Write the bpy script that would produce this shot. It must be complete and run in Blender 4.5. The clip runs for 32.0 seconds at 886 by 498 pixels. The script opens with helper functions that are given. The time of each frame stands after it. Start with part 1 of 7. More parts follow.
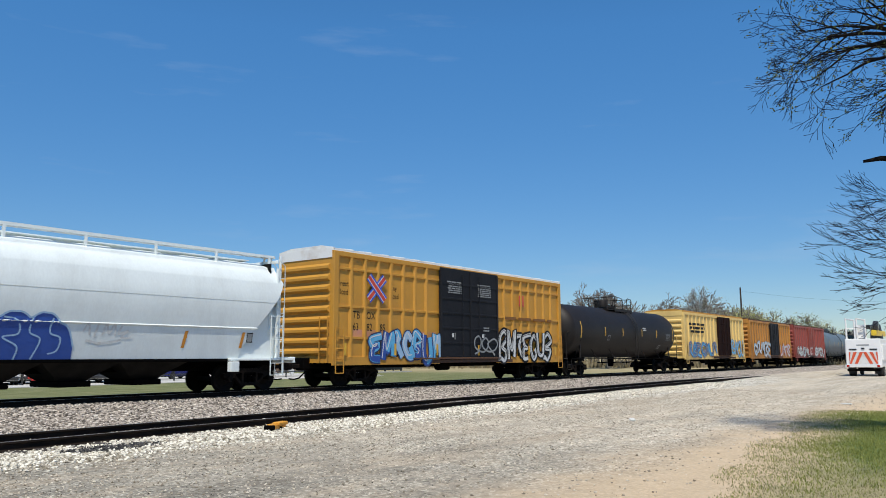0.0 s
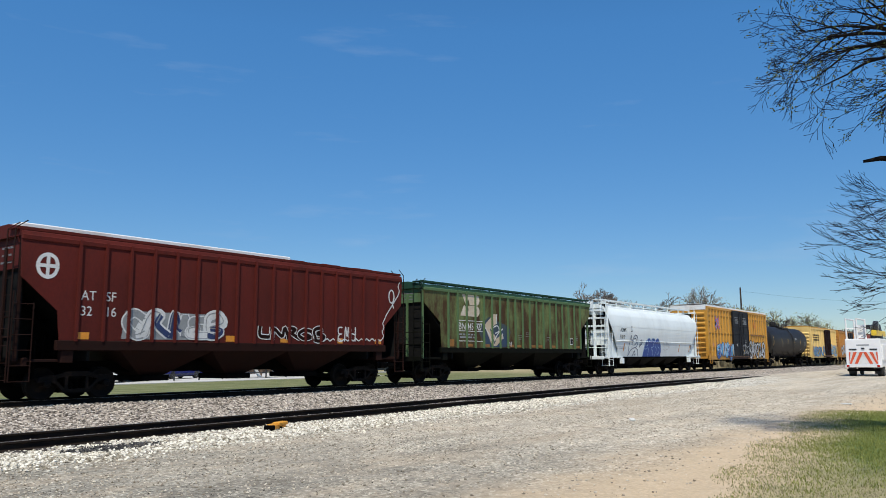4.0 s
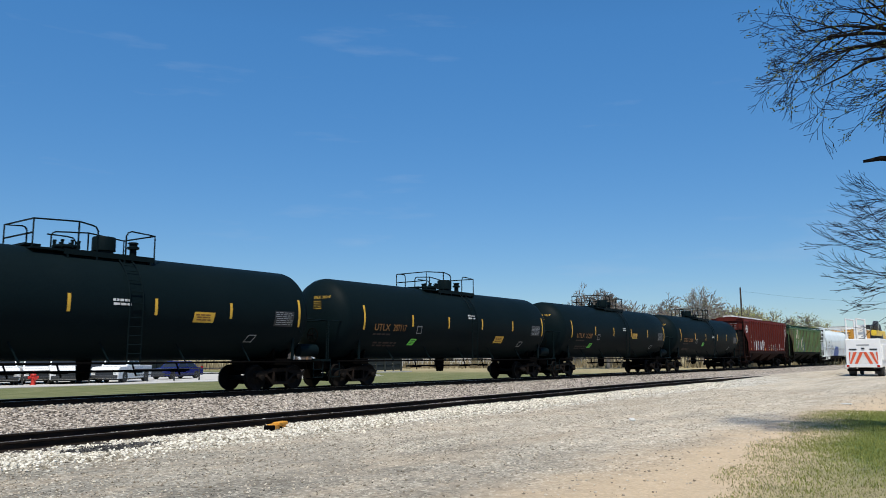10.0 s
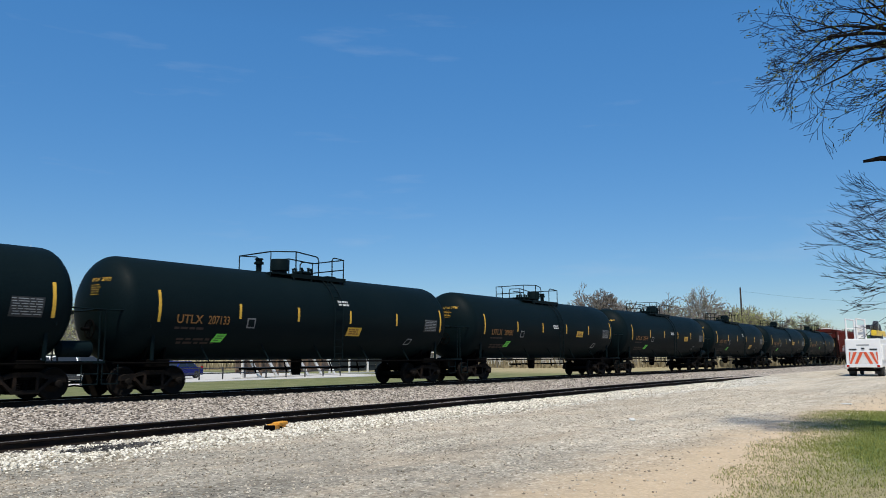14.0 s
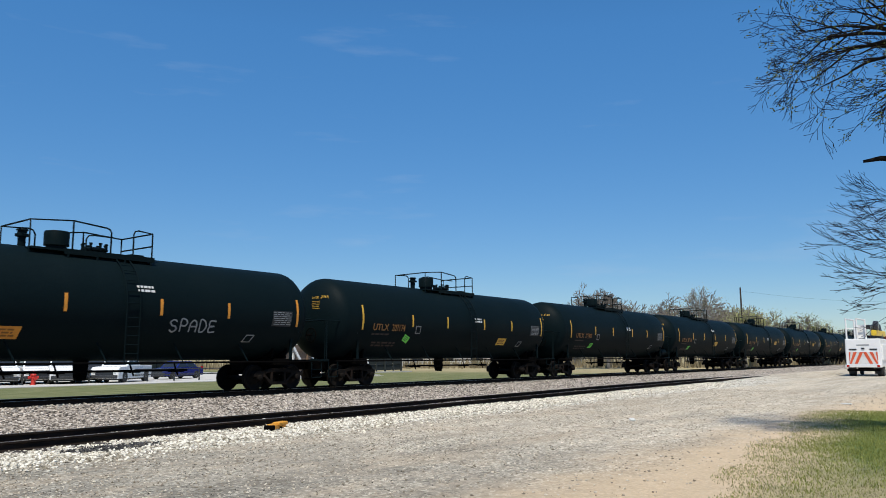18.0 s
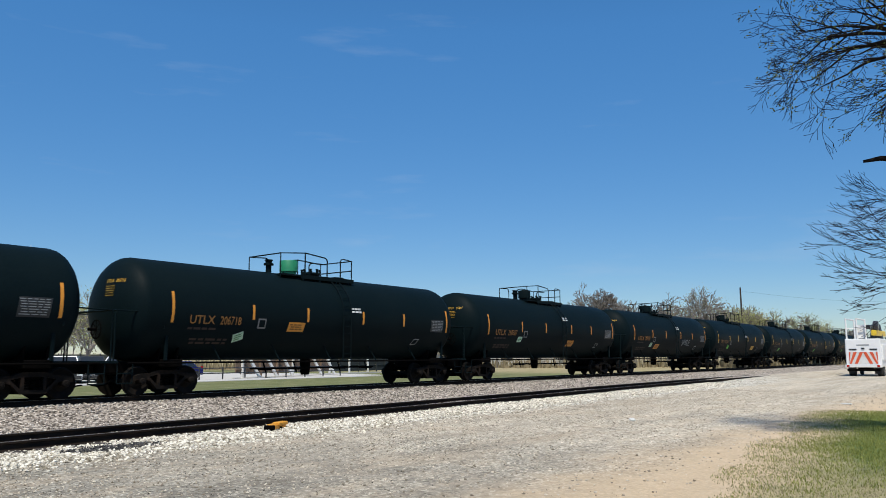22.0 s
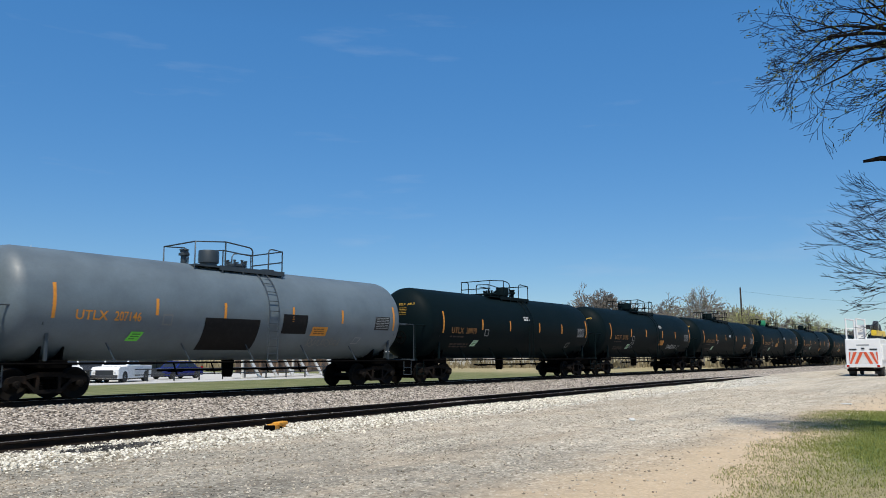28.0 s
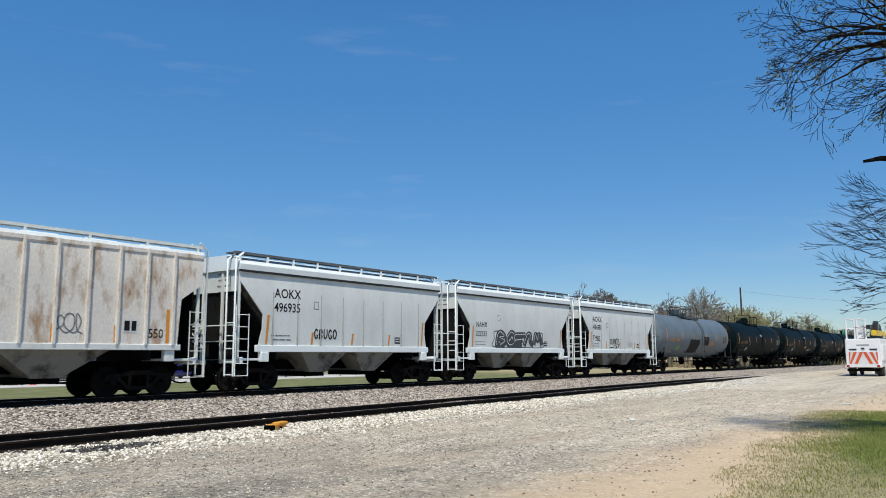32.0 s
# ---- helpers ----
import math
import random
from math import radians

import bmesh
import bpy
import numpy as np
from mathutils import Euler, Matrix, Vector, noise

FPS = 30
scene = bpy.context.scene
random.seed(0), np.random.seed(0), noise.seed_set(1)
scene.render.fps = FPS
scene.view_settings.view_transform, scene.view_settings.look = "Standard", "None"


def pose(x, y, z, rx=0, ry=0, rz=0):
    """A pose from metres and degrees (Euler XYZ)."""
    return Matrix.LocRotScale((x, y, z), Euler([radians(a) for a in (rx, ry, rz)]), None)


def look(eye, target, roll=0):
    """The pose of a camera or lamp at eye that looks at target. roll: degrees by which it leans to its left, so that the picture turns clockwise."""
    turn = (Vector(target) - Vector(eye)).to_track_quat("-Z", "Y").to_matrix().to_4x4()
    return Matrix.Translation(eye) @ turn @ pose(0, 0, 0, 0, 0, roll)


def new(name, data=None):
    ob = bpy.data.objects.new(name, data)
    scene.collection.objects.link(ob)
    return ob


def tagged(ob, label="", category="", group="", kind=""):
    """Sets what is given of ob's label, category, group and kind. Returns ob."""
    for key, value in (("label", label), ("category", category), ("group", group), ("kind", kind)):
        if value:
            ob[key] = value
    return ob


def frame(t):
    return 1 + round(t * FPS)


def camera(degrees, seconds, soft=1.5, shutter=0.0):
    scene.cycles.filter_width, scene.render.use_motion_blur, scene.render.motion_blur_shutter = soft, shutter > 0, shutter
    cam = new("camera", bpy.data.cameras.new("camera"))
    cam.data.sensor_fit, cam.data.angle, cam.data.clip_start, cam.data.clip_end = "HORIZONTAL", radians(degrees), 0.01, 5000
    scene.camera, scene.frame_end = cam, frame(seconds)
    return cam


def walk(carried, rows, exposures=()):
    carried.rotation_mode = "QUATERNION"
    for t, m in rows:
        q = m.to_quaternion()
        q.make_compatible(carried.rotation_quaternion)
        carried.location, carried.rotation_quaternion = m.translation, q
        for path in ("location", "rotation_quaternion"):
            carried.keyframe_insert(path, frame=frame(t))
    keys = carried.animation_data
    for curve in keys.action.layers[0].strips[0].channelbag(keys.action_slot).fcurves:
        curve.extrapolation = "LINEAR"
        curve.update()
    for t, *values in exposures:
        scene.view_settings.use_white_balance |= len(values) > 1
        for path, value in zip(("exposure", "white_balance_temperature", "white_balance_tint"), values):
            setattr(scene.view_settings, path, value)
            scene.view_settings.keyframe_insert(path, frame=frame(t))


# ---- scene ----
# Plan: +x runs along the tracks, the way the train goes; +y leads from the camera to the tracks;
# z = 0 is the top of the main line's rails. The camera stands on a lane beside the tracks.
cam = camera(59.77, 32.0, soft=0.9, shutter=0.08)
EYE = Vector((0.0, 0.0, 1.14))
TURN, TILT = radians(52.99), radians(8.03)
AIM = EYE + Vector((math.sin(TURN) * math.cos(TILT), math.cos(TURN) * math.cos(TILT), math.sin(TILT))) * 20
STAND = look(EYE, AIM, roll=-0.3)
walk(cam, [(0.0, STAND), (32.0, STAND)])

TRACK = 23.31       # main line's centre line
SPEED = 11.28       # metres a second
NOON = 13.0         # the time at which cars stand at their own places
GROUND = -0.52      # the lane's level

# ---- light ----
SUN_UP, SUN_SIDE = radians(61), radians(214)
to_sun = Vector((math.cos(SUN_UP) * math.cos(SUN_SIDE), math.cos(SUN_UP) * math.sin(SUN_SIDE), math.sin(SUN_UP)))
world = bpy.data.worlds.new("sky")
scene.world = world
world.use_nodes = True
wn = world.node_tree
sky = wn.nodes.new("ShaderNodeTexSky")
sky.sky_type = "NISHITA"
sky.sun_disc = False
sky.sun_elevation = SUN_UP
sky.sun_rotation = math.pi / 2 - SUN_SIDE
sky.altitude = 900
sky.air_density, sky.dust_density, sky.ozone_density = 0.95, 0.0, 2.6
deep = wn.nodes.new("ShaderNodeHueSaturation")      # a deep, clear spring sky
deep.inputs["Saturation"].default_value = 1.22
tint = wn.nodes.new("ShaderNodeMix")
tint.data_type, tint.blend_type = "RGBA", "MULTIPLY"
tint.inputs[0].default_value = 1.0
tint.inputs[7].default_value = (0.80, 1.0, 1.04, 1.0)
wn.links.new(sky.outputs[0], deep.inputs["Color"])
wn.links.new(deep.outputs[0], tint.inputs[6])
# the sky pales only a little towards the horizon
where = wn.nodes.new("ShaderNodeTexCoord")
axes = wn.nodes.new("ShaderNodeSeparateXYZ")
rise = wn.nodes.new("ShaderNodeMapRange")
rise.inputs[1].default_value, rise.inputs[2].default_value, rise.inputs[3].default_value, rise.inputs[4].default_value = 0.0, 0.40, 0.0, 1.0
haze = wn.nodes.new("ShaderNodeMix")
haze.data_type = "RGBA"
haze.inputs[6].default_value, haze.inputs[7].default_value = (0.75, 0.61, 0.64, 1.0), (1.20, 1.25, 1.25, 1.0)
even = wn.nodes.new("ShaderNodeMix")
even.data_type, even.blend_type = "RGBA", "MULTIPLY"
even.inputs[0].default_value = 1.0
wn.links.new(where.outputs["Generated"], axes.inputs[0])
wn.links.new(axes.outputs[2], rise.inputs[0])
wn.links.new(rise.outputs[0], haze.inputs[0])
wn.links.new(tint.outputs[2], even.inputs[6])
wn.links.new(haze.outputs[2], even.inputs[7])
# faint streaks of high cloud
streak = wn.nodes.new("ShaderNodeMapping")
streak.inputs["Scale"].default_value = (2.6, 2.6, 17.0)
streak.inputs["Location"].default_value = (0.3, 0.9, 0.4)
veil = wn.nodes.new("ShaderNodeTexNoise")
veil.inputs["Scale"].default_value, veil.inputs["Detail"].default_value, veil.inputs["Roughness"].default_value = 1.3, 5.0, 0.6
thin = wn.nodes.new("ShaderNodeMapRange")
thin.inputs[1].default_value, thin.inputs[2].default_value, thin.inputs[3].default_value, thin.inputs[4].default_value = 0.60, 0.85, 0.0, 0.22
cirrus = wn.nodes.new("ShaderNodeMix")
cirrus.data_type = "RGBA"
cirrus.inputs[7].default_value = (4.2, 4.9, 5.9, 1.0)
wn.links.new(where.outputs["Generated"], streak.inputs[0])
wn.links.new(streak.outputs[0], veil.inputs["Vector"])
wn.links.new(veil.outputs["Fac"], thin.inputs[0])
wn.links.new(thin.outputs[0], cirrus.inputs[0])
wn.links.new(even.outputs[2], cirrus.inputs[6])
wn.links.new(cirrus.outputs[2], wn.nodes["Background"].inputs[0])
wn.nodes["Background"].inputs[1].default_value = 0.12
lamp = bpy.data.lights.new("sun", "SUN")
lamp.energy, lamp.angle, lamp.color = 4.8, radians(0.53), (1.0, 0.94, 0.82)
sun = new("sun", lamp)
sun.matrix_world = look(to_sun * 200, (0, 0, 0))
scene.view_settings.exposure = 0.0


# ---- making meshes ----
class Geo:
    """Vertices and faces, gathered piece by piece for one mesh."""

    def __init__(self):
        self.v, self.f = [], []

    def add(self, verts, faces):
        n = len(self.v)
        self.v += [tuple(p) for p in verts]
        self.f += [tuple(i + n for i in f) for f in faces]
        return self

    def box(self, x0, x1, y0, y1, z0, z1, c=0.0):
        """A box; c: the width of its chamfered edges."""
        if c <= 0:
            return self.add([(x, y, z) for x in (x0, x1) for y in (y0, y1) for z in (z0, z1)],
                            [(0, 1, 3, 2), (4, 6, 7, 5), (0, 4, 5, 1), (2, 3, 7, 6), (0, 2, 6, 4), (1, 5, 7, 3)])
        out, lo, hi = [], (x0, y0, z0), (x1, y1, z1)
        for sx in (0, 1):
            for sy in (0, 1):
                for sz in (0, 1):
                    s = (sx, sy, sz)
                    for a in range(3):
                        out.append([(lo, hi)[s[k]][k] if k == a else (lo[k] + c, hi[k] - c)[s[k]] for k in range(3)])
        def i(sx, sy, sz, a):
            return ((sx * 2 + sy) * 2 + sz) * 3 + a
        fs = []
        for a in range(3):
            b, d = (a + 1) % 3, (a + 2) % 3
            for s in (0, 1):
                q = []
                for u, w in ((0, 0), (1, 0), (1, 1), (0, 1)):
                    k = [0, 0, 0]
                    k[a], k[b], k[d] = s, u, w
                    q.append(i(*k, a))
                fs.append(q if s else q[::-1])
            for u in (0, 1):
                for w in (0, 1):
                    k0, k1 = [0, 0, 0], [0, 0, 0]
                    k0[b], k0[d], k1[b], k1[d] = u, w, u, w
                    k0[a], k1[a] = 0, 1
                    q = [i(*k0, b), i(*k1, b), i(*k1, d), i(*k0, d)]
                    fs.append(q if u == w else q[::-1])
        for sx in (0, 1):
            for sy in (0, 1):
                for sz in (0, 1):
                    q = [i(sx, sy, sz, a) for a in range(3)]
                    fs.append(q if (sx + sy + sz) % 2 else q[::-1])
        return self.add(out, fs)

    def tube(self, pts, r, n=6, caps=True, r1=None):
        """A round bar through pts, from radius r to r1."""
        pts = [Vector(p) for p in pts]
        rings, up = [], None
        for k, p in enumerate(pts):
            d = (pts[min(k + 1, len(pts) - 1)] - pts[max(k - 1, 0)]).normalized()
            if up is None or abs(d.dot(up)) > 0.95:
                up = Vector((0, 0, 1)) if abs(d.z) < 0.9 else Vector((1, 0, 0))
            a = d.cross(up).normalized()
            b = a.cross(d)
            up = b
            rr = r if r1 is None else r + (r1 - r) * k / (len(pts) - 1)
            rings.append([p + (a * math.cos(2 * math.pi * j / n) + b * math.sin(2 * math.pi * j / n)) * rr for j in range(n)])
        return self.skin(rings, caps)

    def skin(self, rings, caps=True, loop=True):
        """Faces between rings of points."""
        n = len(rings[0])
        fs = []
        for k in range(len(rings) - 1):
            for j in range(n if loop else n - 1):
                j2 = (j + 1) % n
                fs.append((k * n + j, (k + 1) * n + j, (k + 1) * n + j2, k * n + j2))
        if caps:
            fs.append(tuple(range(n)))
            fs.append(tuple(range((len(rings) - 1) * n, len(rings) * n))[::-1])
        return self.add([p for ring in rings for p in ring], fs)

    def lathe(self, prof, n=24, axis="x", at=(0, 0, 0)):
        """A profile of (along, radius) turned round an axis."""
        rings = []
        for a, r in prof:
            ring = []
            for j in range(n):
                c, s = math.cos(2 * math.pi * j / n) * r, math.sin(2 * math.pi * j / n) * r
                p = {"x": (a, c, s), "y": (c, a, s), "z": (c, s, a)}[axis]
                ring.append((p[0] + at[0], p[1] + at[1], p[2] + at[2]))
            rings.append(ring)
        return self.skin(rings)

    def extrude(self, prof, x0, x1, shape=lambda x, y, z: (x, y, z)):
        """A closed profile of (y, z) drawn out along x."""
        return self.skin([[shape(x, y, z) for y, z in prof] for x in (x0, x1)])

    def slab(self, poly, y0, y1):
        """A polygon of (x, z) given thickness along y."""
        return self.skin([[(x, y, z) for x, z in poly] for y in (y0, y1)])

    def moved(self, m):
        self.v = [tuple(m @ Vector(p)) for p in self.v]
        return self

    def join(self, other):
        return self.add(other.v, other.f)

    def mesh(self, name, mat, smooth=0):
        me = bpy.data.meshes.new(name)
        me.from_pydata(self.v, [], self.f)
        me.update()
        b = bmesh.new()
        b.from_mesh(me)
        bmesh.ops.recalc_face_normals(b, faces=b.faces)
        b.to_mesh(me)
        b.free()
        for m in (mat if isinstance(mat, (list, tuple)) else [mat]):
            me.materials.append(m)
        if smooth:
            me.shade_smooth()
            me.set_sharp_from_angle(angle=radians(smooth))
        return me


def part(name, geo, mat, parent=None, label="", smooth=0, at=None):
    """One mesh object from geo (or from a mesh made before) under parent."""
    me = geo if isinstance(geo, bpy.types.Mesh) else geo.mesh(name, mat, smooth)
    ob = new(name, me)
    if parent:
        ob.parent = parent
    if at:
        ob.location = at
    if label:
        ob["label"] = label
    return ob


def thing(name, label, category, group="", kind="", at=(0, 0, 0), turn=0.0):
    """An Empty that carries the parts of one thing."""
    ob = new(name)
    ob.empty_display_size = 0.3
    ob.matrix_basis = pose(*at, 0, 0, turn)
    return tagged(ob, label, category, group, kind)


# ---- materials ----
def tree_of(name, rough, metal=0.0, spec=0.5):
    mat = bpy.data.materials.new(name)
    mat.use_nodes = True
    nt = mat.node_tree
    bs = nt.nodes["Principled BSDF"]
    bs.inputs["Roughness"].default_value = rough
    bs.inputs["Metallic"].default_value = metal
    bs.inputs["Specular IOR Level"].default_value = spec
    return mat, nt, bs


def rgb(r, g, b):
    return (r, g, b, 1.0)


def noise_at(nt, scale, detail=4.0, rough=0.6, stretch=(1, 1, 1), w=0.0):
    co = nt.nodes.new("ShaderNodeTexCoord")
    mp = nt.nodes.new("ShaderNodeMapping")
    mp.inputs["Scale"].default_value = stretch
    mp.inputs["Location"].default_value = (w, w * 1.7, w * 0.6)
    tx = nt.nodes.new("ShaderNodeTexNoise")
    tx.inputs["Scale"].default_value = scale
    tx.inputs["Detail"].default_value = detail
    tx.inputs["Roughness"].default_value = rough
    nt.links.new(co.outputs["Object"], mp.inputs[0])
    nt.links.new(mp.outputs[0], tx.inputs["Vector"])
    return tx.outputs["Fac"]


def ramp(nt, fac, stops):
    r = nt.nodes.new("ShaderNodeValToRGB")
    els = r.color_ramp.elements
    while len(els) < len(stops):
        els.new(0.5)
    for e, (p, c) in zip(els, stops):
        e.position, e.color = p, (*c[:3], 1.0)
    nt.links.new(fac, r.inputs[0])
    return r.outputs[0]


def mix(nt, fac, a, b, how="MIX"):
    m = nt.nodes.new("ShaderNodeMix")
    m.data_type, m.blend_type = "RGBA", how
    for sock, val in ((m.inputs[0], fac), (m.inputs[6], a), (m.inputs[7], b)):
        if isinstance(val, bpy.types.NodeSocket):
            nt.links.new(val, sock)
        else:
            sock.default_value = val
    return m.outputs[2]


def bump(nt, bs, height, strength=0.3, dist=0.02):
    b = nt.nodes.new("ShaderNodeBump")
    b.inputs["Strength"].default_value, b.inputs["Distance"].default_value = strength, dist
    nt.links.new(height, b.inputs["Height"])
    nt.links.new(b.outputs[0], bs.inputs["Normal"])


def paint(name, base, dirt, rough=0.45, spots=1.2, amount=(0.45, 0.75), stretch=(1, 1, 1), grain=0.12, metal=0.0, spec=0.5, bumps=0.05):
    """Paint or steel: a base colour, dirt or rust in patches, fine grain, uneven gloss."""
    mat, nt, bs = tree_of(name, rough, metal, spec)
    big = noise_at(nt, spots, 6, 0.65, stretch)
    fine = noise_at(nt, 18, 5, 0.7, stretch, 3.1)
    mask = ramp(nt, big, [(amount[0], (0, 0, 0)), (amount[1], (1, 1, 1))])
    col = mix(nt, mask, rgb(*base), rgb(*dirt))
    shade = ramp(nt, fine, [(0.25, (1 - grain,) * 3), (0.8, (1 + grain,) * 3)])
    col = mix(nt, 1.0, col, shade, "MULTIPLY")
    nt.links.new(col, bs.inputs["Base Color"])
    rr = ramp(nt, fine, [(0.2, (max(rough - 0.12, 0.05),) * 3), (0.85, (min(rough + 0.18, 1),) * 3)])
    nt.links.new(rr, bs.inputs["Roughness"])
    bump(nt, bs, fine, bumps, 0.01)
    return mat


tank_black = paint("tank_black", (0.0036, 0.0086, 0.0102), (0.0052, 0.0104, 0.0118), 0.5, 0.5, (0.4, 0.8), (1, 1, 1), 0.25, 0.0, 0.035, 0.02)
tank_grey = paint("tank_grey", (0.118, 0.152, 0.174), (0.07, 0.09, 0.105), 0.5, 0.6, (0.4, 0.8), (1, 1, 1), 0.1)
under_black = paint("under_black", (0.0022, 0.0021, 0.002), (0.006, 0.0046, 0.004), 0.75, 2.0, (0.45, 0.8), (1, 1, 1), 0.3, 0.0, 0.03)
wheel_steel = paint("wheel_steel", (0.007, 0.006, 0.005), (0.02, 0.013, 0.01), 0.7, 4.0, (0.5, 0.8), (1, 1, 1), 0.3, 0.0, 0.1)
rust_brown = paint("rust_brown", (0.10, 0.045, 0.022), (0.05, 0.03, 0.022), 0.85, 3.0, (0.4, 0.8), (1, 1, 1), 0.3)
rail_side = paint("rail_side", (0.013, 0.010, 0.008), (0.032, 0.022, 0.016), 0.85, 3.0, (0.4, 0.8), (0.3, 1, 1), 0.3, 0.0, 0.08)
rail_worn = paint("rail_worn", (0.36, 0.34, 0.32), (0.22, 0.19, 0.17), 0.35, 3.0, (0.4, 0.8), (0.1, 1, 1), 0.1, 0.8)
tie_wood = paint("tie_wood", (0.035, 0.028, 0.023), (0.075, 0.062, 0.052), 0.9, 5.0, (0.4, 0.8), (0.3, 1, 1), 0.4, 0, 0.3, 0.3)
yellow_mark = paint("yellow_mark", (0.62, 0.36, 0.03), (0.4, 0.22, 0.02), 0.5, 5.0, (0.5, 0.9))
stencil_mark = paint("stencil_mark", (0.29, 0.125, 0.02), (0.12, 0.055, 0.015), 0.6, 5.0, (0.4, 0.8))
orange_mark = paint("orange_mark", (0.62, 0.24, 0.02), (0.4, 0.16, 0.02), 0.5, 5.0, (0.5, 0.9))
white_mark = paint("white_mark", (0.6, 0.6, 0.58), (0.4, 0.38, 0.35), 0.5, 5.0, (0.5, 0.9))
grey_mark = paint("grey_mark", (0.16, 0.16, 0.16), (0.08, 0.08, 0.08), 0.5, 5.0, (0.5, 0.9))
black_mark = paint("black_mark", (0.008, 0.008, 0.009), (0.02, 0.02, 0.02), 0.6, 5.0, (0.5, 0.9), (1, 1, 1), 0.12, 0.0, 0.15)
green_card = paint("green_card", (0.14, 0.62, 0.06), (0.12, 0.5, 0.08), 0.5, 6.0, (0.5, 0.9))
pale_card = paint("pale_card", (0.4, 0.58, 0.42), (0.35, 0.5, 0.38), 0.5, 6.0, (0.5, 0.9))
dome_green = paint("dome_green", (0.015, 0.22, 0.10), (0.02, 0.16, 0.09), 0.5, 6.0, (0.5, 0.9))
hopper_white = paint("hopper_white", (0.73, 0.78, 0.77), (0.62, 0.655, 0.64), 0.4, 0.8, (0.45, 0.8), (1, 1, 0.35), 0.06)
hopper_pale = paint("hopper_pale", (0.655, 0.68, 0.65), (0.53, 0.54, 0.495), 0.45, 0.9, (0.42, 0.8), (1, 1, 0.3), 0.08)
hopper_rusty = paint("hopper_rusty", (0.66, 0.62, 0.55), (0.30, 0.165, 0.065), 0.7, 1.3, (0.50, 0.68), (1.5, 1, 0.55), 0.25)
hopper_green = paint("hopper_green", (0.14, 0.18, 0.068), (0.062, 0.034, 0.015), 0.75, 0.75, (0.38, 0.56), (1.3, 1, 0.5), 0.4, 0.0, 0.2)
rib_green = paint("rib_green", (0.085, 0.15, 0.068), (0.08, 0.09, 0.04), 0.7, 2.0, (0.5, 0.8), (1, 1, 0.4), 0.2, 0.0, 0.2)
roof_green = paint("roof_green", (0.016, 0.055, 0.035), (0.02, 0.03, 0.02), 0.8, 2.0, (0.5, 0.8), (1, 1, 1), 0.2, 0.0, 0.15)
grating_grey = paint("grating_grey", (0.12, 0.135, 0.15), (0.07, 0.075, 0.08), 0.7, 3.0, (0.4, 0.8), (1, 1, 1), 0.2, 0.0, 0.2)
tank_dusty = paint("tank_dusty", (0.010, 0.0078, 0.0065), (0.02, 0.0145, 0.011), 0.55, 0.6, (0.4, 0.8), (1, 1, 1), 0.25, 0.0, 0.3)
hopper_red = paint("hopper_red", (0.095, 0.014, 0.010), (0.06, 0.012, 0.009), 0.75, 0.8, (0.4, 0.75), (1, 1, 0.4), 0.25, 0.0, 0.15)
box_yellow = paint("box_yellow", (0.50, 0.245, 0.028), (0.34, 0.16, 0.028), 0.55, 0.7, (0.48, 0.85), (1, 1, 0.35), 0.1)
box_pale = paint("box_pale", (0.72, 0.50, 0.17), (0.55, 0.36, 0.12), 0.55, 0.7, (0.45, 0.85), (1, 1, 0.35), 0.1)
box_orange = paint("box_orange", (0.46, 0.20, 0.03), (0.20, 0.08, 0.02), 0.6, 0.7, (0.42, 0.75), (1, 1, 0.35), 0.15)
box_red = paint("box_red", (0.26, 0.05, 0.035), (0.18, 0.05, 0.04), 0.6, 0.7, (0.45, 0.85), (1, 1, 0.35), 0.15)
box_roof = paint("box_roof", (0.72, 0.72, 0.7), (0.45, 0.36, 0.28), 0.45, 0.8, (0.5, 0.85), (1, 1, 1), 0.08)
door_dark = paint("door_dark", (0.006, 0.007, 0.010), (0.014, 0.014, 0.017), 0.65, 1.5, (0.45, 0.85), (1, 1, 0.4), 0.2, 0.0, 0.25)
truck_white = paint("truck_white", (0.75, 0.75, 0.74), (0.6, 0.6, 0.58), 0.35, 1.0, (0.5, 0.9), (1, 1, 1), 0.04)


# ---- ground ----
def ground_height(x, y):
    """The lie of the land: the lane, the two ballast beds, the lawn beyond."""
    def bed(c, half, top, toe):
        d = abs(y - c)
        return top if d < half else GROUND - 0.02 if d > toe else top + (GROUND - 0.02 - top) * (d - half) / (toe - half)
    z = GROUND - 0.02 if 8 < y < 29 else GROUND
    z = max(z, bed(TRACK, 2.0, -0.17, 3.6), bed(siding_y(x), 1.5, -0.46 + 0.18 * max(0.0, min(1.0, (x - 50) / 14)), 2.9))
    if y > 25.5:
        z = max(min(-0.17, z), GROUND + min((y - 25.5) * 0.02, 0.05)) if y < 29 else GROUND + 0.03
    z += 0.03 * noise.noise((x * 0.25, y * 0.25, 0)) + 0.012 * noise.noise((x * 1.3, y * 1.3, 5))
    return z


def siding_y(x):
    """The siding's centre line, drawing slowly nearer to the main line."""
    u = max(x - 30, 0)
    return 15.1 + 0.0413 * min(x, 30) + 0.048 * u - 0.0013 * u * u


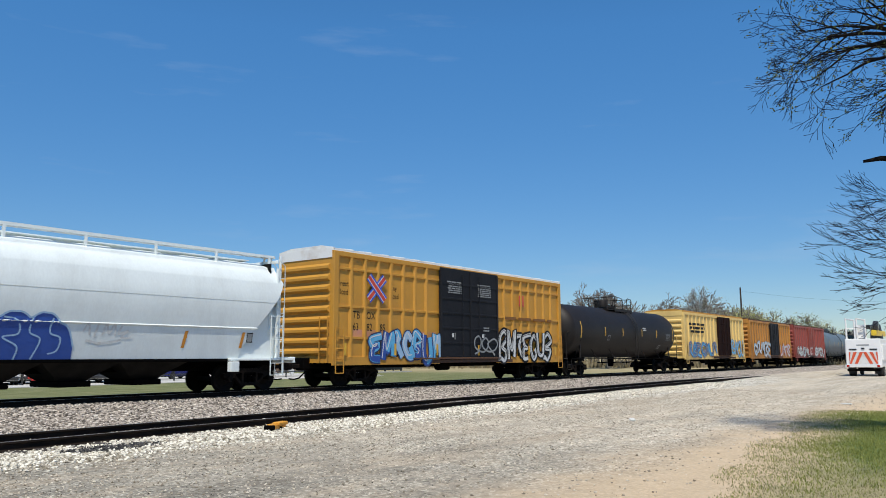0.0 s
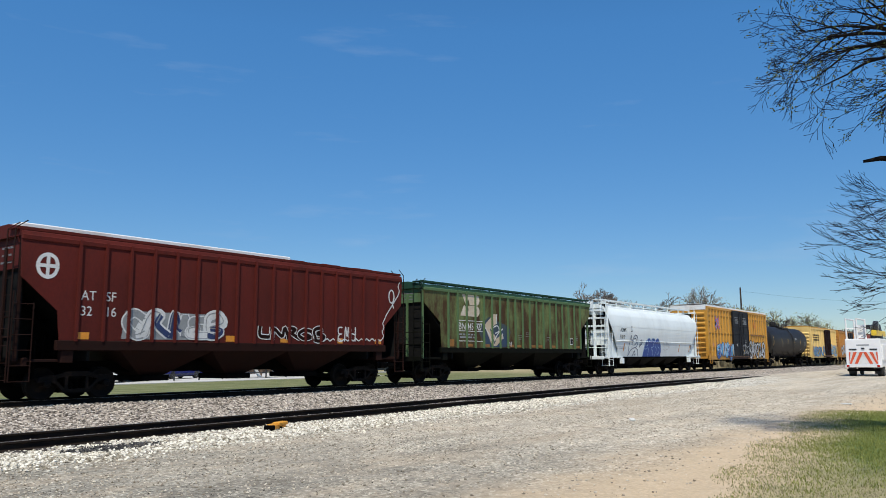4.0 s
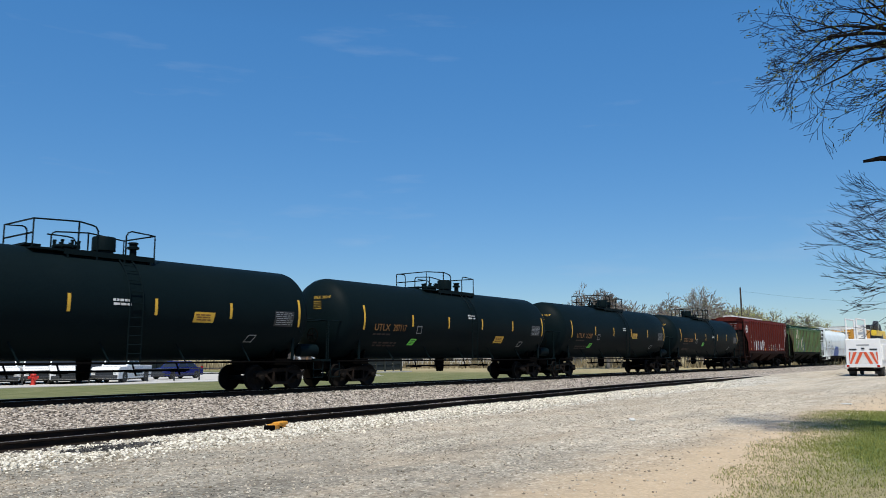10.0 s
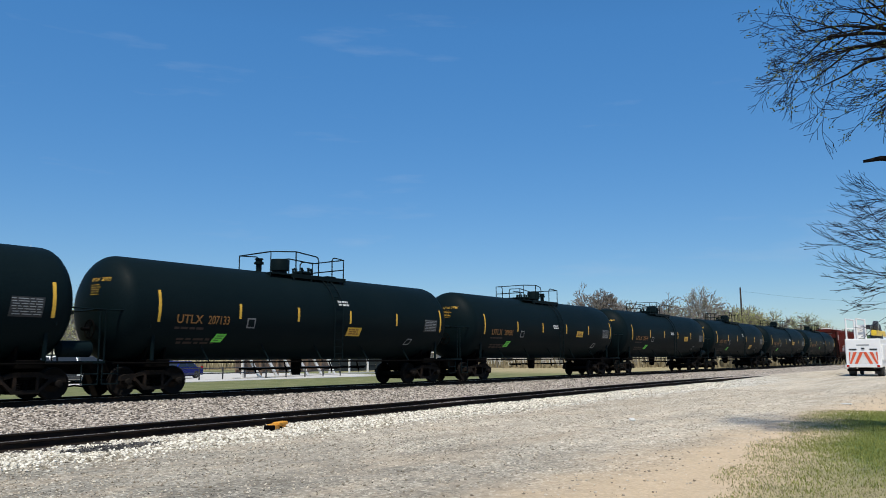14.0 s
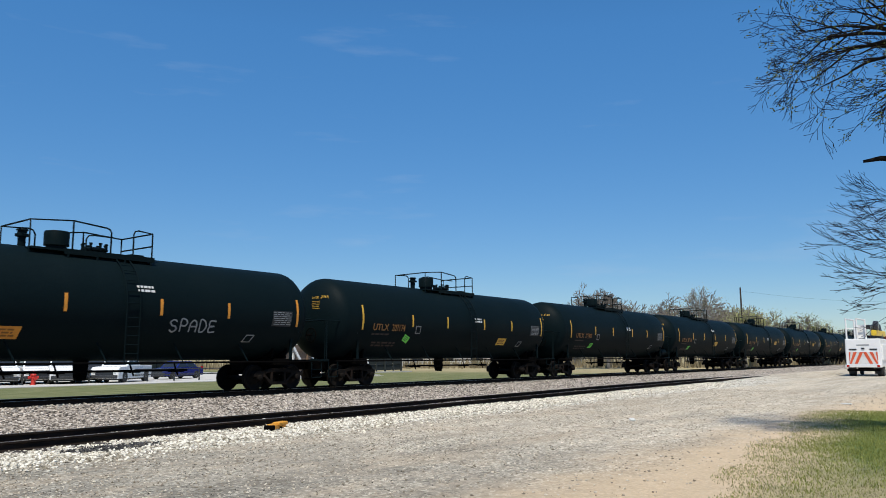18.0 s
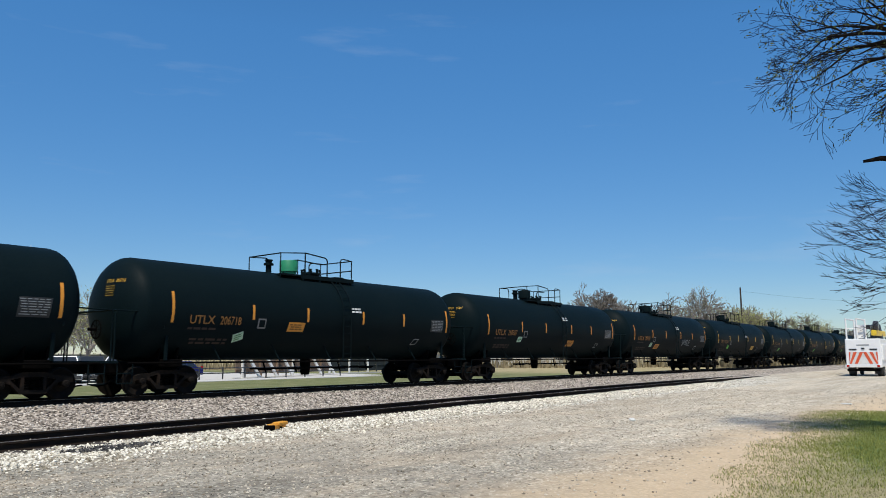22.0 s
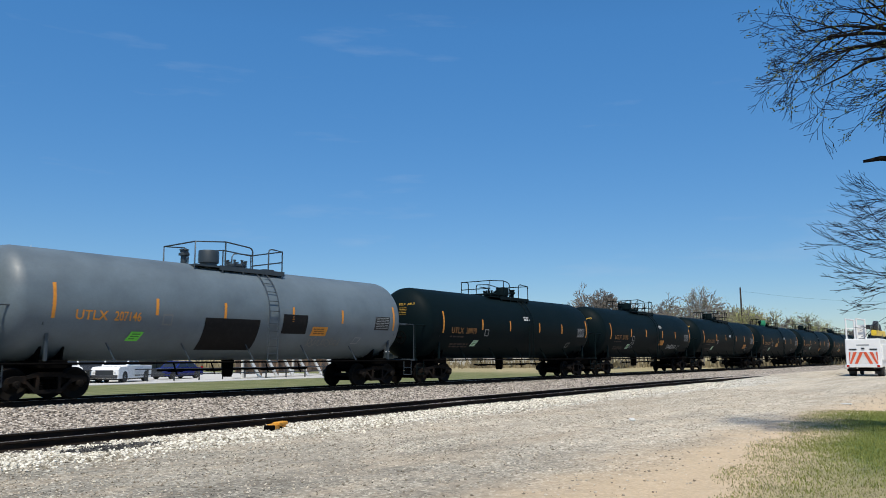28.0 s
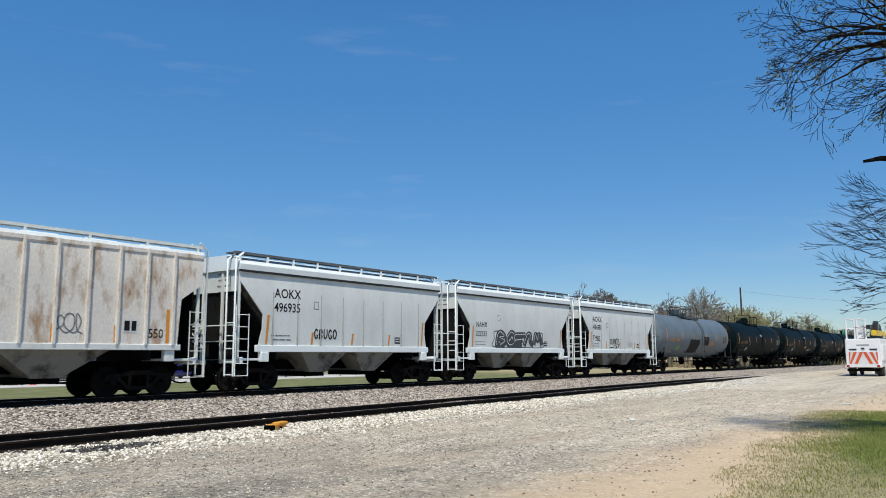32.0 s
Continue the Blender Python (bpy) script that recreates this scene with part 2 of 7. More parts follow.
def sheet(name, xs, ys, mat, lift=0.0, height=ground_height, label="", category="ground"):
    g = Geo()
    n = len(ys)
    g.v = [(x, y, height(x, y) + lift) for x in xs for y in ys]
    g.f = [(i * n + j, (i + 1) * n + j, (i + 1) * n + j + 1, i * n + j + 1) for i in range(len(xs) - 1) for j in range(n - 1)]
    return tagged(part(name, g, mat, None, "", 180), label, category, "", "structure")


def steps(*runs):
    out = []
    for a, b, d in runs:
        k = max(1, round((b - a) / d))
        out += [a + (b - a) * i / k for i in range(k)]
    return out + [runs[-1][1]]


def ground_material():
    """Grey road gravel, ballast along the tracks, white chippings, worn sand, grass at both sides, far fields."""
    mat, nt, bs = tree_of("ground", 0.95, 0, 0.2)
    co = nt.nodes.new("ShaderNodeTexCoord")
    sep = nt.nodes.new("ShaderNodeSeparateXYZ")
    nt.links.new(co.outputs["Object"], sep.inputs[0])
    X, Y = sep.outputs[0], sep.outputs[1]

    def math_(op, a, b=0.0, c=None):
        m = nt.nodes.new("ShaderNodeMath")
        m.operation = op
        for s, val in zip(m.inputs, (a, b, c)):
            if isinstance(val, bpy.types.NodeSocket):
                nt.links.new(val, s)
            elif val is not None:
                s.default_value = val
        return m.outputs[0]

    def soft(val, a, b):
        m = nt.nodes.new("ShaderNodeMapRange")
        m.interpolation_type = "SMOOTHSTEP"
        for i, q in ((0, val), (1, a), (2, b)):
            if isinstance(q, bpy.types.NodeSocket):
                nt.links.new(q, m.inputs[i])
            else:
                m.inputs[i].default_value = q
        return m.outputs[0]

    wob = math_("SUBTRACT", noise_at(nt, 0.45, 5, 0.6), 0.5)
    wob2 = math_("SUBTRACT", noise_at(nt, 2.2, 5, 0.7, (1, 1, 1), 9), 0.5)
    wy = math_("ADD", Y, math_("ADD", math_("MULTIPLY", wob, 2.2), math_("MULTIPLY", wob2, 1.4)))
    fine = noise_at(nt, 16, 6, 0.75)
    mid = noise_at(nt, 3.0, 6, 0.7, (1, 1, 1), 4)
    big = noise_at(nt, 0.35, 5, 0.6, (1, 1, 1), 7)
    # stones: cells with a shade of their own
    def stones(scale, stops):
        v = nt.nodes.new("ShaderNodeTexVoronoi")
        v.inputs["Scale"].default_value = scale
        nt.links.new(co.outputs["Object"], v.inputs["Vector"])
        s2 = nt.nodes.new("ShaderNodeSeparateColor")
        nt.links.new(v.outputs["Color"], s2.inputs[0])
        return ramp(nt, s2.outputs[0], stops), v.outputs["Distance"]
    gravel, gd = stones(26, [(0.0, (0.05, 0.046, 0.038)), (0.3, (0.25, 0.23, 0.185)), (0.8, (0.47, 0.428, 0.35)), (1.0, (0.88, 0.82, 0.7))])
    ballast, bd = stones(16, [(0.0, (0.035, 0.03, 0.025)), (0.4, (0.22, 0.187, 0.155)), (0.8, (0.42, 0.37, 0.315)), (1.0, (0.70, 0.64, 0.56))])
    white, wd = stones(13, [(0.0, (0.05, 0.042, 0.03)), (0.25, (0.22, 0.19, 0.135)), (0.6, (0.60, 0.555, 0.46)), (1.0, (0.88, 0.85, 0.77))])
    lane = mix(nt, ramp(nt, big, [(0.35, (0.25,) * 3), (0.7, (0.75,) * 3)]), gravel, rgb(0.42, 0.37, 0.30))
    lane = mix(nt, 1.0, lane, ramp(nt, mid, [(0.25, (0.74,) * 3), (0.8, (1.22,) * 3)]), "MULTIPLY")
    ruts = noise_at(nt, 0.9, 4, 0.6, (0.07, 1.1, 1), 31)
    lane = mix(nt, 1.0, lane, ramp(nt, ruts, [(0.3, (0.8, 0.79, 0.78)), (0.5, (1.0,) * 3), (0.75, (1.15, 1.14, 1.12))]), "MULTIPLY")
    worn = soft(math_("ADD", X, math_("MULTIPLY", wob, 9.0)), 2.0, 20.0)
    lane = mix(nt, 1.0, lane, mix(nt, worn, rgb(0.72, 0.735, 0.73), rgb(1.27, 1.25, 1.205)), "MULTIPLY")
    soil = ramp(nt, noise_at(nt, 0.8, 6, 0.7, (0.45, 1.0, 1), 61), [(0.48, (0.0,) * 3), (0.62, (0.55,) * 3)])
    lane = mix(nt, soil, lane, rgb(0.47, 0.385, 0.28))
    damp = ramp(nt, noise_at(nt, 1.1, 6, 0.75, (0.5, 1.0, 1), 73), [(0.3, (0.78,) * 3), (0.5, (1.0,) * 3), (0.7, (1.14,) * 3)])
    lane = mix(nt, 1.0, lane, damp, "MULTIPLY")
    grit = noise_at(nt, 7.0, 6, 0.8, (1, 1, 1), 44)
    lane = mix(nt, 1.0, lane, ramp(nt, grit, [(0.3, (0.6,) * 3), (0.5, (1.0,) * 3), (0.7, (1.35,) * 3)]), "MULTIPLY")
    sand = mix(nt, mid, rgb(0.53, 0.39, 0.24), rgb(0.72, 0.55, 0.36))
    sand = mix(nt, ramp(nt, fine, [(0.35, (0,) * 3), (0.8, (0.5,) * 3)]), sand, rgb(0.22, 0.19, 0.15))
    blades = noise_at(nt, 22, 6, 0.8, (1, 1, 1), 12)
    grass = ramp(nt, blades, [(0.2, (0.035, 0.05, 0.014)), (0.5, (0.10, 0.14, 0.035)), (0.8, (0.22, 0.24, 0.09))])
    dry = ramp(nt, blades, [(0.25, (0.11, 0.095, 0.045)), (0.5, (0.30, 0.26, 0.14)), (0.75, (0.5, 0.43, 0.27))])
    lawn = ramp(nt, noise_at(nt, 1.2, 6, 0.7, (0.4, 1, 1), 2), [(0.3, (0.085, 0.105, 0.035)), (0.5, (0.15, 0.16, 0.065)), (0.75, (0.27, 0.245, 0.13))])
    field = ramp(nt, noise_at(nt, 0.5, 6, 0.7, (0.4, 1, 1), 2), [(0.3, (0.22, 0.19, 0.09)), (0.55, (0.36, 0.30, 0.17)), (0.8, (0.44, 0.38, 0.24))])
    # the lane, then bands of other ground by their distance from the tracks
    col = mix(nt, math_("MULTIPLY", math_("SUBTRACT", 1.0, soft(wy, 4.0, 6.6)), 0.85), lane, sand)
    edge = math_("ADD", wy, 0.0)
    whites = math_("MULTIPLY", soft(edge, 12.7, 13.5), math_("SUBTRACT", 1.0, soft(X, 48.0, 66.0)))
    col = mix(nt, whites, col, white)
    col = mix(nt, soft(wy, 15.3, 17.2), col, ballast)
    verge = math_("SUBTRACT", wy, math_("MULTIPLY", X, 0.14))
    nearg = math_("MULTIPLY", math_("SUBTRACT", 1.0, soft(verge, 0.7, 2.0)), math_("SUBTRACT", 1.0, soft(X, 24.0, 28.0)))
    tuft = math_("MULTIPLY", nearg, soft(math_("ADD", fine, math_("MULTIPLY", nearg, 0.7)), 0.5, 0.8))
    lush = math_("MULTIPLY", soft(math_("ADD", X, math_("MULTIPLY", wob, 6.0)), 11.0, 15.0), math_("SUBTRACT", 1.0, soft(verge, 0.3, 1.2)))
    nearcol = mix(nt, lush, dry, grass)
    col = mix(nt, tuft, col, nearcol)
    far = mix(nt, soft(math_("ADD", X, math_("MULTIPLY", wob, 8.0)), 62.0, 82.0), lawn, field)
    col = mix(nt, soft(math_("ADD", Y, math_("MULTIPLY", wob2, 0.6)), 26.6, 27.4), col, far)
    # an oil stain and scattered dirt beside the siding
    dx, dy = math_("SUBTRACT", X, 8.0), math_("SUBTRACT", Y, 13.7)
    spot = math_("ADD", math_("MULTIPLY", math_("MULTIPLY", dx, dx), 0.9), math_("MULTIPLY", math_("MULTIPLY", dy, dy), 7.0))
    oil = math_("MULTIPLY", math_("SUBTRACT", 1.0, soft(math_("ADD", spot, math_("MULTIPLY", wob2, 2.5)), 0.3, 1.3)), 0.95)
    col = mix(nt, oil, col, rgb(0.03, 0.028, 0.025))
    weeds = math_("MULTIPLY", math_("MULTIPLY", soft(Y, 12.6, 13.4), math_("SUBTRACT", 1.0, soft(Y, 14.2, 15.0))), soft(noise_at(nt, 1.6, 6, 0.75, (0.5, 1.4, 1), 21), 0.56, 0.68))
    col = mix(nt, weeds, col, rgb(0.13, 0.11, 0.06))
    nt.links.new(col, bs.inputs["Base Color"])
    h = math_("ADD", math_("MULTIPLY", gd, -0.6), math_("MULTIPLY", fine, 0.8))
    bump(nt, bs, h, 0.7, 0.035)
    return mat


ground_mat = ground_material()
ground = sheet("ground", steps((-1500, -200, 150), (-200, -30, 17), (-30, 0, 1.5), (0, 70, 0.6), (70, 130, 3), (130, 400, 30), (400, 2500, 300)),
               steps((-400, -40, 60), (-40, -4, 4), (-4, 2, 0.8), (2, 30, 0.35), (30, 70, 4), (70, 300, 30), (300, 2600, 300)), ground_mat,
               label="grey gravel lane with ballast, white chippings, worn sand and grass")


def rail_profile(c, top):
    h = 0.175
    return [(c - 0.076, top - h), (c + 0.076, top - h), (c + 0.076, top - h + 0.02), (c + 0.012, top - h + 0.04), (c + 0.012, top - 0.05),
            (c + 0.037, top - 0.035), (c + 0.037, top - 0.006), (c + 0.028, top), (c - 0.028, top), (c - 0.037, top - 0.006),
            (c - 0.037, top - 0.035), (c - 0.012, top - 0.05), (c - 0.012, top - h + 0.04), (c - 0.076, top - h + 0.02)]


def track(name, line, top, x0, x1, step, label, tie_from, tie_to, tie_top, worn):
    """Two rails on cross ties; the ties between tie_from and tie_to are single pieces."""
    base = thing(name, label, "track", "", "structure")
    xs = steps((x0, x1, step))
    for side in (-0.753, 0.753):
        g = Geo()
        g.skin([[(x, line(x) + y, z) for y, z in rail_profile(side, top)] for x in xs])
        rail = part("rail", g, rail_side, base, "", 40)
        cap = Geo()
        cap.skin([[(x, line(x) + side + y, z) for y, z in ((-0.027, top + 0.001), (0.027, top + 0.001), (0.027, top + 0.004), (-0.027, top + 0.004))] for x in xs])
        part("rail_head", cap, worn, rail, "bright worn running surface")
    tie = Geo().box(-0.115, 0.115, -1.3, 1.3, -0.17, 0, 0.012).mesh("tie", tie_wood)
    rest = Geo()
    rng = random.Random(4)
    x = x0 + 0.3
    while x < min(x1, 260):
        if tie_from <= x <= tie_to:
            ob = new("tie", tie)
            ob.parent = base
            ob.matrix_basis = pose(x, line(x) + rng.uniform(-0.04, 0.04), tie_top + rng.uniform(-0.012, 0.01), 0, 0, rng.uniform(-1, 1))
        else:
            rest.box(x - 0.115, x + 0.115, line(x) - 1.3, line(x) + 1.3, tie_top - 0.17, tie_top)
        x += 0.53
    tagged(part("ties", rest, tie_wood, base), kind="stuff")
    return base


track("track_1", lambda x: TRACK, 0.0, -260, 900, 20, "main line track with dark rails on wooden ties", 2, 62, -0.165, rail_worn)
track("track_2", siding_y, -0.3, -60, 68, 2.0, "siding track with rusty rails sunk in white chippings", 0, 48, -0.45, rail_worn)


# ---- what every car runs on ----
WHEEL = 0.457
truck_meshes = {}


def truck_parts():
    m = truck_meshes
    g = Geo()
    prof = [(-0.07, 0.05), (-0.07, WHEEL + 0.025), (-0.045, WHEEL + 0.025), (-0.035, WHEEL), (0.045, WHEEL - 0.005), (0.06, WHEEL - 0.04),
            (0.03, WHEEL - 0.09), (-0.02, 0.24), (0.03, 0.14), (0.05, 0.09), (0.05, 0.05)]
    for s in (-1, 1):
        g.lathe([(s * (0.765 + a), r) for a, r in prof], 24, "y")
    g.lathe([(-1.02, 0.075), (-0.7, 0.085), (0, 0.08), (0.7, 0.085), (1.02, 0.075)], 10, "y")
    m["wheelset"] = g.mesh("wheelset", wheel_steel, 35)
    # cast side frame with its window for the bolster and springs
    g = Geo()
    top = [(-1.12, 0.50), (-1.10, 0.63), (-0.95, 0.69), (-0.6, 0.70), (-0.35, 0.80), (0.35, 0.80), (0.6, 0.70), (0.95, 0.69), (1.10, 0.63), (1.12, 0.50)]
    low = [(-0.98, 0.50), (-0.95, 0.53), (-0.80, 0.53), (-0.62, 0.47), (-0.36, 0.20), (0.36, 0.20), (0.62, 0.47), (0.80, 0.53), (0.95, 0.53), (0.98, 0.50)]
    n = len(top)
    for k in range(n - 1):
        (xa, za), (xb, zb), (xc, zc), (xd, zd) = top[k], top[k + 1], low[k + 1], low[k]
        if k == 4:
            g.slab([(xa, 0.66), (xa, za), (xb, zb), (xb, 0.66)], -0.09, 0.09)
            g.slab([(xd, zd), (xd, zd + 0.11), (xc, zc + 0.11), (xc, zc)], -0.09, 0.09)
            for x in (xa, xb - 0.09):
                g.slab([(x, 0.3), (x, 0.68), (x + 0.09, 0.68), (x + 0.09, 0.3)], -0.09, 0.09)
        elif k in (3, 5):
            s = -1 if k == 3 else 1
            g.slab([(s * 0.6, 0.60), (s * 0.6, 0.70), (s * 0.35, 0.80), (s * 0.35, 0.66)], -0.09, 0.09)
            g.slab([(s * 0.62, 0.47), (s * 0.62, 0.58), (s * 0.36, 0.33), (s * 0.36, 0.20)], -0.09, 0.09)
        else:
            g.slab([(xa, za), (xb, zb), (xc, zc), (xd, zd)], -0.08, 0.08)
    m["side_frame"] = g.mesh("side_frame", rust_dark)
    g = Geo()
    coil = []
    for k in range(6):
        coil += [(0.31 + k * 0.045, 0.07), (0.33 + k * 0.045, 0.1)]
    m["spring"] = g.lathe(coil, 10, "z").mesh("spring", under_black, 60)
    m["bearing"] = Geo().lathe([(0, 0.1), (0.1, 0.11), (0.13, 0.09), (0.14, 0.035), (0.16, 0.03)], 14, "y").mesh("bearing", rust_dark, 40)
    g = Geo().box(-0.22, 0.22, -1.0, 1.0, 0.56, 0.78, 0.03)
    g.lathe([(0.74, 0.2), (0.9, 0.2)], 16, "z")
    for s in (-1, 1):
        g.box(s * 0.36 - 0.06, s * 0.36 + 0.06, -0.85, 0.85, 0.2, 0.43, 0.015)
        for y in (-0.765, 0.765):
            g.box(s * 0.4 - 0.05, s * 0.4 + 0.05, y - 0.05, y + 0.05, 0.3, 0.56, 0.01)
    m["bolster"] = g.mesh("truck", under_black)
    # coupler: shank, head and knuckle
    g = Geo().box(0, 0.62, -0.08, 0.08, 0.76, 0.92, 0.02).box(0.6, 0.86, -0.17, 0.06, 0.7, 0.98, 0.04).box(0.78, 1.0, 0.0, 0.16, 0.72, 0.96, 0.05)
    g.box(-0.05, 0.12, -0.3, 0.3, 0.66, 1.02, 0.03)
    m["coupler"] = g.mesh("coupler", rust_dark)
    g = Geo()
    pts = [(0.1, 0.2, 0.72), (0.35, 0.22, 0.55), (0.6, 0.24, 0.38), (0.85, 0.22, 0.33), (1.05, 0.15, 0.36)]
    g.tube(pts, 0.03, 6)
    m["air_hose"] = g.mesh("air_hose", under_black, 60)


rust_dark = paint("rust_dark", (0.009, 0.0075, 0.0065), (0.045, 0.028, 0.019), 0.8, 2.5, (0.5, 0.8), (1, 1, 1), 0.3, 0.0, 0.08)
truck_parts()
WHEELSETS = []


def running_gear(car, centres, reach):
    """Two trucks at +-centres and couplers that end at +-reach."""
    m = truck_meshes
    for s in (-1, 1):
        tr = part("truck", m["bolster"], None, car, at=(s * centres, 0, 0))
        for y in (-1.0, 1.0):
            part("side_frame", m["side_frame"], None, tr, at=(0, y, 0))
            for x in (-0.19, 0, 0.19) if y < 0 else ():
                part("spring", m["spring"], None, tr, at=(x, y, 0))
            for x in (-0.889, 0.889):
                ob = part("bearing", m["bearing"], None, tr)
                ob.matrix_basis = pose(x, y + (0.04 if y > 0 else -0.04), WHEEL, 0, 0, 0 if y > 0 else 180)
        for x in (-0.889, 0.889):
            ws = part("wheelset", m["wheelset"], None, tr, at=(x, 0, WHEEL))
            WHEELSETS.append((ws, x))
        cp = part("coupler", m["coupler"], None, car)
        cp.matrix_basis = pose(s * (reach - 0.92), 0, 0, 0, 0, 0 if s > 0 else 180)
        hs = part("air_hose", m["air_hose"], None, car)
        hs.matrix_basis = pose(s * (reach - 1.1), 0, 0, 0, 0, 0 if s > 0 else 180)


# ---- lettering and marks ----
letter_cache = {}


def letters(text, height, squeeze=1.0, bold=0.0):
    """The outline of a line of text as flat faces in x and z, starting at (0, 0)."""
    key = (text, height, squeeze, bold)
    if key not in letter_cache:
        cu = bpy.data.curves.new("letters", "FONT")
        cu.body, cu.size, cu.resolution_u, cu.offset = text, 1.0, 3, bold
        ob = bpy.data.objects.new("letters", cu)
        scene.collection.objects.link(ob)
        me = bpy.data.meshes.new_from_object(ob.evaluated_get(bpy.context.evaluated_depsgraph_get()))
        k = height / 0.7
        vs = [(v.co.x * k * squeeze, v.co.y * k) for v in me.vertices]
        letter_cache[key] = vs, [tuple(p.vertices) for p in me.polygons]
        bpy.data.objects.remove(ob)
        bpy.data.curves.remove(cu)
        bpy.data.meshes.remove(me)
    return letter_cache[key]


def flat_on(y):
    return lambda x, z, out: (x, y - out, z)


def round_on(r, cz):
    """Puts (x, z) on the near flank of a lying cylinder."""
    def put(x, z, out):
        a = max(-1.0, min(1.0, (z - cz) / r))
        return (x, -math.sqrt(max(0.0, 1 - a * a)) * (r + out), cz + a * (r + out))
    return put


def decal(name, verts, faces, put, mat, parent, label="", out=0.006):
    g = Geo()
    g.v = [put(x, z, out) for x, z in verts]
    g.f = list(faces)
    me = bpy.data.meshes.new(name)
    me.from_pydata(g.v, [], g.f)
    me.materials.append(mat)
    ob = new(name, me)
    ob.parent = parent
    if label:
        ob["label"] = label
    return ob


def write(name, text, x, z, height, put, mat, parent, squeeze=1.0, out=0.006, label="", bold=0.0):
    vs, fs = letters(text, height, squeeze, bold)
    return decal(name, [(x + a, z + b) for a, b in vs], fs, put, mat, parent, label, out)


def panel(name, x0, x1, z0, z1, put, mat, parent, lean=0.0, out=0.006, label="", rows=4):
    """A rectangle laid on a flank; lean shifts its upper edge along x."""
    vs, fs = [], []
    for k in range(rows + 1):
        t = k / rows
        vs += [(x0 + lean * t, z0 + (z1 - z0) * t), (x1 + lean * t, z0 + (z1 - z0) * t)]
        if k:
            fs.append((2 * k - 2, 2 * k - 1, 2 * k + 1, 2 * k))
    return decal(name, vs, fs, put, mat, parent, label, out)


def bars(name, x0, x1, z0, z1, lines, put, mat, parent, seed=0, out=0.008, label="", thick=0.3):
    """Lines of writing too small to read, as plain bars."""
    rng = random.Random(seed)
    vs, fs = [], []
    step = (z1 - z0) / lines
    for k in range(lines):
        x, zc = x0 + (rng.uniform(0, 0.1) * (x1 - x0) if k else 0), z1 - (k + 0.5) * step
        while x < x1 - 0.03:
            w = min(rng.uniform(0.1, 0.35) * (x1 - x0), x1 - x)
            n = len(vs)
            vs += [(x, zc - step * thick), (x + w, zc - step * thick), (x + w, zc + step * thick), (x, zc + step * thick)]
            fs.append((n, n + 1, n + 2, n + 3))
            x += w + 0.05 * (x1 - x0)
    return tagged(decal(name, vs, fs, put, mat, parent, label, out), label, kind="stuff")


def stroke(pts, width, n=5):
    """A ribbon along a smooth line through pts (x, z): flat verts and faces."""
    line = []
    for i in range(len(pts) - 1):
        p0, p1, p2, p3 = (Vector(pts[max(0, min(len(pts) - 1, i + d))]) for d in (-1, 0, 1, 2))
        for k in range(n):
            t = k / n
            line.append(0.5 * (2 * p1 + (p2 - p0) * t + (2 * p0 - 5 * p1 + 4 * p2 - p3) * t * t + (3 * p1 - p0 - 3 * p2 + p3) * t ** 3))
    line.append(Vector(pts[-1]))
    vs, fs = [], []
    for i, p in enumerate(line):
        d = (line[min(i + 1, len(line) - 1)] - line[max(i - 1, 0)])
        d = d.normalized() if d.length > 1e-6 else Vector((1, 0))
        w = Vector((-d.y, d.x)) * width / 2
        vs += [tuple(p + w), tuple(p - w)]
        if i:
            fs.append((2 * i - 2, 2 * i - 1, 2 * i + 1, 2 * i))
    return vs, fs


def scribble(name, strokes, width, put, mat, parent, label="", out=0.008):
    vs, fs = [], []
    for s in strokes:
        a, b = stroke(s, width)
        fs += [tuple(i + len(vs) for i in f) for f in b]
        vs += a
    return decal(name, vs, fs, put, mat, parent, label, out)


# ---- tank cars ----
TANK_R, TANK_Z, TANK_H = 1.67, 2.77, 8.6
REAR, FORE = 0.14, -0.28      # how far the rear head stands out and the front head falls short
tank_meshes = {}


def tank_shell(half, mat):
    key = ("shell", half, mat.name)
    if key not in tank_meshes:
        prof = []
        for k in range(9):
            a = math.pi / 2 * k / 8
            prof.append((-(half + REAR - 0.85) - 0.85 * math.cos(a), max(TANK_R * math.sin(a), 0.03)))
        for x in (-5.3, -1.8, 1.8, 5.3):
            prof.append((x, TANK_R))
        prof += [(FORE - REAR - a, r) for a, r in prof[8::-1]]
        tank_meshes[key] = Geo().lathe(prof, 64, "x", (0, 0, TANK_Z)).mesh("tank_shell", mat, 30)
    return tank_meshes[key]


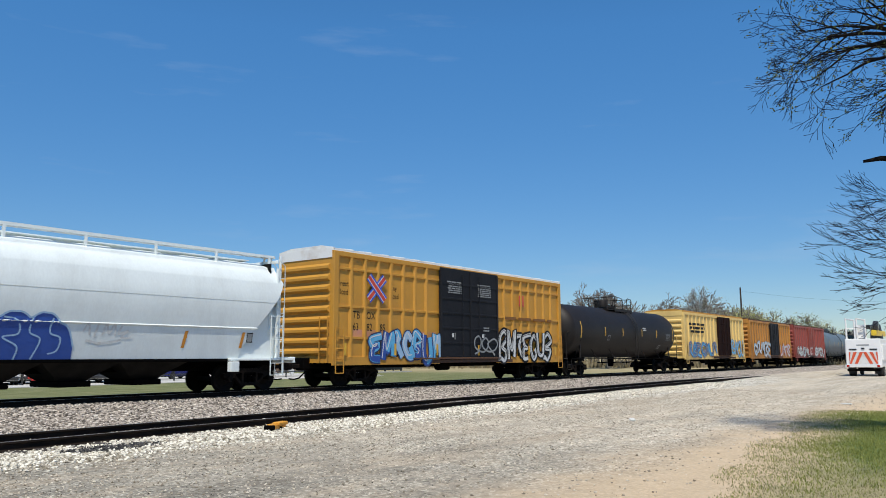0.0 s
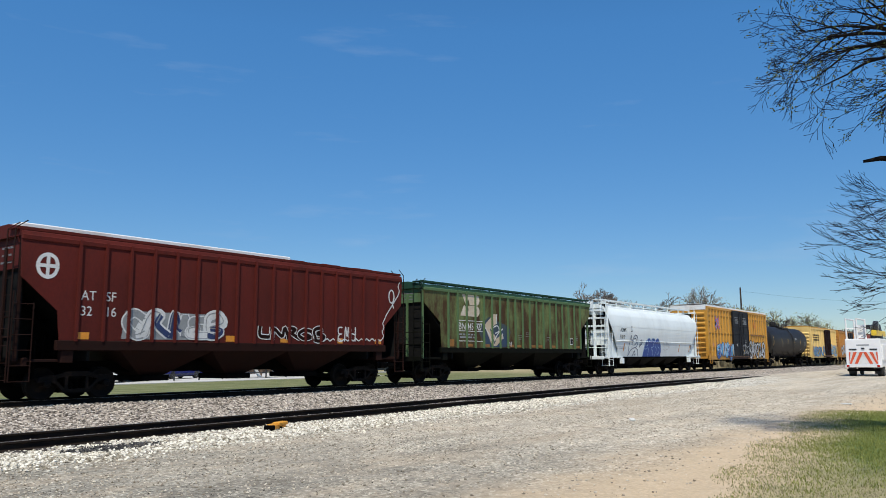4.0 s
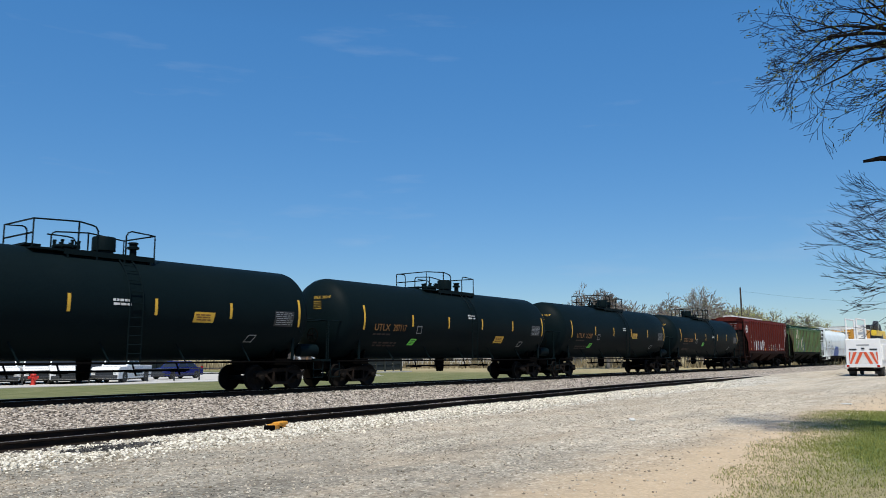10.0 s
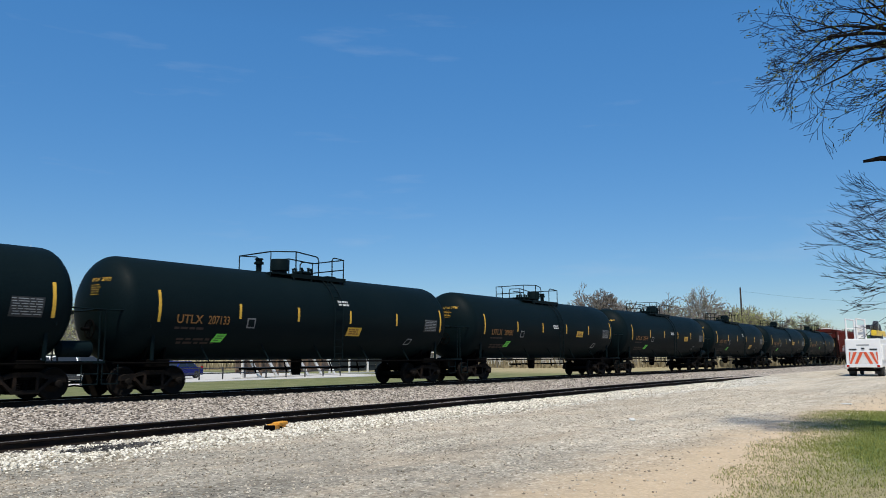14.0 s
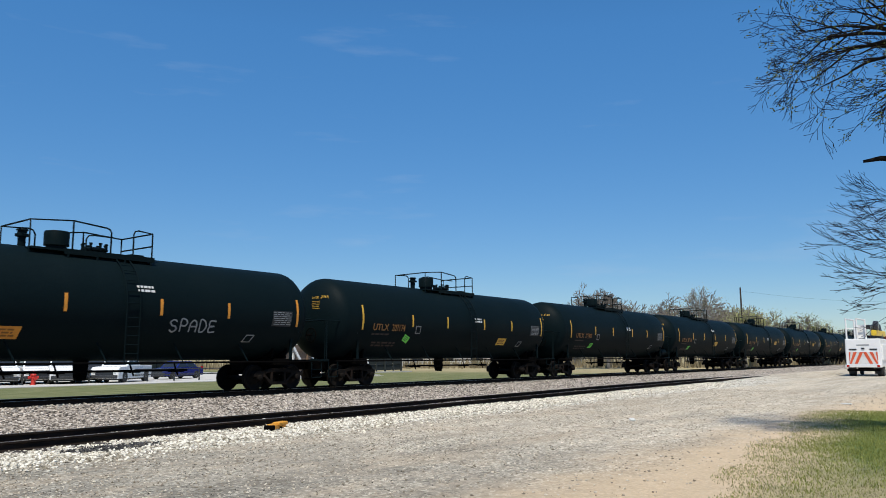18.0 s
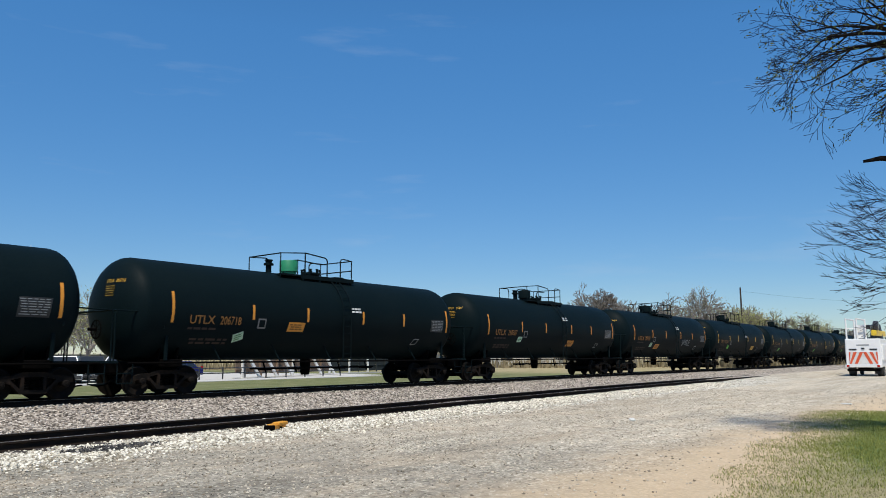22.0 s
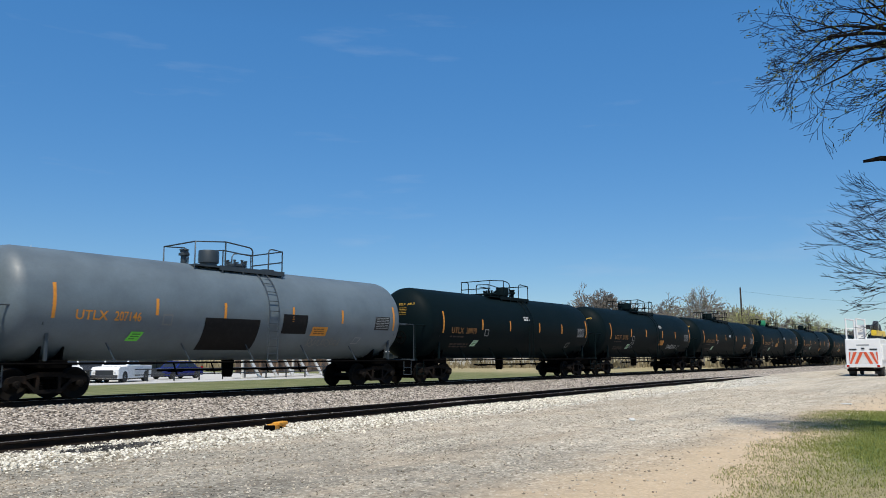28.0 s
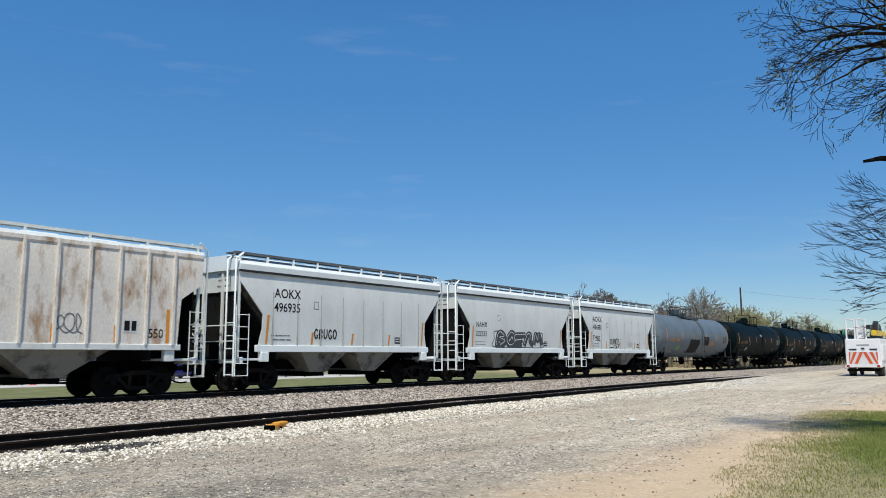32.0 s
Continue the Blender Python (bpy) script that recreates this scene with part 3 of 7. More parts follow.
def tank_common(dark, fit):
    """Meshes that tank cars share; fit: the colour of platform, rails and ladder."""
    key = fit.name
    if key in tank_meshes:
        return tank_meshes[key]
    m = tank_meshes[key] = {}
    m["grating"] = Geo().box(-2.15, 1.68, -0.95, -0.45, 4.3, 4.36).box(-2.15, 1.68, 0.45, 0.95, 4.3, 4.36).box(1.2, 1.68, -0.45, 0.45, 4.44, 4.5).mesh("platform", fit)
    g = Geo().box(-1.2, 1.72, -1.0, -0.95, 4.22, 4.38)
    for x in (-1.1, -0.2, 0.7, 1.6):
        g.slab([(x - 0.03, 4.0), (x - 0.03, 4.32), (x + 0.03, 4.32), (x + 0.03, 4.0)], -1.0, -0.9)
    m["toe_board"] = g.mesh("toe_board", fit)
    r = 0.026
    g = Geo()
    g.tube([(0.25, -0.92, 4.36), (0.25, -0.92, 5.02), (0.2, -0.92, 5.11), (0.1, -0.92, 5.15), (-0.95, -0.92, 5.24), (-2.2, -0.92, 5.12), (-2.2, -0.92, 4.2)], r)
    g.tube([(-0.95, -0.92, 4.36), (-0.95, -0.92, 5.24)], r)
    m["near_rail"] = g.mesh("handrail", fit, 60)
    g = Geo()
    g.tube([(1.0, -0.92, 4.36), (1.0, -0.92, 5.08), (1.05, -0.92, 5.17), (1.15, -0.92, 5.2), (1.66, -0.92, 5.16), (1.66, -0.92, 4.3)], r)
    g.tube([(1.66, -0.92, 5.16), (1.66, 0.92, 5.16), (1.66, 0.92, 4.3)], r)
    g.tube([(1.66, -0.92, 4.75), (1.66, 0.92, 4.75)], r)
    m["end_rail"] = g.mesh("handrail", fit, 60)
    g = Geo()
    g.tube([(-2.2, 0.92, 4.2), (-2.2, 0.92, 5.1), (-1.38, 0.92, 5.15), (-1.26, 0.92, 5.1), (-1.2, 0.92, 4.98), (-1.2, 0.92, 4.36)], r)
    g.tube([(-0.27, 0.92, 4.36), (-0.27, 0.92, 5.02), (-0.2, 0.92, 5.14), (-0.08, 0.92, 5.18), (0.33, 0.92, 5.24), (1.66, 0.92, 5.16)], r)
    g.tube([(0.33, 0.92, 4.36), (0.33, 0.92, 5.24)], r)
    g.tube([(-2.2, 0.92, 5.1), (-2.2, -0.92, 5.12)], r)
    m["far_rail"] = g.mesh("handrail", fit, 60)
    m["valve"] = Geo().lathe([(4.35, 0.11), (4.72, 0.11), (4.73, 0.19), (4.8, 0.19), (4.82, 0.13), (4.9, 0.13), (4.91, 0.17), (4.95, 0.15)], 14, "z", (-2.0, 0, 0)).mesh("safety_valve", fit, 40)
    m["bonnet"] = Geo().lathe([(4.4, 0.3), (4.55, 0.3), (4.56, 0.36), (4.96, 0.36), (5.0, 0.34), (5.02, 0.2)], 20, "z", (-0.98, 0, 0))
    g = Geo().lathe([(4.38, 0.33), (4.52, 0.33), (4.53, 0.4), (4.58, 0.4), (4.62, 0.32), (4.64, 0.1)], 20, "z", (0.22, 0, 0))
    m["manway"] = g.mesh("manway", fit, 40)
    def flank(a, out=0.07):
        return (-(TANK_R + out) * math.cos(a), TANK_Z + (TANK_R + out) * math.sin(a))
    g = Geo()
    lad = [flank(radians(62 - k * 6.2)) for k in range(11)] + [(-TANK_R - 0.05, 2.3), (-TANK_R - 0.03, 1.02)]
    for x in (0.42, 0.86):
        g.tube([(x, y, z) for y, z in lad], 0.02, 5)
    for k in range(12):
        if k < 6:
            y, z = flank(radians(62 - k * 12))
        else:
            y, z = -TANK_R - 0.05, 2.66 - (k - 5) * 0.27
        g.tube([(0.42, y, z), (0.86, y, z)], 0.014, 5)
    m["ladder"] = g.mesh("ladder", fit, 60)
    g = Geo()
    g.tube([(-8.6, -1.5, 1.03), (8.6, -1.5, 1.03)], 0.036, 6)
    m["side_rail"] = g.mesh("side_rail", dark)
    m["rail_strut"] = Geo().tube([(0, -1.5, 1.03), (-0.2, -1.22, 1.64)], 0.024, 5).mesh("rail_strut", fit)
    # a hinged lid with its bolts and a bent grab bar over the manway
    g = Geo().tube([(-0.28, -0.42, 4.4), (-0.28, -0.42, 4.82), (-0.2, -0.42, 4.93), (0.0, -0.42, 4.96), (0.62, -0.42, 4.96)], 0.024, 6)
    m["grab_bar"] = g.mesh("grab_bar", fit, 60)
    m["lid_bolt"] = Geo().lathe([(4.5, 0.045), (4.7, 0.045), (4.71, 0.06), (4.75, 0.06)], 6, "z").mesh("lid_bolt", fit)
    for s in (-1, 1):
        m["sill%d" % s] = Geo().box(min(s * 5.9, s * 8.95), max(s * 5.9, s * 8.95), -0.33, 0.33, 0.72, 1.05, 0.02).mesh("stub_sill", dark)
    for s in (-1, 1):
        g = Geo().box(s * 6.95 - 0.4, s * 6.95 + 0.4, -1.3, 1.3, 0.9, 1.14, 0.02)
        for x in (-0.36, 0.3):
            ring = [(-1.05, 1.1)] + [(-TANK_R * math.cos(radians(a)) * 1.01, TANK_Z - TANK_R * math.sin(radians(a)) * 1.01) for a in range(48, 140, 12)] + [(1.05, 1.1)]
            g.extrude(ring, s * 6.95 + x, s * 6.95 + x + 0.06)
        m["saddle%d" % s] = g.mesh("saddle", dark)
        g = Geo().box(s * 8.95 - 0.42, s * 8.95 + 0.1, -1.4, 1.4, 1.02, 1.1, 0.01)
        m["deck%d" % s] = g.mesh("end_deck", fit)
        g = Geo()
        top = 2.62
        for y in (-1.38, 1.38):
            g.tube([(s * 9.0, y, 1.1), (s * 9.0, y, top - 0.08), (s * 8.94, y, top), (s * 8.6, y, top), (s * 7.6, y * 1.1, top + 0.02), (s * 7.45, y * 1.12, top - 0.06), (s * 7.45, y * 1.12, 2.1)], 0.024, 6)
        g.tube([(s * 8.97, -1.38, top), (s * 8.97, 1.38, top)], 0.024, 6)
        m["end_rail%d" % s] = g.mesh("end_rail", fit, 60)
        m["post%d" % s] = Geo().box(s * 7.25 - 0.05, s * 7.25 + 0.05, -1.42, -1.34, 1.1, 2.0, 0.01).mesh("grab_post", fit)
        g = Geo()
        for z in (0.42, 0.72):
            g.tube([(s * 8.35, -1.36, z), (s * 8.85, -1.36, z)], 0.02, 5)
        for x in (8.35, 8.85):
            g.tube([(s * x, -1.36, 1.05), (s * x, -1.36, 0.42)], 0.02, 5)
        m["step%d" % s] = g.mesh("stirrup_step", fit, 60)
    g = Geo()
    ring = [(8.85, 0.28 * math.cos(a), 2.05 + 0.28 * math.sin(a)) for a in [k * math.pi / 8 for k in range(17)]]
    g.tube(ring, 0.022, 6)
    for k in range(4):
        a = k * math.pi / 4
        g.tube([(8.85, 0.28 * math.cos(a), 2.05 + 0.28 * math.sin(a)), (8.85, -0.28 * math.cos(a), 2.05 - 0.28 * math.sin(a))], 0.014, 5)
    g.tube([(8.85, 0, 2.05), (8.6, 0, 2.05)], 0.05, 8)
    m["brake_wheel"] = g.moved(pose(0, -0.75, 0)).mesh("brake_wheel", dark, 50)
    m["reservoir"] = Geo().lathe([(7.72, 0.1), (7.8, 0.24), (8.7, 0.24), (8.78, 0.1)], 16, "x", (0, -1.05, 1.45)).mesh("air_reservoir", fit, 40)
    g = Geo().tube([(-3.2, -0.55, 0.78), (3.4, -0.55, 0.78)], 0.04, 6)
    for x in (-2.6, -1.1, 1.3, 2.9):
        g.tube([(x, -0.55, 1.0), (x + 0.15, -0.55, 0.62)], 0.03, 5)
        g.box(x - 0.05, x + 0.25, -0.75, -0.3, 0.72, 0.8)
    m["outlet"] = Geo().lathe([(0.5, 0.16), (0.62, 0.2), (1.3, 0.24), (1.45, 0.2)], 12, "z", (0, 0, 0)).mesh("bottom_outlet", dark, 40)
    m["rigging"] = g.mesh("brake_rigging", dark, 40)
    return m


NEAR_LETTER_X = -6.6


def tank_car(place, number, flip=False, grey=False, card=green_card, card_lean=0.12, card_x=-4.6, card_z=1.85, card_turn=0.0, orange=(3.0, 2.17), dome=None, half=TANK_H, white_tag=(2.2, 3.05), reservoir=False, label="", dusty=False):
    body = tank_grey if grey else tank_dusty if dusty else tank_black
    fit = fit_grey if grey else tank_dusty if dusty else tank_black
    m = tank_common(under_black, fit)
    car = thing("tank_car", label or "black tank car with yellow stripes and a railed top platform", "tank car", "cars of the freight train")
    part("tank", tank_shell(half, body), None, car)
    spin = pose(-0.54 if flip else 0, 0, 0, 0, 0, 180 if flip else 0)
    plat = part("platform", m["grating"], None, car)
    plat.matrix_basis = spin
    for k in ("toe_board", "near_rail", "end_rail", "far_rail"):
        part("toe_board" if k == "toe_board" else "handrail", m[k], None, plat)
    for k, nm in (("valve", "safety_valve"), ("manway", "manway")):
        part(nm, m[k], None, plat)
    key = "bonnet" + (dome or fit).name
    if key not in tank_meshes:
        tank_meshes[key] = m["bonnet"].mesh("valve_bonnet", dome or fit, 40)
    part("valve_bonnet", tank_meshes[key], None, plat, "green valve bonnet" if dome else "")
    if flip:
        t2 = part("toe_board", m["toe_board"], None, car)
        t2.location = (-0.1, 0, 0)
    part("ladder", m["ladder"], None, car)
    rail = part("side_rail", m["side_rail"], None, car)
    for x in (-5.2, -2.6, 0, 2.6, 5.2):
        part("rail_strut", m["rail_strut"], None, rail, at=(x, 0, 0))
    part("grab_bar", m["grab_bar"], None, plat)
    for k in range(8):
        a = k * math.pi / 4
        part("lid_bolt", m["lid_bolt"], None, plat, at=(0.22 + 0.36 * math.cos(a), 0.36 * math.sin(a), 0))
    part("brake_rigging", m["rigging"], None, car)
    part("bottom_outlet", m["outlet"], None, car)
    part("brake_wheel", m["brake_wheel"], None, car)
    if reservoir:
        part("air_reservoir", m["reservoir"], None, car)
    for s in (-1, 1):
        for k, nm in (("sill", "stub_sill"), ("saddle", "saddle"), ("deck", "end_deck"), ("end_rail", "end_rail"), ("post", "grab_post"), ("step", "stirrup_step")):
            part(nm, m["%s%d" % (k, s)], None, car)
    on = round_on(TANK_R, TANK_Z)
    mk = orange_mark if place < -30 else yellow_mark
    kx = half / TANK_H
    early = 1 if 5 < place < 90 else 0
    for x, a, b in ((-7.22, 2.3, 3.3), (-4.0 - 0.1 * early, 2.5, 3.02), (-1.42, 2.5, 3.02), (1.63 - 0.28 * early, 2.5, 3.02), (4.2, 2.5, 3.02), (7.3, 2.3, 3.3)):
        panel("reflector_stripe", x * kx - 0.05, x * kx + 0.05, a, b, on, mk, car, rows=8)
    if number:
        write("reporting_mark", "UTLX", NEAR_LETTER_X, 2.30, 0.27, on, orange_mark if grey else stencil_mark, car, 1.02, out=0.02, bold=0.012, label="orange stencilled letters")
        write("car_number", number, NEAR_LETTER_X + 1.2, 2.30, 0.27, on, orange_mark if grey else stencil_mark, car, 0.76, out=0.02, bold=0.012, label="orange stencilled number")
        if not grey:
            bars("small_stencil", -6.6, -5.5, 2.08, 2.2, 1, on, rust_mark, car, 3)
            bars("weight_stencil", -6.4, -4.9, 1.62, 1.85, 2, on, rust_mark, car, 7)
        # head lettering on the curved end
        put = head_on(half)
        for x, word, q in ((-1.02, "UTLX", 0.9), (-0.58, number, 0.75)):
            vs, fs = letters(word, 0.11, q)
            decal("head_mark", [(a + x, b + 3.55) for a, b in vs], fs, put, yellow_mark, car, "yellow stencilled letters")
        bars("head_stencil", -0.98, -0.55, 3.1, 3.47, 5, put, yellow_mark, car, 11, thick=0.1)
    if card:
        c, sn = math.cos(radians(card_turn)), math.sin(radians(card_turn))
        def tilted(x, z, out):
            x, z = x + card_lean * (z + 0.13) / 0.26, z
            return on(card_x + x * c - z * sn, card_z + x * sn + z * c, out)
        plate = panel("placard", -0.21, 0.21, -0.14, 0.14, tilted, card, car, 0.0, 0.02, "green placard" if card is green_card else "pale green placard")
        for z in (-0.07, 0.0, 0.07):
            panel("placard_line", -0.14, 0.14 - 0.1 * (z < 0), z - 0.016, z + 0.016, tilted, dark_green, plate, 0.0, 0.026, rows=1)
    if orange:
        ox, oz = orange
        panel("warning_plate", ox - 0.4, ox + 0.4, oz - 0.17, oz + 0.17, on, yellow_mark if place > -30 else orange_mark, car, 0.05, 0.015, "yellow warning plate")
        bars("plate_writing", ox - 0.3, ox + 0.3, oz - 0.12, oz + 0.12, 3, on, brown_mark, car, 5, 0.02)
    if not grey:
        bars("white_tag", white_tag[0] - 0.3, white_tag[0] + 0.3, white_tag[1] - 0.12, white_tag[1] + 0.12, 2, on, white_mark, car, 4, 0.012, "white stencilled tag")
    panel("inspection_frame", -3.78, -3.42, 2.2, 2.55, on, grey_mark, car, 0, 0.006)
    panel("inspection_field", -3.73, -3.47, 2.25, 2.5, on, body, car, 0, 0.012)
    panel("data_field", 6.1, 7.0, 2.3, 2.85, on, data_grey, car, 0.05, 0.006, "grey data panel with fine white writing")
    bars("data_writing", 6.15, 6.98, 2.34, 2.83, 7, on, grey_light, car, int(abs(place)) + 1, 0.012, thick=0.18)
    panel("notice_frame", 5.0, 5.36, 1.72, 1.98, on, grey_light, car, 0.12, 0.008)
    panel("notice_field", 5.04, 5.32, 1.75, 1.95, on, body, car, 0.1, 0.014)
    running_gear(car, 6.95, half + 0.45)
    CARS.append((car, place))
    return car


def head_on(half):
    """Puts (y, z) on the near half of the dished head at the car's rear end."""
    def put(y, z, out):
        rr = min(math.hypot(y, z - TANK_Z) / TANK_R, 0.995)
        return (-(half + REAR - 0.85) - 0.85 * math.sqrt(1 - rr * rr) - out, y, z)
    return lambda a, z, out: put(-1.15 - a, z, out)


CARS = []
fit_grey = paint("fit_grey", (0.03, 0.043, 0.053), (0.018, 0.025, 0.03), 0.5, 2.0, (0.4, 0.8))
rust_mark = paint("rust_mark", (0.022, 0.010, 0.006), (0.013, 0.008, 0.006), 0.7, 5.0, (0.5, 0.9))
dark_green = paint("dark_green", (0.03, 0.15, 0.02), (0.02, 0.1, 0.02), 0.6, 5.0, (0.5, 0.9))
brown_mark = paint("brown_mark", (0.2, 0.08, 0.01), (0.15, 0.06, 0.01), 0.6, 5.0, (0.5, 0.9))
data_grey = paint("data_grey", (0.010, 0.012, 0.013), (0.008, 0.009, 0.009), 0.6, 5.0, (0.5, 0.9))
grey_light = paint("grey_light", (0.24, 0.25, 0.25), (0.15, 0.15, 0.15), 0.6, 5.0, (0.5, 0.9))


# ---- painted lettering pieces ----
FORMS = {"a": ((0, 0.1), (0.2, 0.9), (0.75, 0.95), (0.55, 0.5), (0.95, 0.05)), "b": ((0.15, 0), (0.1, 0.8), (0.5, 1), (0.85, 0.75), (0.3, 0.5), (0.85, 0.3), (0.5, 0), (0.1, 0.1)),
         "c": ((0.9, 0.8), (0.45, 1), (0.1, 0.55), (0.4, 0.05), (0.9, 0.2), (0.6, 0.45)), "d": ((0.05, 0), (0.25, 1), (0.55, 0.35), (0.8, 1), (0.95, 0)),
         "e": ((0.1, 1), (0.15, 0.2), (0.5, 0), (0.85, 0.25), (0.9, 1)), "f": ((0.9, 0.95), (0.15, 0.9), (0.2, 0.52), (0.7, 0.5), (0.22, 0.42), (0.1, 0.05), (0.9, 0)),
         "S": ((0.9, 0.85), (0.5, 1), (0.1, 0.8), (0.3, 0.55), (0.75, 0.45), (0.9, 0.2), (0.5, 0), (0.1, 0.15)), "P": ((0.15, 0), (0.15, 1), (0.7, 1), (0.9, 0.75), (0.7, 0.5), (0.2, 0.5)),
         "A": ((0.05, 0), (0.1, 0.7), (0.5, 1), (0.85, 0.75), (0.88, 0), (0.82, 0.45), (0.15, 0.45)), "D": ((0.1, 0), (0.1, 1), (0.6, 0.95), (0.9, 0.5), (0.6, 0.05), (0.1, 0)),
         "E": ((0.9, 0.95), (0.15, 0.95), (0.1, 0.5), (0.75, 0.52), (0.12, 0.46), (0.1, 0.02), (0.9, 0.05)), "T": ((0, 1), (1, 1), (0.52, 0.98), (0.5, 0)),
         "H": ((0.1, 1), (0.1, 0), (0.12, 0.5), (0.85, 0.5), (0.88, 1), (0.88, 0)), "R": ((0.1, 0), (0.1, 1), (0.7, 0.95), (0.85, 0.75), (0.65, 0.5), (0.2, 0.5), (0.9, 0)),
         "O": ((0.5, 1), (0.1, 0.7), (0.1, 0.3), (0.5, 0), (0.9, 0.3), (0.9, 0.7), (0.5, 1)), "U": ((0.1, 1), (0.15, 0.2), (0.5, 0), (0.85, 0.25), (0.9, 1)),
         "N": ((0.1, 0), (0.12, 1), (0.85, 0.05), (0.9, 1)), "C": ((0.9, 0.85), (0.5, 1), (0.1, 0.6), (0.2, 0.15), (0.6, 0), (0.9, 0.2)), "1": ((0.3, 0.75), (0.55, 1), (0.52, 0)),
         "9": ((0.85, 0.7), (0.5, 0.5), (0.15, 0.75), (0.5, 1), (0.85, 0.75), (0.6, 0)), "2": ((0.1, 0.8), (0.5, 1), (0.85, 0.7), (0.1, 0), (0.9, 0.05))}


def ribbon(name, pts, width, put, mat, parent, label="", out=0.008, n=6):
    """One painted line along pts; it rises by a hair on its way, so that it crosses over itself."""
    vs, fs = stroke(pts, width, n)
    g = Geo()
    g.v = [put(x, z, out + 0.003 * k / len(vs)) for k, (x, z) in enumerate(vs)]
    g.f = fs
    me = bpy.data.meshes.new(name)
    me.from_pydata(g.v, [], g.f)
    me.materials.append(mat)
    ob = new(name, me)
    ob.parent = parent
    if label:
        ob["label"] = label
    return ob


def graffiti(x0, x1, z0, z1, forms, seed, put, car, edge, fill, shine, label, fat=0.3, rim=0.09):
    """Fat sprayed forms in a row: a dark edge, a fill and a light streak each."""
    rng = random.Random(seed)
    w, h = (x1 - x0) / len(forms), z1 - z0
    fills = fill if isinstance(fill, tuple) else (fill,)
    for k, f in enumerate(forms):
        up, tall = rng.uniform(-0.05, 0.05), rng.uniform(0.82, 1.0)
        lean = rng.uniform(-0.12, 0.12)
        pts = [(x0 + w * (k - 0.04 + 1.06 * (a + lean * (b - 0.5) + rng.uniform(-0.16, 0.16))), z0 + h * (0.5 + up + (b - 0.5 + rng.uniform(-0.1, 0.1)) * tall * 0.86)) for a, b in FORMS[f]]
        lift = 0.008 * (k % 2)
        base = ribbon("graffiti", pts, w * fat + rim, put, edge, car, label, 0.008 + lift)
        ribbon("graffiti_fill", pts, w * fat, put, fills[k % len(fills)], base, "", 0.012 + lift)
        if len(fills) > 1:
            ribbon("graffiti_fill", pts[len(pts) // 2:], w * fat * 0.85, put, fills[(k + 1) % len(fills)], base, "", 0.0145 + lift)
        shift = w * fat * 0.2
        ribbon("graffiti_streak", [(a - shift, b + shift) for a, b in pts[:-1]], w * fat * 0.16, put, shine, base, "", 0.018 + lift)


def sprayed(word, x0, x1, z0, z1, width, put, car, mat, label, seed=0):
    """A line of thin sprayed characters, each one stroke."""
    rng = random.Random(seed)
    w, h = (x1 - x0) / len(word), z1 - z0
    for k, f in enumerate(word):
        dz = rng.uniform(-0.06, 0.06) * h
        ribbon("scrawl", [(x0 + w * (k + 0.08 + 0.8 * a), z0 + dz + h * b) for a, b in FORMS[f]], width, put, mat, car, label)


def on_sheet(prof):
    """Puts (x, z) on the near side sheet of a hopper with that profile."""
    def put(x, z, out):
        for (ya, za), (yb, zb) in zip(prof, prof[1:]):
            if zb <= z <= za:
                return (x, -(yb + (ya - yb) * (z - zb) / max(za - zb, 1e-6)) - out, z)
        return (x, -(prof[0][0] if z > prof[0][1] else prof[-1][0]) - out, z)
    return put


def tag(pts_seed, x0, x1, z0, z1, width, put, car, mat, label):
    """A thin looping scrawl."""
    rng = random.Random(pts_seed)
    h, loops = z1 - z0, max(3, round((x1 - x0) / (z1 - z0) * 1.6))
    n = loops * 6
    big, back = 1.0, 0.3
    pts = []
    for k in range(n + 1):
        if k % 6 == 0:
            big, back = rng.uniform(0.45, 1.0), rng.uniform(0.15, 0.5)
        a = 2 * math.pi * k / 6 + rng.uniform(-0.25, 0.25)
        pts.append((x0 + (x1 - x0) * k / n + h * back * math.sin(a), (z0 + z1) / 2 - h / 2 * big * math.cos(a)))
    return scribble("scrawl", [pts], width, put, mat, car, label, 0.008)


blue_paint = paint("blue_paint", (0.018, 0.066, 0.30), (0.014, 0.05, 0.22), 0.5, 3, (0.5, 0.9))
sky_paint = paint("sky_paint", (0.10, 0.38, 0.62), (0.05, 0.25, 0.5), 0.5, 3, (0.5, 0.9))
sky_pale = paint("sky_pale", (0.30, 0.45, 0.62), (0.22, 0.36, 0.55), 0.5, 3, (0.5, 0.9))
navy_paint = paint("navy_paint", (0.015, 0.03, 0.10), (0.02, 0.03, 0.06), 0.5, 3, (0.5, 0.9))
tan_paint = paint("tan_paint", (0.50, 0.40, 0.29), (0.4, 0.3, 0.2), 0.6, 3, (0.5, 0.9))
red_paint = paint("red_paint", (0.55, 0.05, 0.03), (0.4, 0.04, 0.03), 0.5, 3, (0.5, 0.9))
violet_paint = paint("violet_paint", (0.03, 0.08, 0.5), (0.03, 0.06, 0.4), 0.5, 3, (0.5, 0.9))
pink_wash = paint("pink_wash", (0.52, 0.25, 0.09), (0.50, 0.22, 0.16), 0.6, 2, (0.4, 0.7))


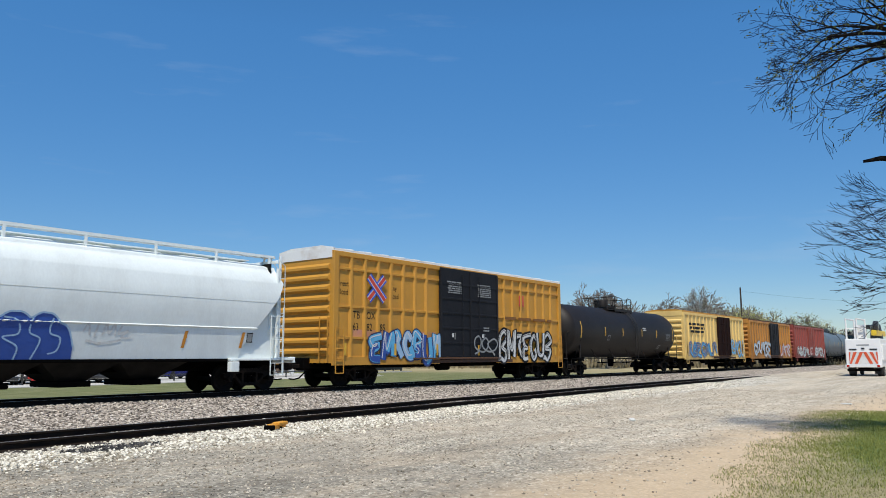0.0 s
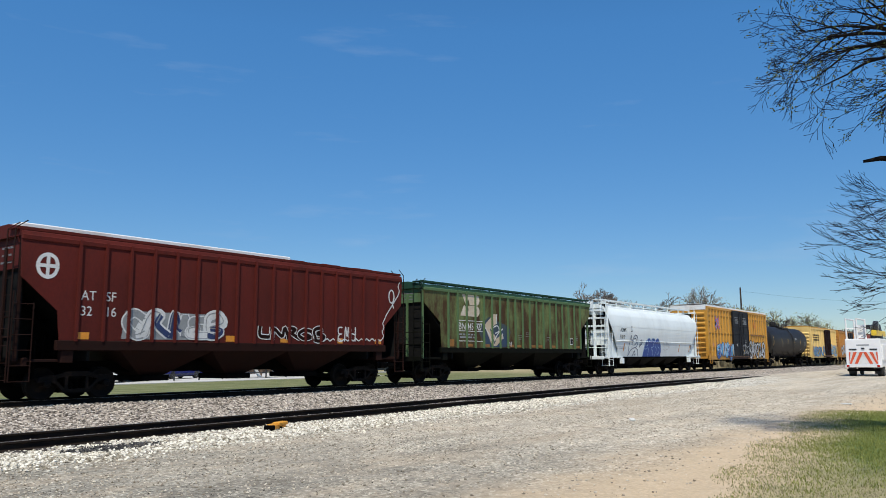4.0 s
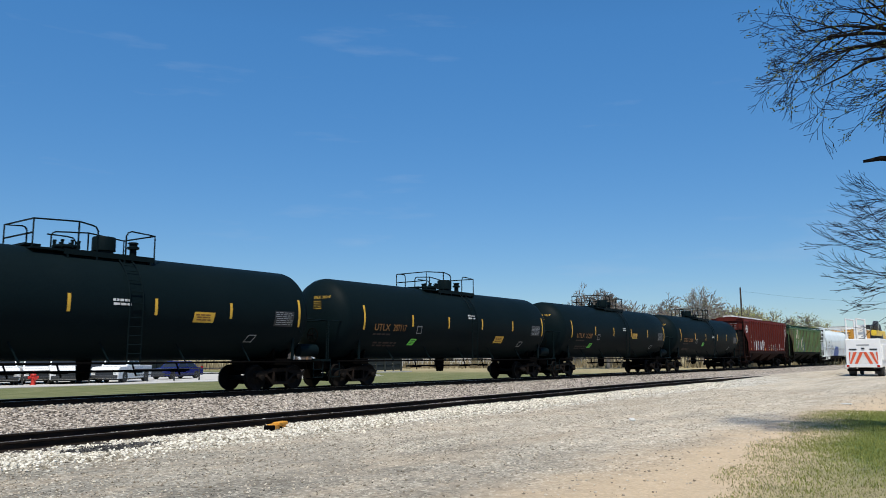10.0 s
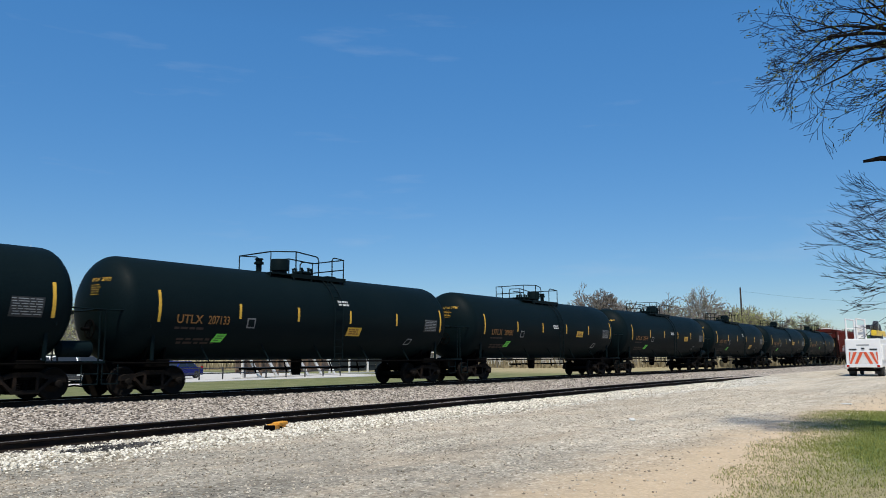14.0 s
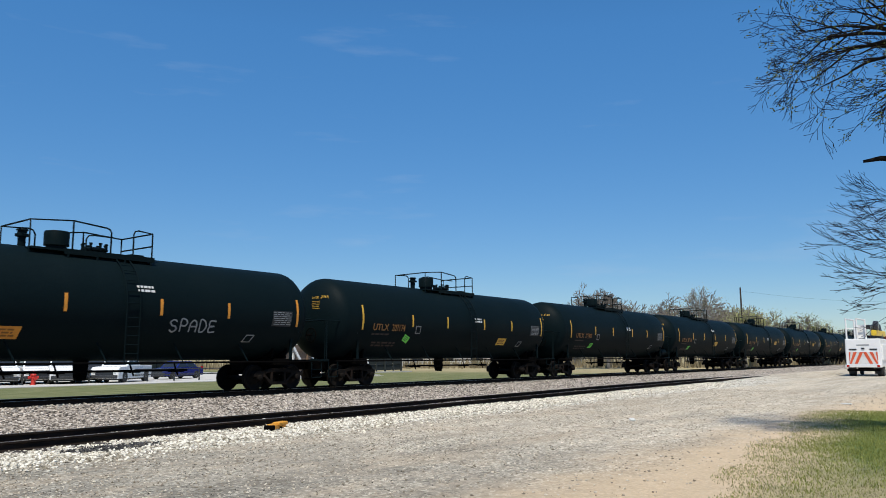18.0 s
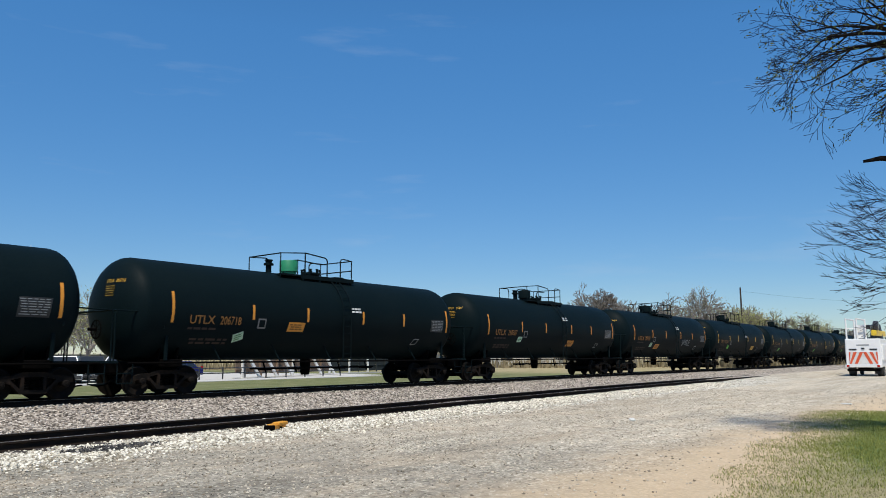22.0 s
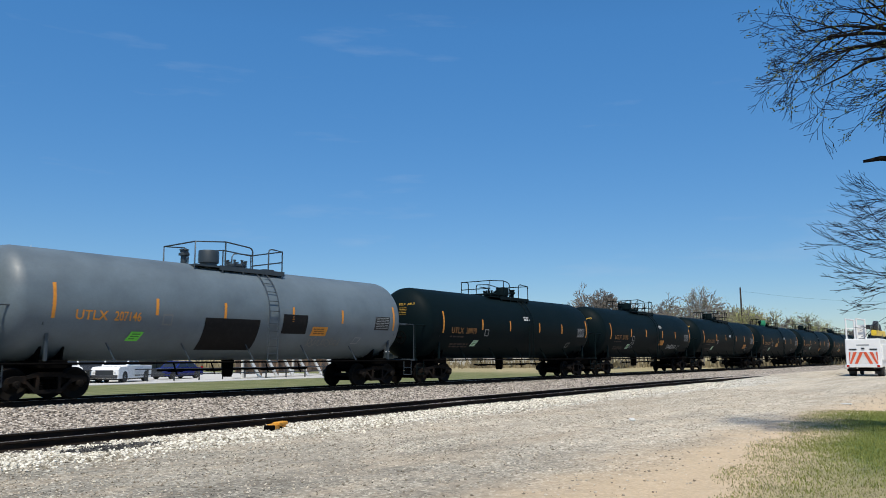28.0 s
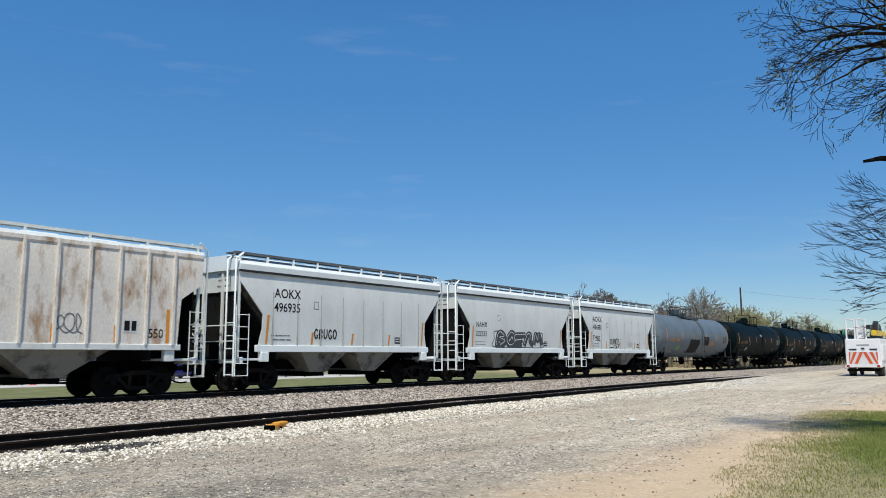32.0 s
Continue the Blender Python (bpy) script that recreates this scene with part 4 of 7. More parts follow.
# ---- boxcars ----
def boxcar(place, half, top, low, body, roof, door, door_mat, rib_step, label, bands=(), end_top=None, tall_roof=0.12):
    car = thing("boxcar", label, "boxcar", "cars of the freight train")
    W = 1.55
    floor_ = low + 0.28
    g = Geo().box(-half + 0.06, half - 0.06, -W, W, floor_, top - 0.05)
    part("body", g, body, car)
    g = Geo()
    prof = [(-W - 0.05, top - 0.1), (-W - 0.05, top), (-0.9, top + tall_roof), (0.9, top + tall_roof), (W + 0.05, top), (W + 0.05, top - 0.1)]
    g.extrude(prof, -half, half)
    n = int(half * 2 / 1.05)
    for k in range(n + 1):
        x = -half + 0.03 + (2 * half - 0.06) * k / n
        g.extrude([(-W - 0.06, top - 0.02), (-W - 0.06, top + 0.03), (-0.9, top + tall_roof + 0.03), (0.9, top + tall_roof + 0.03), (W + 0.06, top + 0.03), (W + 0.06, top - 0.02)], x - 0.03, x + 0.03)
    part("roof", g, roof, car)
    # sides: top chord, bottom sill, ribs with sloped flanks, bands between them
    for s in (-1, 1):
        y0, y1 = (-W - 0.09, -W + 0.02) if s < 0 else (W - 0.02, W + 0.09)
        part("top_chord", Geo().box(-half, half, y0, y1, top - 0.3, top - 0.1, 0.015), body, car)
        d0, d1 = door
        for xa, xb in ((-half, d0), (d1, half)):
            part("side_sill", Geo().box(xa, xb, y0, y1, low, floor_ + 0.06, 0.015), body, car)
        part("door_sill", Geo().box(d0 - 1.4, d1 + 1.4, y0 - 0.03 * (s < 0), y1 + 0.03 * (s > 0), low + 0.05, low + 0.2, 0.01), rust_brown if s < 0 else body, car)
        for e in (-1, 1):
            part("corner_post", Geo().box(e * half - (0.3 if e > 0 else 0.0), e * half + (0.3 if e < 0 else 0.0), y0 - 0.003, y1 + 0.003, low, top - 0.1, 0.02), body, car)
        rib = Geo().skin([[(-0.11, 0, z), (-0.05, -0.09, z), (0.05, -0.09, z), (0.11, 0, z)] for z in (floor_, top - 0.3)]).mesh("rib", body)
        x = -half + 0.3 + rib_step * 0.9
        while x < half - 0.4:
            if not d0 - 0.12 < x < d1 + 0.12:
                ob = part("rib", rib, None, car)
                ob.matrix_basis = pose(x, s * W, 0, 0, 0, 0 if s < 0 else 180)
            x += rib_step
        for z in bands:
            for xa, xb in ((-half + 0.3, d0), (d1, half - 0.3)):
                part("band", Geo().box(xa, xb, y0 + 0.03 * (s < 0), y1 - 0.03 * (s > 0), z - 0.05, z + 0.05, 0.012), body, car)
    yd = -W - 0.13
    dr = part("door", Geo().box(door[0], door[1], yd, -W - 0.02, floor_ + 0.02, top - 0.16, 0.02), door_mat, car, "dark sliding doors")
    mid = (door[0] + door[1]) / 2
    for x in (door[0] + 0.06, mid, door[1] - 0.06):
        part("door_post", Geo().box(x - 0.06, x + 0.06, yd - 0.05, yd + 0.01, floor_ + 0.03, top - 0.2, 0.012), door_mat, dr)
    for k in range(1, 6):
        z = floor_ + (top - floor_ - 0.2) * k / 6
        part("door_ridge", Geo().box(door[0] + 0.1, door[1] - 0.1, yd - 0.03, yd + 0.01, z - 0.05, z + 0.05, 0.015), door_mat, dr)
    for x in (mid - 0.7, mid + 0.7):
        part("lock_rod", Geo().tube([(x, yd - 0.05, floor_ + 0.1), (x, yd - 0.05, top - 0.4)], 0.022, 6), door_mat, dr)
    part("door_track", Geo().box(door[0] - 2.0, door[1] + 0.2, yd - 0.06, yd + 0.08, floor_ - 0.06, floor_ + 0.01, 0.01), rust_brown, car)
    # ends with pressed horizontal ridges
    for e in (-1, 1):
        x = e * half
        part("end_wall", Geo().box(min(x, x - e * 0.08), max(x, x - e * 0.08), -W, W, low + 0.1, top - 0.1), body, car)
        z = floor_ + 0.1
        while z < top - 0.75:
            ridge = Geo().skin([[(x, y, z), (x + e * 0.1, y * 0.98, z + 0.1), (x + e * 0.1, y * 0.98, z + 0.2), (x, y, z + 0.3)] for y in (-W + 0.12, W - 0.12)])
            part("end_ridge", ridge, body, car)
            z += 0.42
        if end_top:
            part("end_cap", Geo().slab([(x - 0.03, top - 0.38), (x - 0.03, top + 0.02), (x + 0.03, top + 0.02), (x + 0.03, top - 0.38)], -W + 0.02, W - 0.02), end_top, car, "white painted upper end")
        lad = Geo()
        for yy in (-W + 0.1, -W + 0.55):
            lad.tube([(x + e * 0.13, yy, low + 0.1), (x + e * 0.13, yy, low + 1.9)], 0.022, 5)
        for k in range(5):
            lad.tube([(x + e * 0.13, -W + 0.1, low + 0.2 + k * 0.4), (x + e * 0.13, -W + 0.55, low + 0.2 + k * 0.4)], 0.016, 5)
        part("end_ladder", lad, body, car)
        lad = Geo()
        for k in range(4):
            lad.tube([(x - e * 0.1, -W - 0.14, low + 0.25 + k * 0.4), (x - e * 0.55, -W - 0.14, low + 0.25 + k * 0.4)], 0.016, 5)
        for xx in (0.1, 0.55):
            lad.tube([(x - e * xx, -W - 0.14, low - 0.3), (x - e * xx, -W - 0.14, low + 1.5)], 0.02, 5)
        lad.tube([(x - e * 0.1, -W - 0.14, low - 0.3), (x - e * 0.55, -W - 0.14, low - 0.3)], 0.02, 5)
        part("side_ladder", lad, body, car)
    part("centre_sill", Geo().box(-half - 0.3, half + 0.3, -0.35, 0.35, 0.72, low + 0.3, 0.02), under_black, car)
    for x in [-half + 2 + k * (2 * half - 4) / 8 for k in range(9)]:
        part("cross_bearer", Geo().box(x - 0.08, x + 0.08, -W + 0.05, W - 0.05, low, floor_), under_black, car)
    g = Geo().lathe([(-0.5, 0.1), (-0.4, 0.2), (0.4, 0.2), (0.5, 0.1)], 12, "x", (-1.0, -0.7, 0.75))
    part("brake_cylinder", g, under_black, car, smooth=40)
    running_gear(car, half - 2.15, half + 0.95)
    CARS.append((car, place))
    return car


# ---- covered hoppers ----
def hopper(place, reach, ends, prof, mat, label, ribs=(), rib_mat=None, bays=3, bay_low=0.62, sill=(1.4, 1.6), roof_mat=None, rail_mat=None, hatch_mat=None, centres=None, sill_mat=None, posts=10, frame_mat=None, edge=None, lift=0.3, ridge=0.17, cover=None, overhang=0.08, board_mat=None, flange=0.03, post_mat=None, seams=(), short_ladder=False, chute=0.6, plate_low=None):
    """ends: (height, half length) from top to bottom; prof: (half width, height) from the eave down to the sill."""
    car = thing("hopper_car", label, "hopper car", "cars of the freight train")
    frame_mat = frame_mat or mat
    eave = prof[0][1]

    def xe(z):
        for (za, xa), (zb, xb) in zip(ends, ends[1:]):
            if zb <= z <= za:
                return xb + (xa - xb) * (z - zb) / (za - zb)
        return ends[0][1] if z > ends[0][0] else ends[-1][1]
    zs = sorted({z for _, z in prof} | {z for z, _ in ends if prof[-1][1] < z < eave}, reverse=True)

    def wy(z):
        for (ya, za), (yb, zb) in zip(prof, prof[1:]):
            if zb <= z <= za:
                return yb + (ya - yb) * (z - zb) / max(za - zb, 1e-6)
        return prof[-1][0]
    half = [(wy(z), z) for z in zs]
    for s in (-1, 1):
        g = Geo()
        nx = 14
        g.v = [(-xe(z) + 2 * xe(z) * i / nx, s * y, z) for i in range(nx + 1) for y, z in half]
        m = len(half)
        g.f = [(i * m + j, (i + 1) * m + j, (i + 1) * m + j + 1, i * m + j + 1) for i in range(nx) for j in range(m - 1)]
        n0 = len(g.v)
        g.v += [(x, y - s * 0.04, z) for x, y, z in g.v[:n0]]
        g.f += [tuple(i + n0 for i in f)[::-1] for f in list(g.f)]
        for i in (0, nx):
            g.f += [(i * m + j, i * m + j + 1, n0 + i * m + j + 1, n0 + i * m + j) for j in range(m - 1)]
        part("side_sheet", g, mat, car, "", 35)
    xt = ends[0][1]
    # roof with its two slopes, running board on posts and hatches
    yt = prof[0][0]
    lip = flange + 0.09 if flange > 0.05 else flange
    part("roof", Geo().extrude([(-yt - flange, eave - 0.06 - lip), (-yt - flange - 0.02, eave - 0.06), (-yt - flange * 0.5, eave + 0.04), (-0.75, eave + ridge), (0.75, eave + ridge), (yt + flange * 0.5, eave + 0.04), (yt + flange + 0.02, eave - 0.06), (yt + flange, eave - 0.06 - lip)], -xt, xt), roof_mat or mat, car)
    n = max(6, int(xt * 1.1))
    hg = Geo().box(-0.55, 0.55, -0.3, 0.3, 0, 0.1, 0.03).mesh("hatch", hatch_mat or roof_mat or mat)
    for k in range(n):
        part("hatch", hg, None, car, at=(-xt + 1 + (2 * xt - 2) * k / (n - 1), 0, eave + ridge))
    if cover:
        part("hatch_cover", Geo().box(cover[0], cover[1], -0.5, 0.5, eave + ridge, eave + ridge + 0.16, 0.03), box_roof, car, "white trough hatch cover")
    rail_mat = rail_mat or frame_mat
    for s in (-1, 1):
        y0 = s * (yt - 0.12)
        board = part("running_board", Geo().box(-xt - overhang, xt + overhang, min(y0, y0 - s * 0.5), max(y0, y0 - s * 0.5), eave + lift, eave + lift + 0.04), board_mat or rail_mat, car)
        part("board_edge", Geo().box(-xt - overhang, xt + overhang, y0 - 0.03, y0 + 0.03, eave + lift - 0.03, eave + lift + 0.06), board_mat or rail_mat, board)
        stan = Geo().box(-0.04, 0.04, -0.03, 0.03, 0, lift - 0.02).mesh("board_post", rail_mat)
        for k in range(posts):
            part("board_post", stan, None, board, at=(-xt + 0.15 + (2 * xt - 0.3) * k / (posts - 1), y0, eave))
        for e in (-1, 1):
            part("board_bracket", Geo().tube([(e * (xt + overhang - 0.05), y0 - s * 0.1, eave + lift), (e * (xt - 0.06), y0 - s * 0.1, eave - 0.25)], 0.025, 5), rail_mat, board)
    # slope sheets at the ends and the chutes below
    zl = prof[-1][1]
    for e in (-1, 1):
        g = Geo()
        w0, w1 = wy(eave) - 0.05, wy(zl) - 0.08
        xa, xb = e * (ends[0][1] - 0.1), e * (ends[-1][1] - 0.9)
        top_z = ends[1][0] + 0.25 if len(ends) > 1 else eave - 0.3
        top_z = plate_low or top_z
        g.skin([[(xa, -w0, eave - 0.05), (xa, -w0, top_z), (xa - e * 0.06, -w0, top_z), (xa - e * 0.06, -w0, eave - 0.05)],
                [(xa, w0, eave - 0.05), (xa, w0, top_z), (xa - e * 0.06, w0, top_z), (xa - e * 0.06, w0, eave - 0.05)]])
        part("end_plate", g, rib_mat or mat, car)
        bars("end_stencil", -0.9, -0.2, top_z + 0.1, eave - 0.25, 3, lambda a, z, out, q=xa, k=e: (q + k * out, a, z), grey_mark, car, 5, 0.006, thick=0.14)
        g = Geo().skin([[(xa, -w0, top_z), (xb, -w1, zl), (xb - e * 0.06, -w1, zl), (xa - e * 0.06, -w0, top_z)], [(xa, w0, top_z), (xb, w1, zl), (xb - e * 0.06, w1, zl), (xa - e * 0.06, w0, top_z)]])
        # shade below the slope is in the colour; the white car keeps its paint
        part("slope_sheet", g, mat if mat is hopper_white else slope_shade, car, "end slope sheet")
        # the upright plate between centre sill and slope, in the same painted shade
        part("shear_plate", Geo().slab([(xb, 1.1), (xb, zl), (xa - e * 0.04, top_z), (xa - e * 0.04, top_z - 0.5), (e * (abs(xa) - 0.25), 1.1)], -0.03, 0.03), slope_shade, car)
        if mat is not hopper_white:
            part("end_sheet", Geo().box(e * (xt - 0.2) - 0.03, e * (xt - 0.2) + 0.03, -1.34, 1.34, 1.12, top_z), slope_shade, car)
        part("bulkhead", Geo().box(xb - 0.04, xb + 0.04, -w1, w1, 1.1, zl + 0.35), slope_shade, car)
        for y in (-0.5, 0.5):
            part("slope_brace", Geo().tube([(xb + e * 0.2, y, 1.15), (xa - e * 0.3, y, top_z - 0.5)], 0.06, 4), under_black, car)
    sm = sill_mat or frame_mat
    xs = ends[-1][1]
    for s in (-1, 1):
        y = s * (prof[-1][0] - 0.02)
        part("side_sill", Geo().box(-xs - 0.1, xs + 0.1, y - 0.07, y + 0.07, sill[0], sill[1], 0.015), sm, car)
    inner = 2 * (xs - 1.9)
    for k in range(bays):
        c = -inner / 2 + inner * (k + 0.5) / bays
        w = inner / bays * (0.42 if chute > 0.8 else 0.5)
        yb = prof[-1][0] - 0.1
        g = Geo().skin([[(c - w, -yb, sill[0]), (c + w, -yb, sill[0]), (c + w, yb, sill[0]), (c - w, yb, sill[0])],
                        [(c - 0.4, -chute, bay_low), (c + 0.4, -chute, bay_low), (c + 0.4, chute, bay_low), (c - 0.4, chute, bay_low)]])
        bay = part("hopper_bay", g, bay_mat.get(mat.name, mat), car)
        part("outlet_gate", Geo().box(c - 0.5, c + 0.5, -0.85, 0.85, bay_low - 0.16, bay_low + 0.02, 0.02), under_black, bay)
    part("centre_sill", Geo().box(-reach + 0.8, reach - 0.8, -0.33, 0.33, 0.74, 1.1, 0.02), under_black, car)
    # end frames: decks, ladders, corner posts, brake gear
    xo = reach - 0.95
    wl = 1.5
    for e in (-1, 1):
        part("end_deck", Geo().box(min(e * xo, e * (xs - 0.4)), max(e * xo, e * (xs - 0.4)), -wl, wl, 1.08, 1.16, 0.01), frame_mat, car)
        part("end_beam", Geo().box(e * xo - 0.06, e * xo + 0.06, -wl, wl, 0.98, 1.2, 0.02), frame_mat, car)
        for y in (-wl + 0.05, wl - 0.05, -0.55, 0.55):
            zt = eave if abs(y) > 1 else eave - 0.35
            part("end_post", Geo().box(e * (xt - 0.08) - 0.045, e * (xt - 0.08) + 0.045, y - 0.05, y + 0.05, 1.1, zt, 0.01), post_mat or frame_mat, car)
        g = Geo()
        for yy in (-wl - 0.06, -wl + 0.4):
            g.tube([(e * (xt + 0.16), yy, 0.55), (e * (xt + 0.16), yy, eave + 0.1), (e * (xt - 0.15), yy, eave + 0.34)], 0.034 if short_ladder else 0.018, 6)
        for k in range(5 if short_ladder else 9):
            z = 0.6 + k * (eave - 0.5) / 9
            g.tube([(e * (xt + 0.16), -wl - 0.06, z), (e * (xt + 0.16), -wl + 0.4, z)], 0.02 if short_ladder else 0.013, 5)
        part("end_ladder", g, frame_mat, car, smooth=60)
        g = Geo()
        for xx in (xt + 0.1, xt - 0.45):
            g.tube([(e * xx, -wl - 0.08, 0.55), (e * xx, -wl - 0.08, 3.0 if xx > xt else 2.7)], 0.018, 6)
        for k in range(6):
            z = 0.56 + k * 0.42
            g.tube([(e * (xt + 0.1), -wl - 0.08, z), (e * (xt - 0.45), -wl - 0.08, z)], 0.013, 5)
        part("side_ladder", g, frame_mat, car, smooth=60)
        for z in (1.75, 2.3):
            part("end_rail", Geo().tube([(e * (xt + 0.1), -wl, z), (e * (xt + 0.1), wl, z)], 0.022, 5), frame_mat, car)
        g = Geo().lathe([(-0.45, 0.1), (-0.38, 0.26), (0.38, 0.26), (0.45, 0.1)], 14, "y", (e * (xs - 0.1), -0.3, 1.5))
        part("air_reservoir", g, frame_mat if mat is hopper_white else under_black, car, smooth=40)
        part("brake_valve", Geo().box(e * (xs + 0.2) - 0.2, e * (xs + 0.2) + 0.2, 0.4, 0.9, 1.16, 1.6, 0.04), under_black, car)
        part("jacking_pad", Geo().box(e * (xs - 0.25) - 0.18, e * (xs - 0.25) + 0.18, -wl - 0.1, -wl + 0.1, sill[0] - 0.35, sill[0], 0.02), frame_mat, car)
    if ribs:
        z0, z1 = sill[1] - 0.02, eave - 0.06
        for s in (-1, 1):
            rib = Geo().skin([[(-0.04, 0.02, z), (-0.036, -0.085, z), (0.036, -0.085, z), (0.04, 0.02, z)] for z in (z0, z1)]).mesh("rib", rib_mat or mat)
            for x in ribs:
                if abs(x) > xe(z0):
                    continue
                ob = part("rib", rib, None, car)
                ob.matrix_basis = pose(x, s * wy(2.5), 0, 0, 0, 0 if s < 0 else 180)
    part("top_chord", Geo().box(-xt, xt, -yt - 0.07, -yt + 0.03, eave - 0.2, eave - 0.05, 0.02), edge or mat, car)
    part("top_chord", Geo().box(-xt, xt, yt - 0.03, yt + 0.07, eave - 0.2, eave - 0.05, 0.02), edge or mat, car)
    if flange > 0.05:
        # thin dark strip deepens the shadow line below the roof's lip
        for s in (-1, 1):
            y = s * (yt + flange - 0.03)
            part("eave_shadow", Geo().box(-xt, xt, y - 0.03, y + 0.03, eave - 0.14 - lip, eave - 0.063 - lip), data_grey, car, "dark strip painting the shadow line under the eave")
    for x in seams:
        part("weld_seam", Geo().box(x - 0.016, x + 0.016, -wy(3.0) - 0.006, -wy(3.0) + 0.05, sill[1], 3.55), seam_grey, car)
    # brake pipes, levers and rods in the gap below the slopes
    for e in (-1, 1):
        part("brake_pipe", Geo().tube([(e * (xs + 0.1), -0.9, 1.2), (e * (xs + 0.1), -0.9, 2.1), (e * (xs - 0.1), -0.6, 2.3), (e * (xs - 0.2), 0.5, 2.3), (e * (xs + 0.2), 0.6, 1.5)], 0.03, 5), under_black, car)
        part("brake_lever", Geo().box(e * (xs + 0.35) - 0.03, e * (xs + 0.35) + 0.03, -0.95, -0.85, 0.6, 1.7, 0.01), under_black, car)
        part("brake_rod", Geo().tube([(e * (xs + 0.35), -0.9, 1.6), (e * (xs - 1.2), -0.7, 0.9)], 0.025, 5), under_black, car)
        part("chain_guide", Geo().box(e * (xt - 0.15) - 0.12, e * (xt - 0.15) + 0.12, -0.35, 0.1, 1.16, 1.75, 0.03), under_black, car)
        w = Geo()
        ring = [(e * (xt + 0.2), 0.55 + 0.26 * math.cos(a), 2.2 + 0.26 * math.sin(a)) for a in [k * math.pi / 6 for k in range(13)]]
        w.tube(ring, 0.02, 5)
        for k in range(3):
            w.tube([ring[k * 2], ring[k * 2 + 6]], 0.012, 4)
        w.tube([(e * (xt + 0.2), 0.55, 2.2), (e * (xt - 0.1), 0.55, 2.2)], 0.04, 6)
        part("hand_brake_wheel", w, post_mat or frame_mat, car, smooth=50)
    running_gear(car, centres or reach - 2.65, reach - 0.02)
    CARS.append((car, place))
    return car


seam_grey = paint("seam_grey", (0.36, 0.375, 0.37), (0.28, 0.28, 0.26), 0.6, 2.0, (0.4, 0.8))
# near-black paint that stands for the shade in the end openings
slope_shade = paint("slope_shade", (0.009, 0.009, 0.009), (0.02, 0.018, 0.016), 0.85, 1.5, (0.5, 0.85), (1, 1, 1), 0.2, 0.0, 0.08)
# bay colours are darkened for the shade under the bodies; the last has grime too
bay_shade = paint("bay_shade", (0.009, 0.0085, 0.008), (0.022, 0.02, 0.018), 0.8, 1.5, (0.4, 0.8), (1, 1, 1), 0.2, 0.0, 0.08)
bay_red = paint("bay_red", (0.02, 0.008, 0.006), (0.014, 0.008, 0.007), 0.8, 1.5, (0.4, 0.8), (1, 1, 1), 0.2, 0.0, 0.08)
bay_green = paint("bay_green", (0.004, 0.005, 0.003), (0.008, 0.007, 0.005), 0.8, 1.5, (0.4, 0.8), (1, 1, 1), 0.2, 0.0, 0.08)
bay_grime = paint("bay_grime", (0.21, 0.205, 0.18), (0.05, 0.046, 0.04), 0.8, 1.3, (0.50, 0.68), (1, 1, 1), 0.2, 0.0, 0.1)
bay_mat = {"hopper_white": bay_shade, "hopper_pale": bay_grime, "hopper_rusty": bay_grime, "hopper_red": bay_red, "hopper_green": bay_green}


# ---- the train, from its rear to its front ----
PITCH = 18.1
TANKS = [
    ("211028", dict(orange=None, white_tag=(0.45, 2.8), card_lean=0.04, card_x=-2.0, card_z=2.15)), ("212597", dict(flip=True, orange=(1.9, 2.55), white_tag=(0.3, 2.95), reservoir=True)),
    ("207117", dict(flip=True, orange=(3.0, 2.05), card_x=-3.95, white_tag=(0.45, 3.1), reservoir=True)), ("209544", dict(flip=True, orange=(3.1, 2.5), white_tag=(0.2, 2.85), reservoir=True)),
    ("209581", dict(flip=True, orange=(3.0, 2.5), card_x=-4.9, white_tag=(0.05, 2.85))), ("207133", dict(orange=(1.6, 2.2), card_x=-4.85, white_tag=(1.0, 3.3))),
    ("211963", dict(orange=None, card_x=-4.4, white_tag=(1.0, 3.0), reservoir=True)), ("207174", dict(orange=(3.4, 1.95), card_x=-4.3, card_z=1.98, card_lean=0.0, card_turn=-20, white_tag=(1.1, 2.95))),
    ("209279", dict(card=pale_card, card_lean=0.02, card_x=-4.1, card_z=2.0, orange=(-2.95, 1.88), white_tag=(1.1, 3.3))), ("210367", dict(card=pale_card, card_lean=0.05, card_x=-4.15, card_z=2.1, orange=(1.65, 1.95), white_tag=(0.95, 3.35))),
    ("206718", dict(card=pale_card, card_lean=0.0, card_turn=18, card_x=-4.5, card_z=1.9, orange=(-2.0, 2.3), dome=dome_green, white_tag=(1.2, 3.05))),
    ("211560", dict(card=pale_card, card_x=-4.75, orange=(4.5, 2.05), white_tag=(-0.2, 2.95))), ("211776", dict(card=pale_card, card_x=-4.3, orange=(1.55, 2.15), white_tag=(1.3, 3.3))),
    ("209979", dict(flip=True, card=pale_card, card_x=-4.5, orange=None, white_tag=(0.3, 3.2))), ("207146", dict(grey=True, card_x=-4.65, white_tag=(2.2, 3.35), label="weathered grey tank car with black patches and a railed platform")),
]
tank_cars = []
for k, (num, kw) in enumerate(TANKS):
    tank_cars.append(tank_car(100.68 - PITCH * k - (0.27 if k == 5 else 0.15 if k < 5 else 0.0), num, **kw))

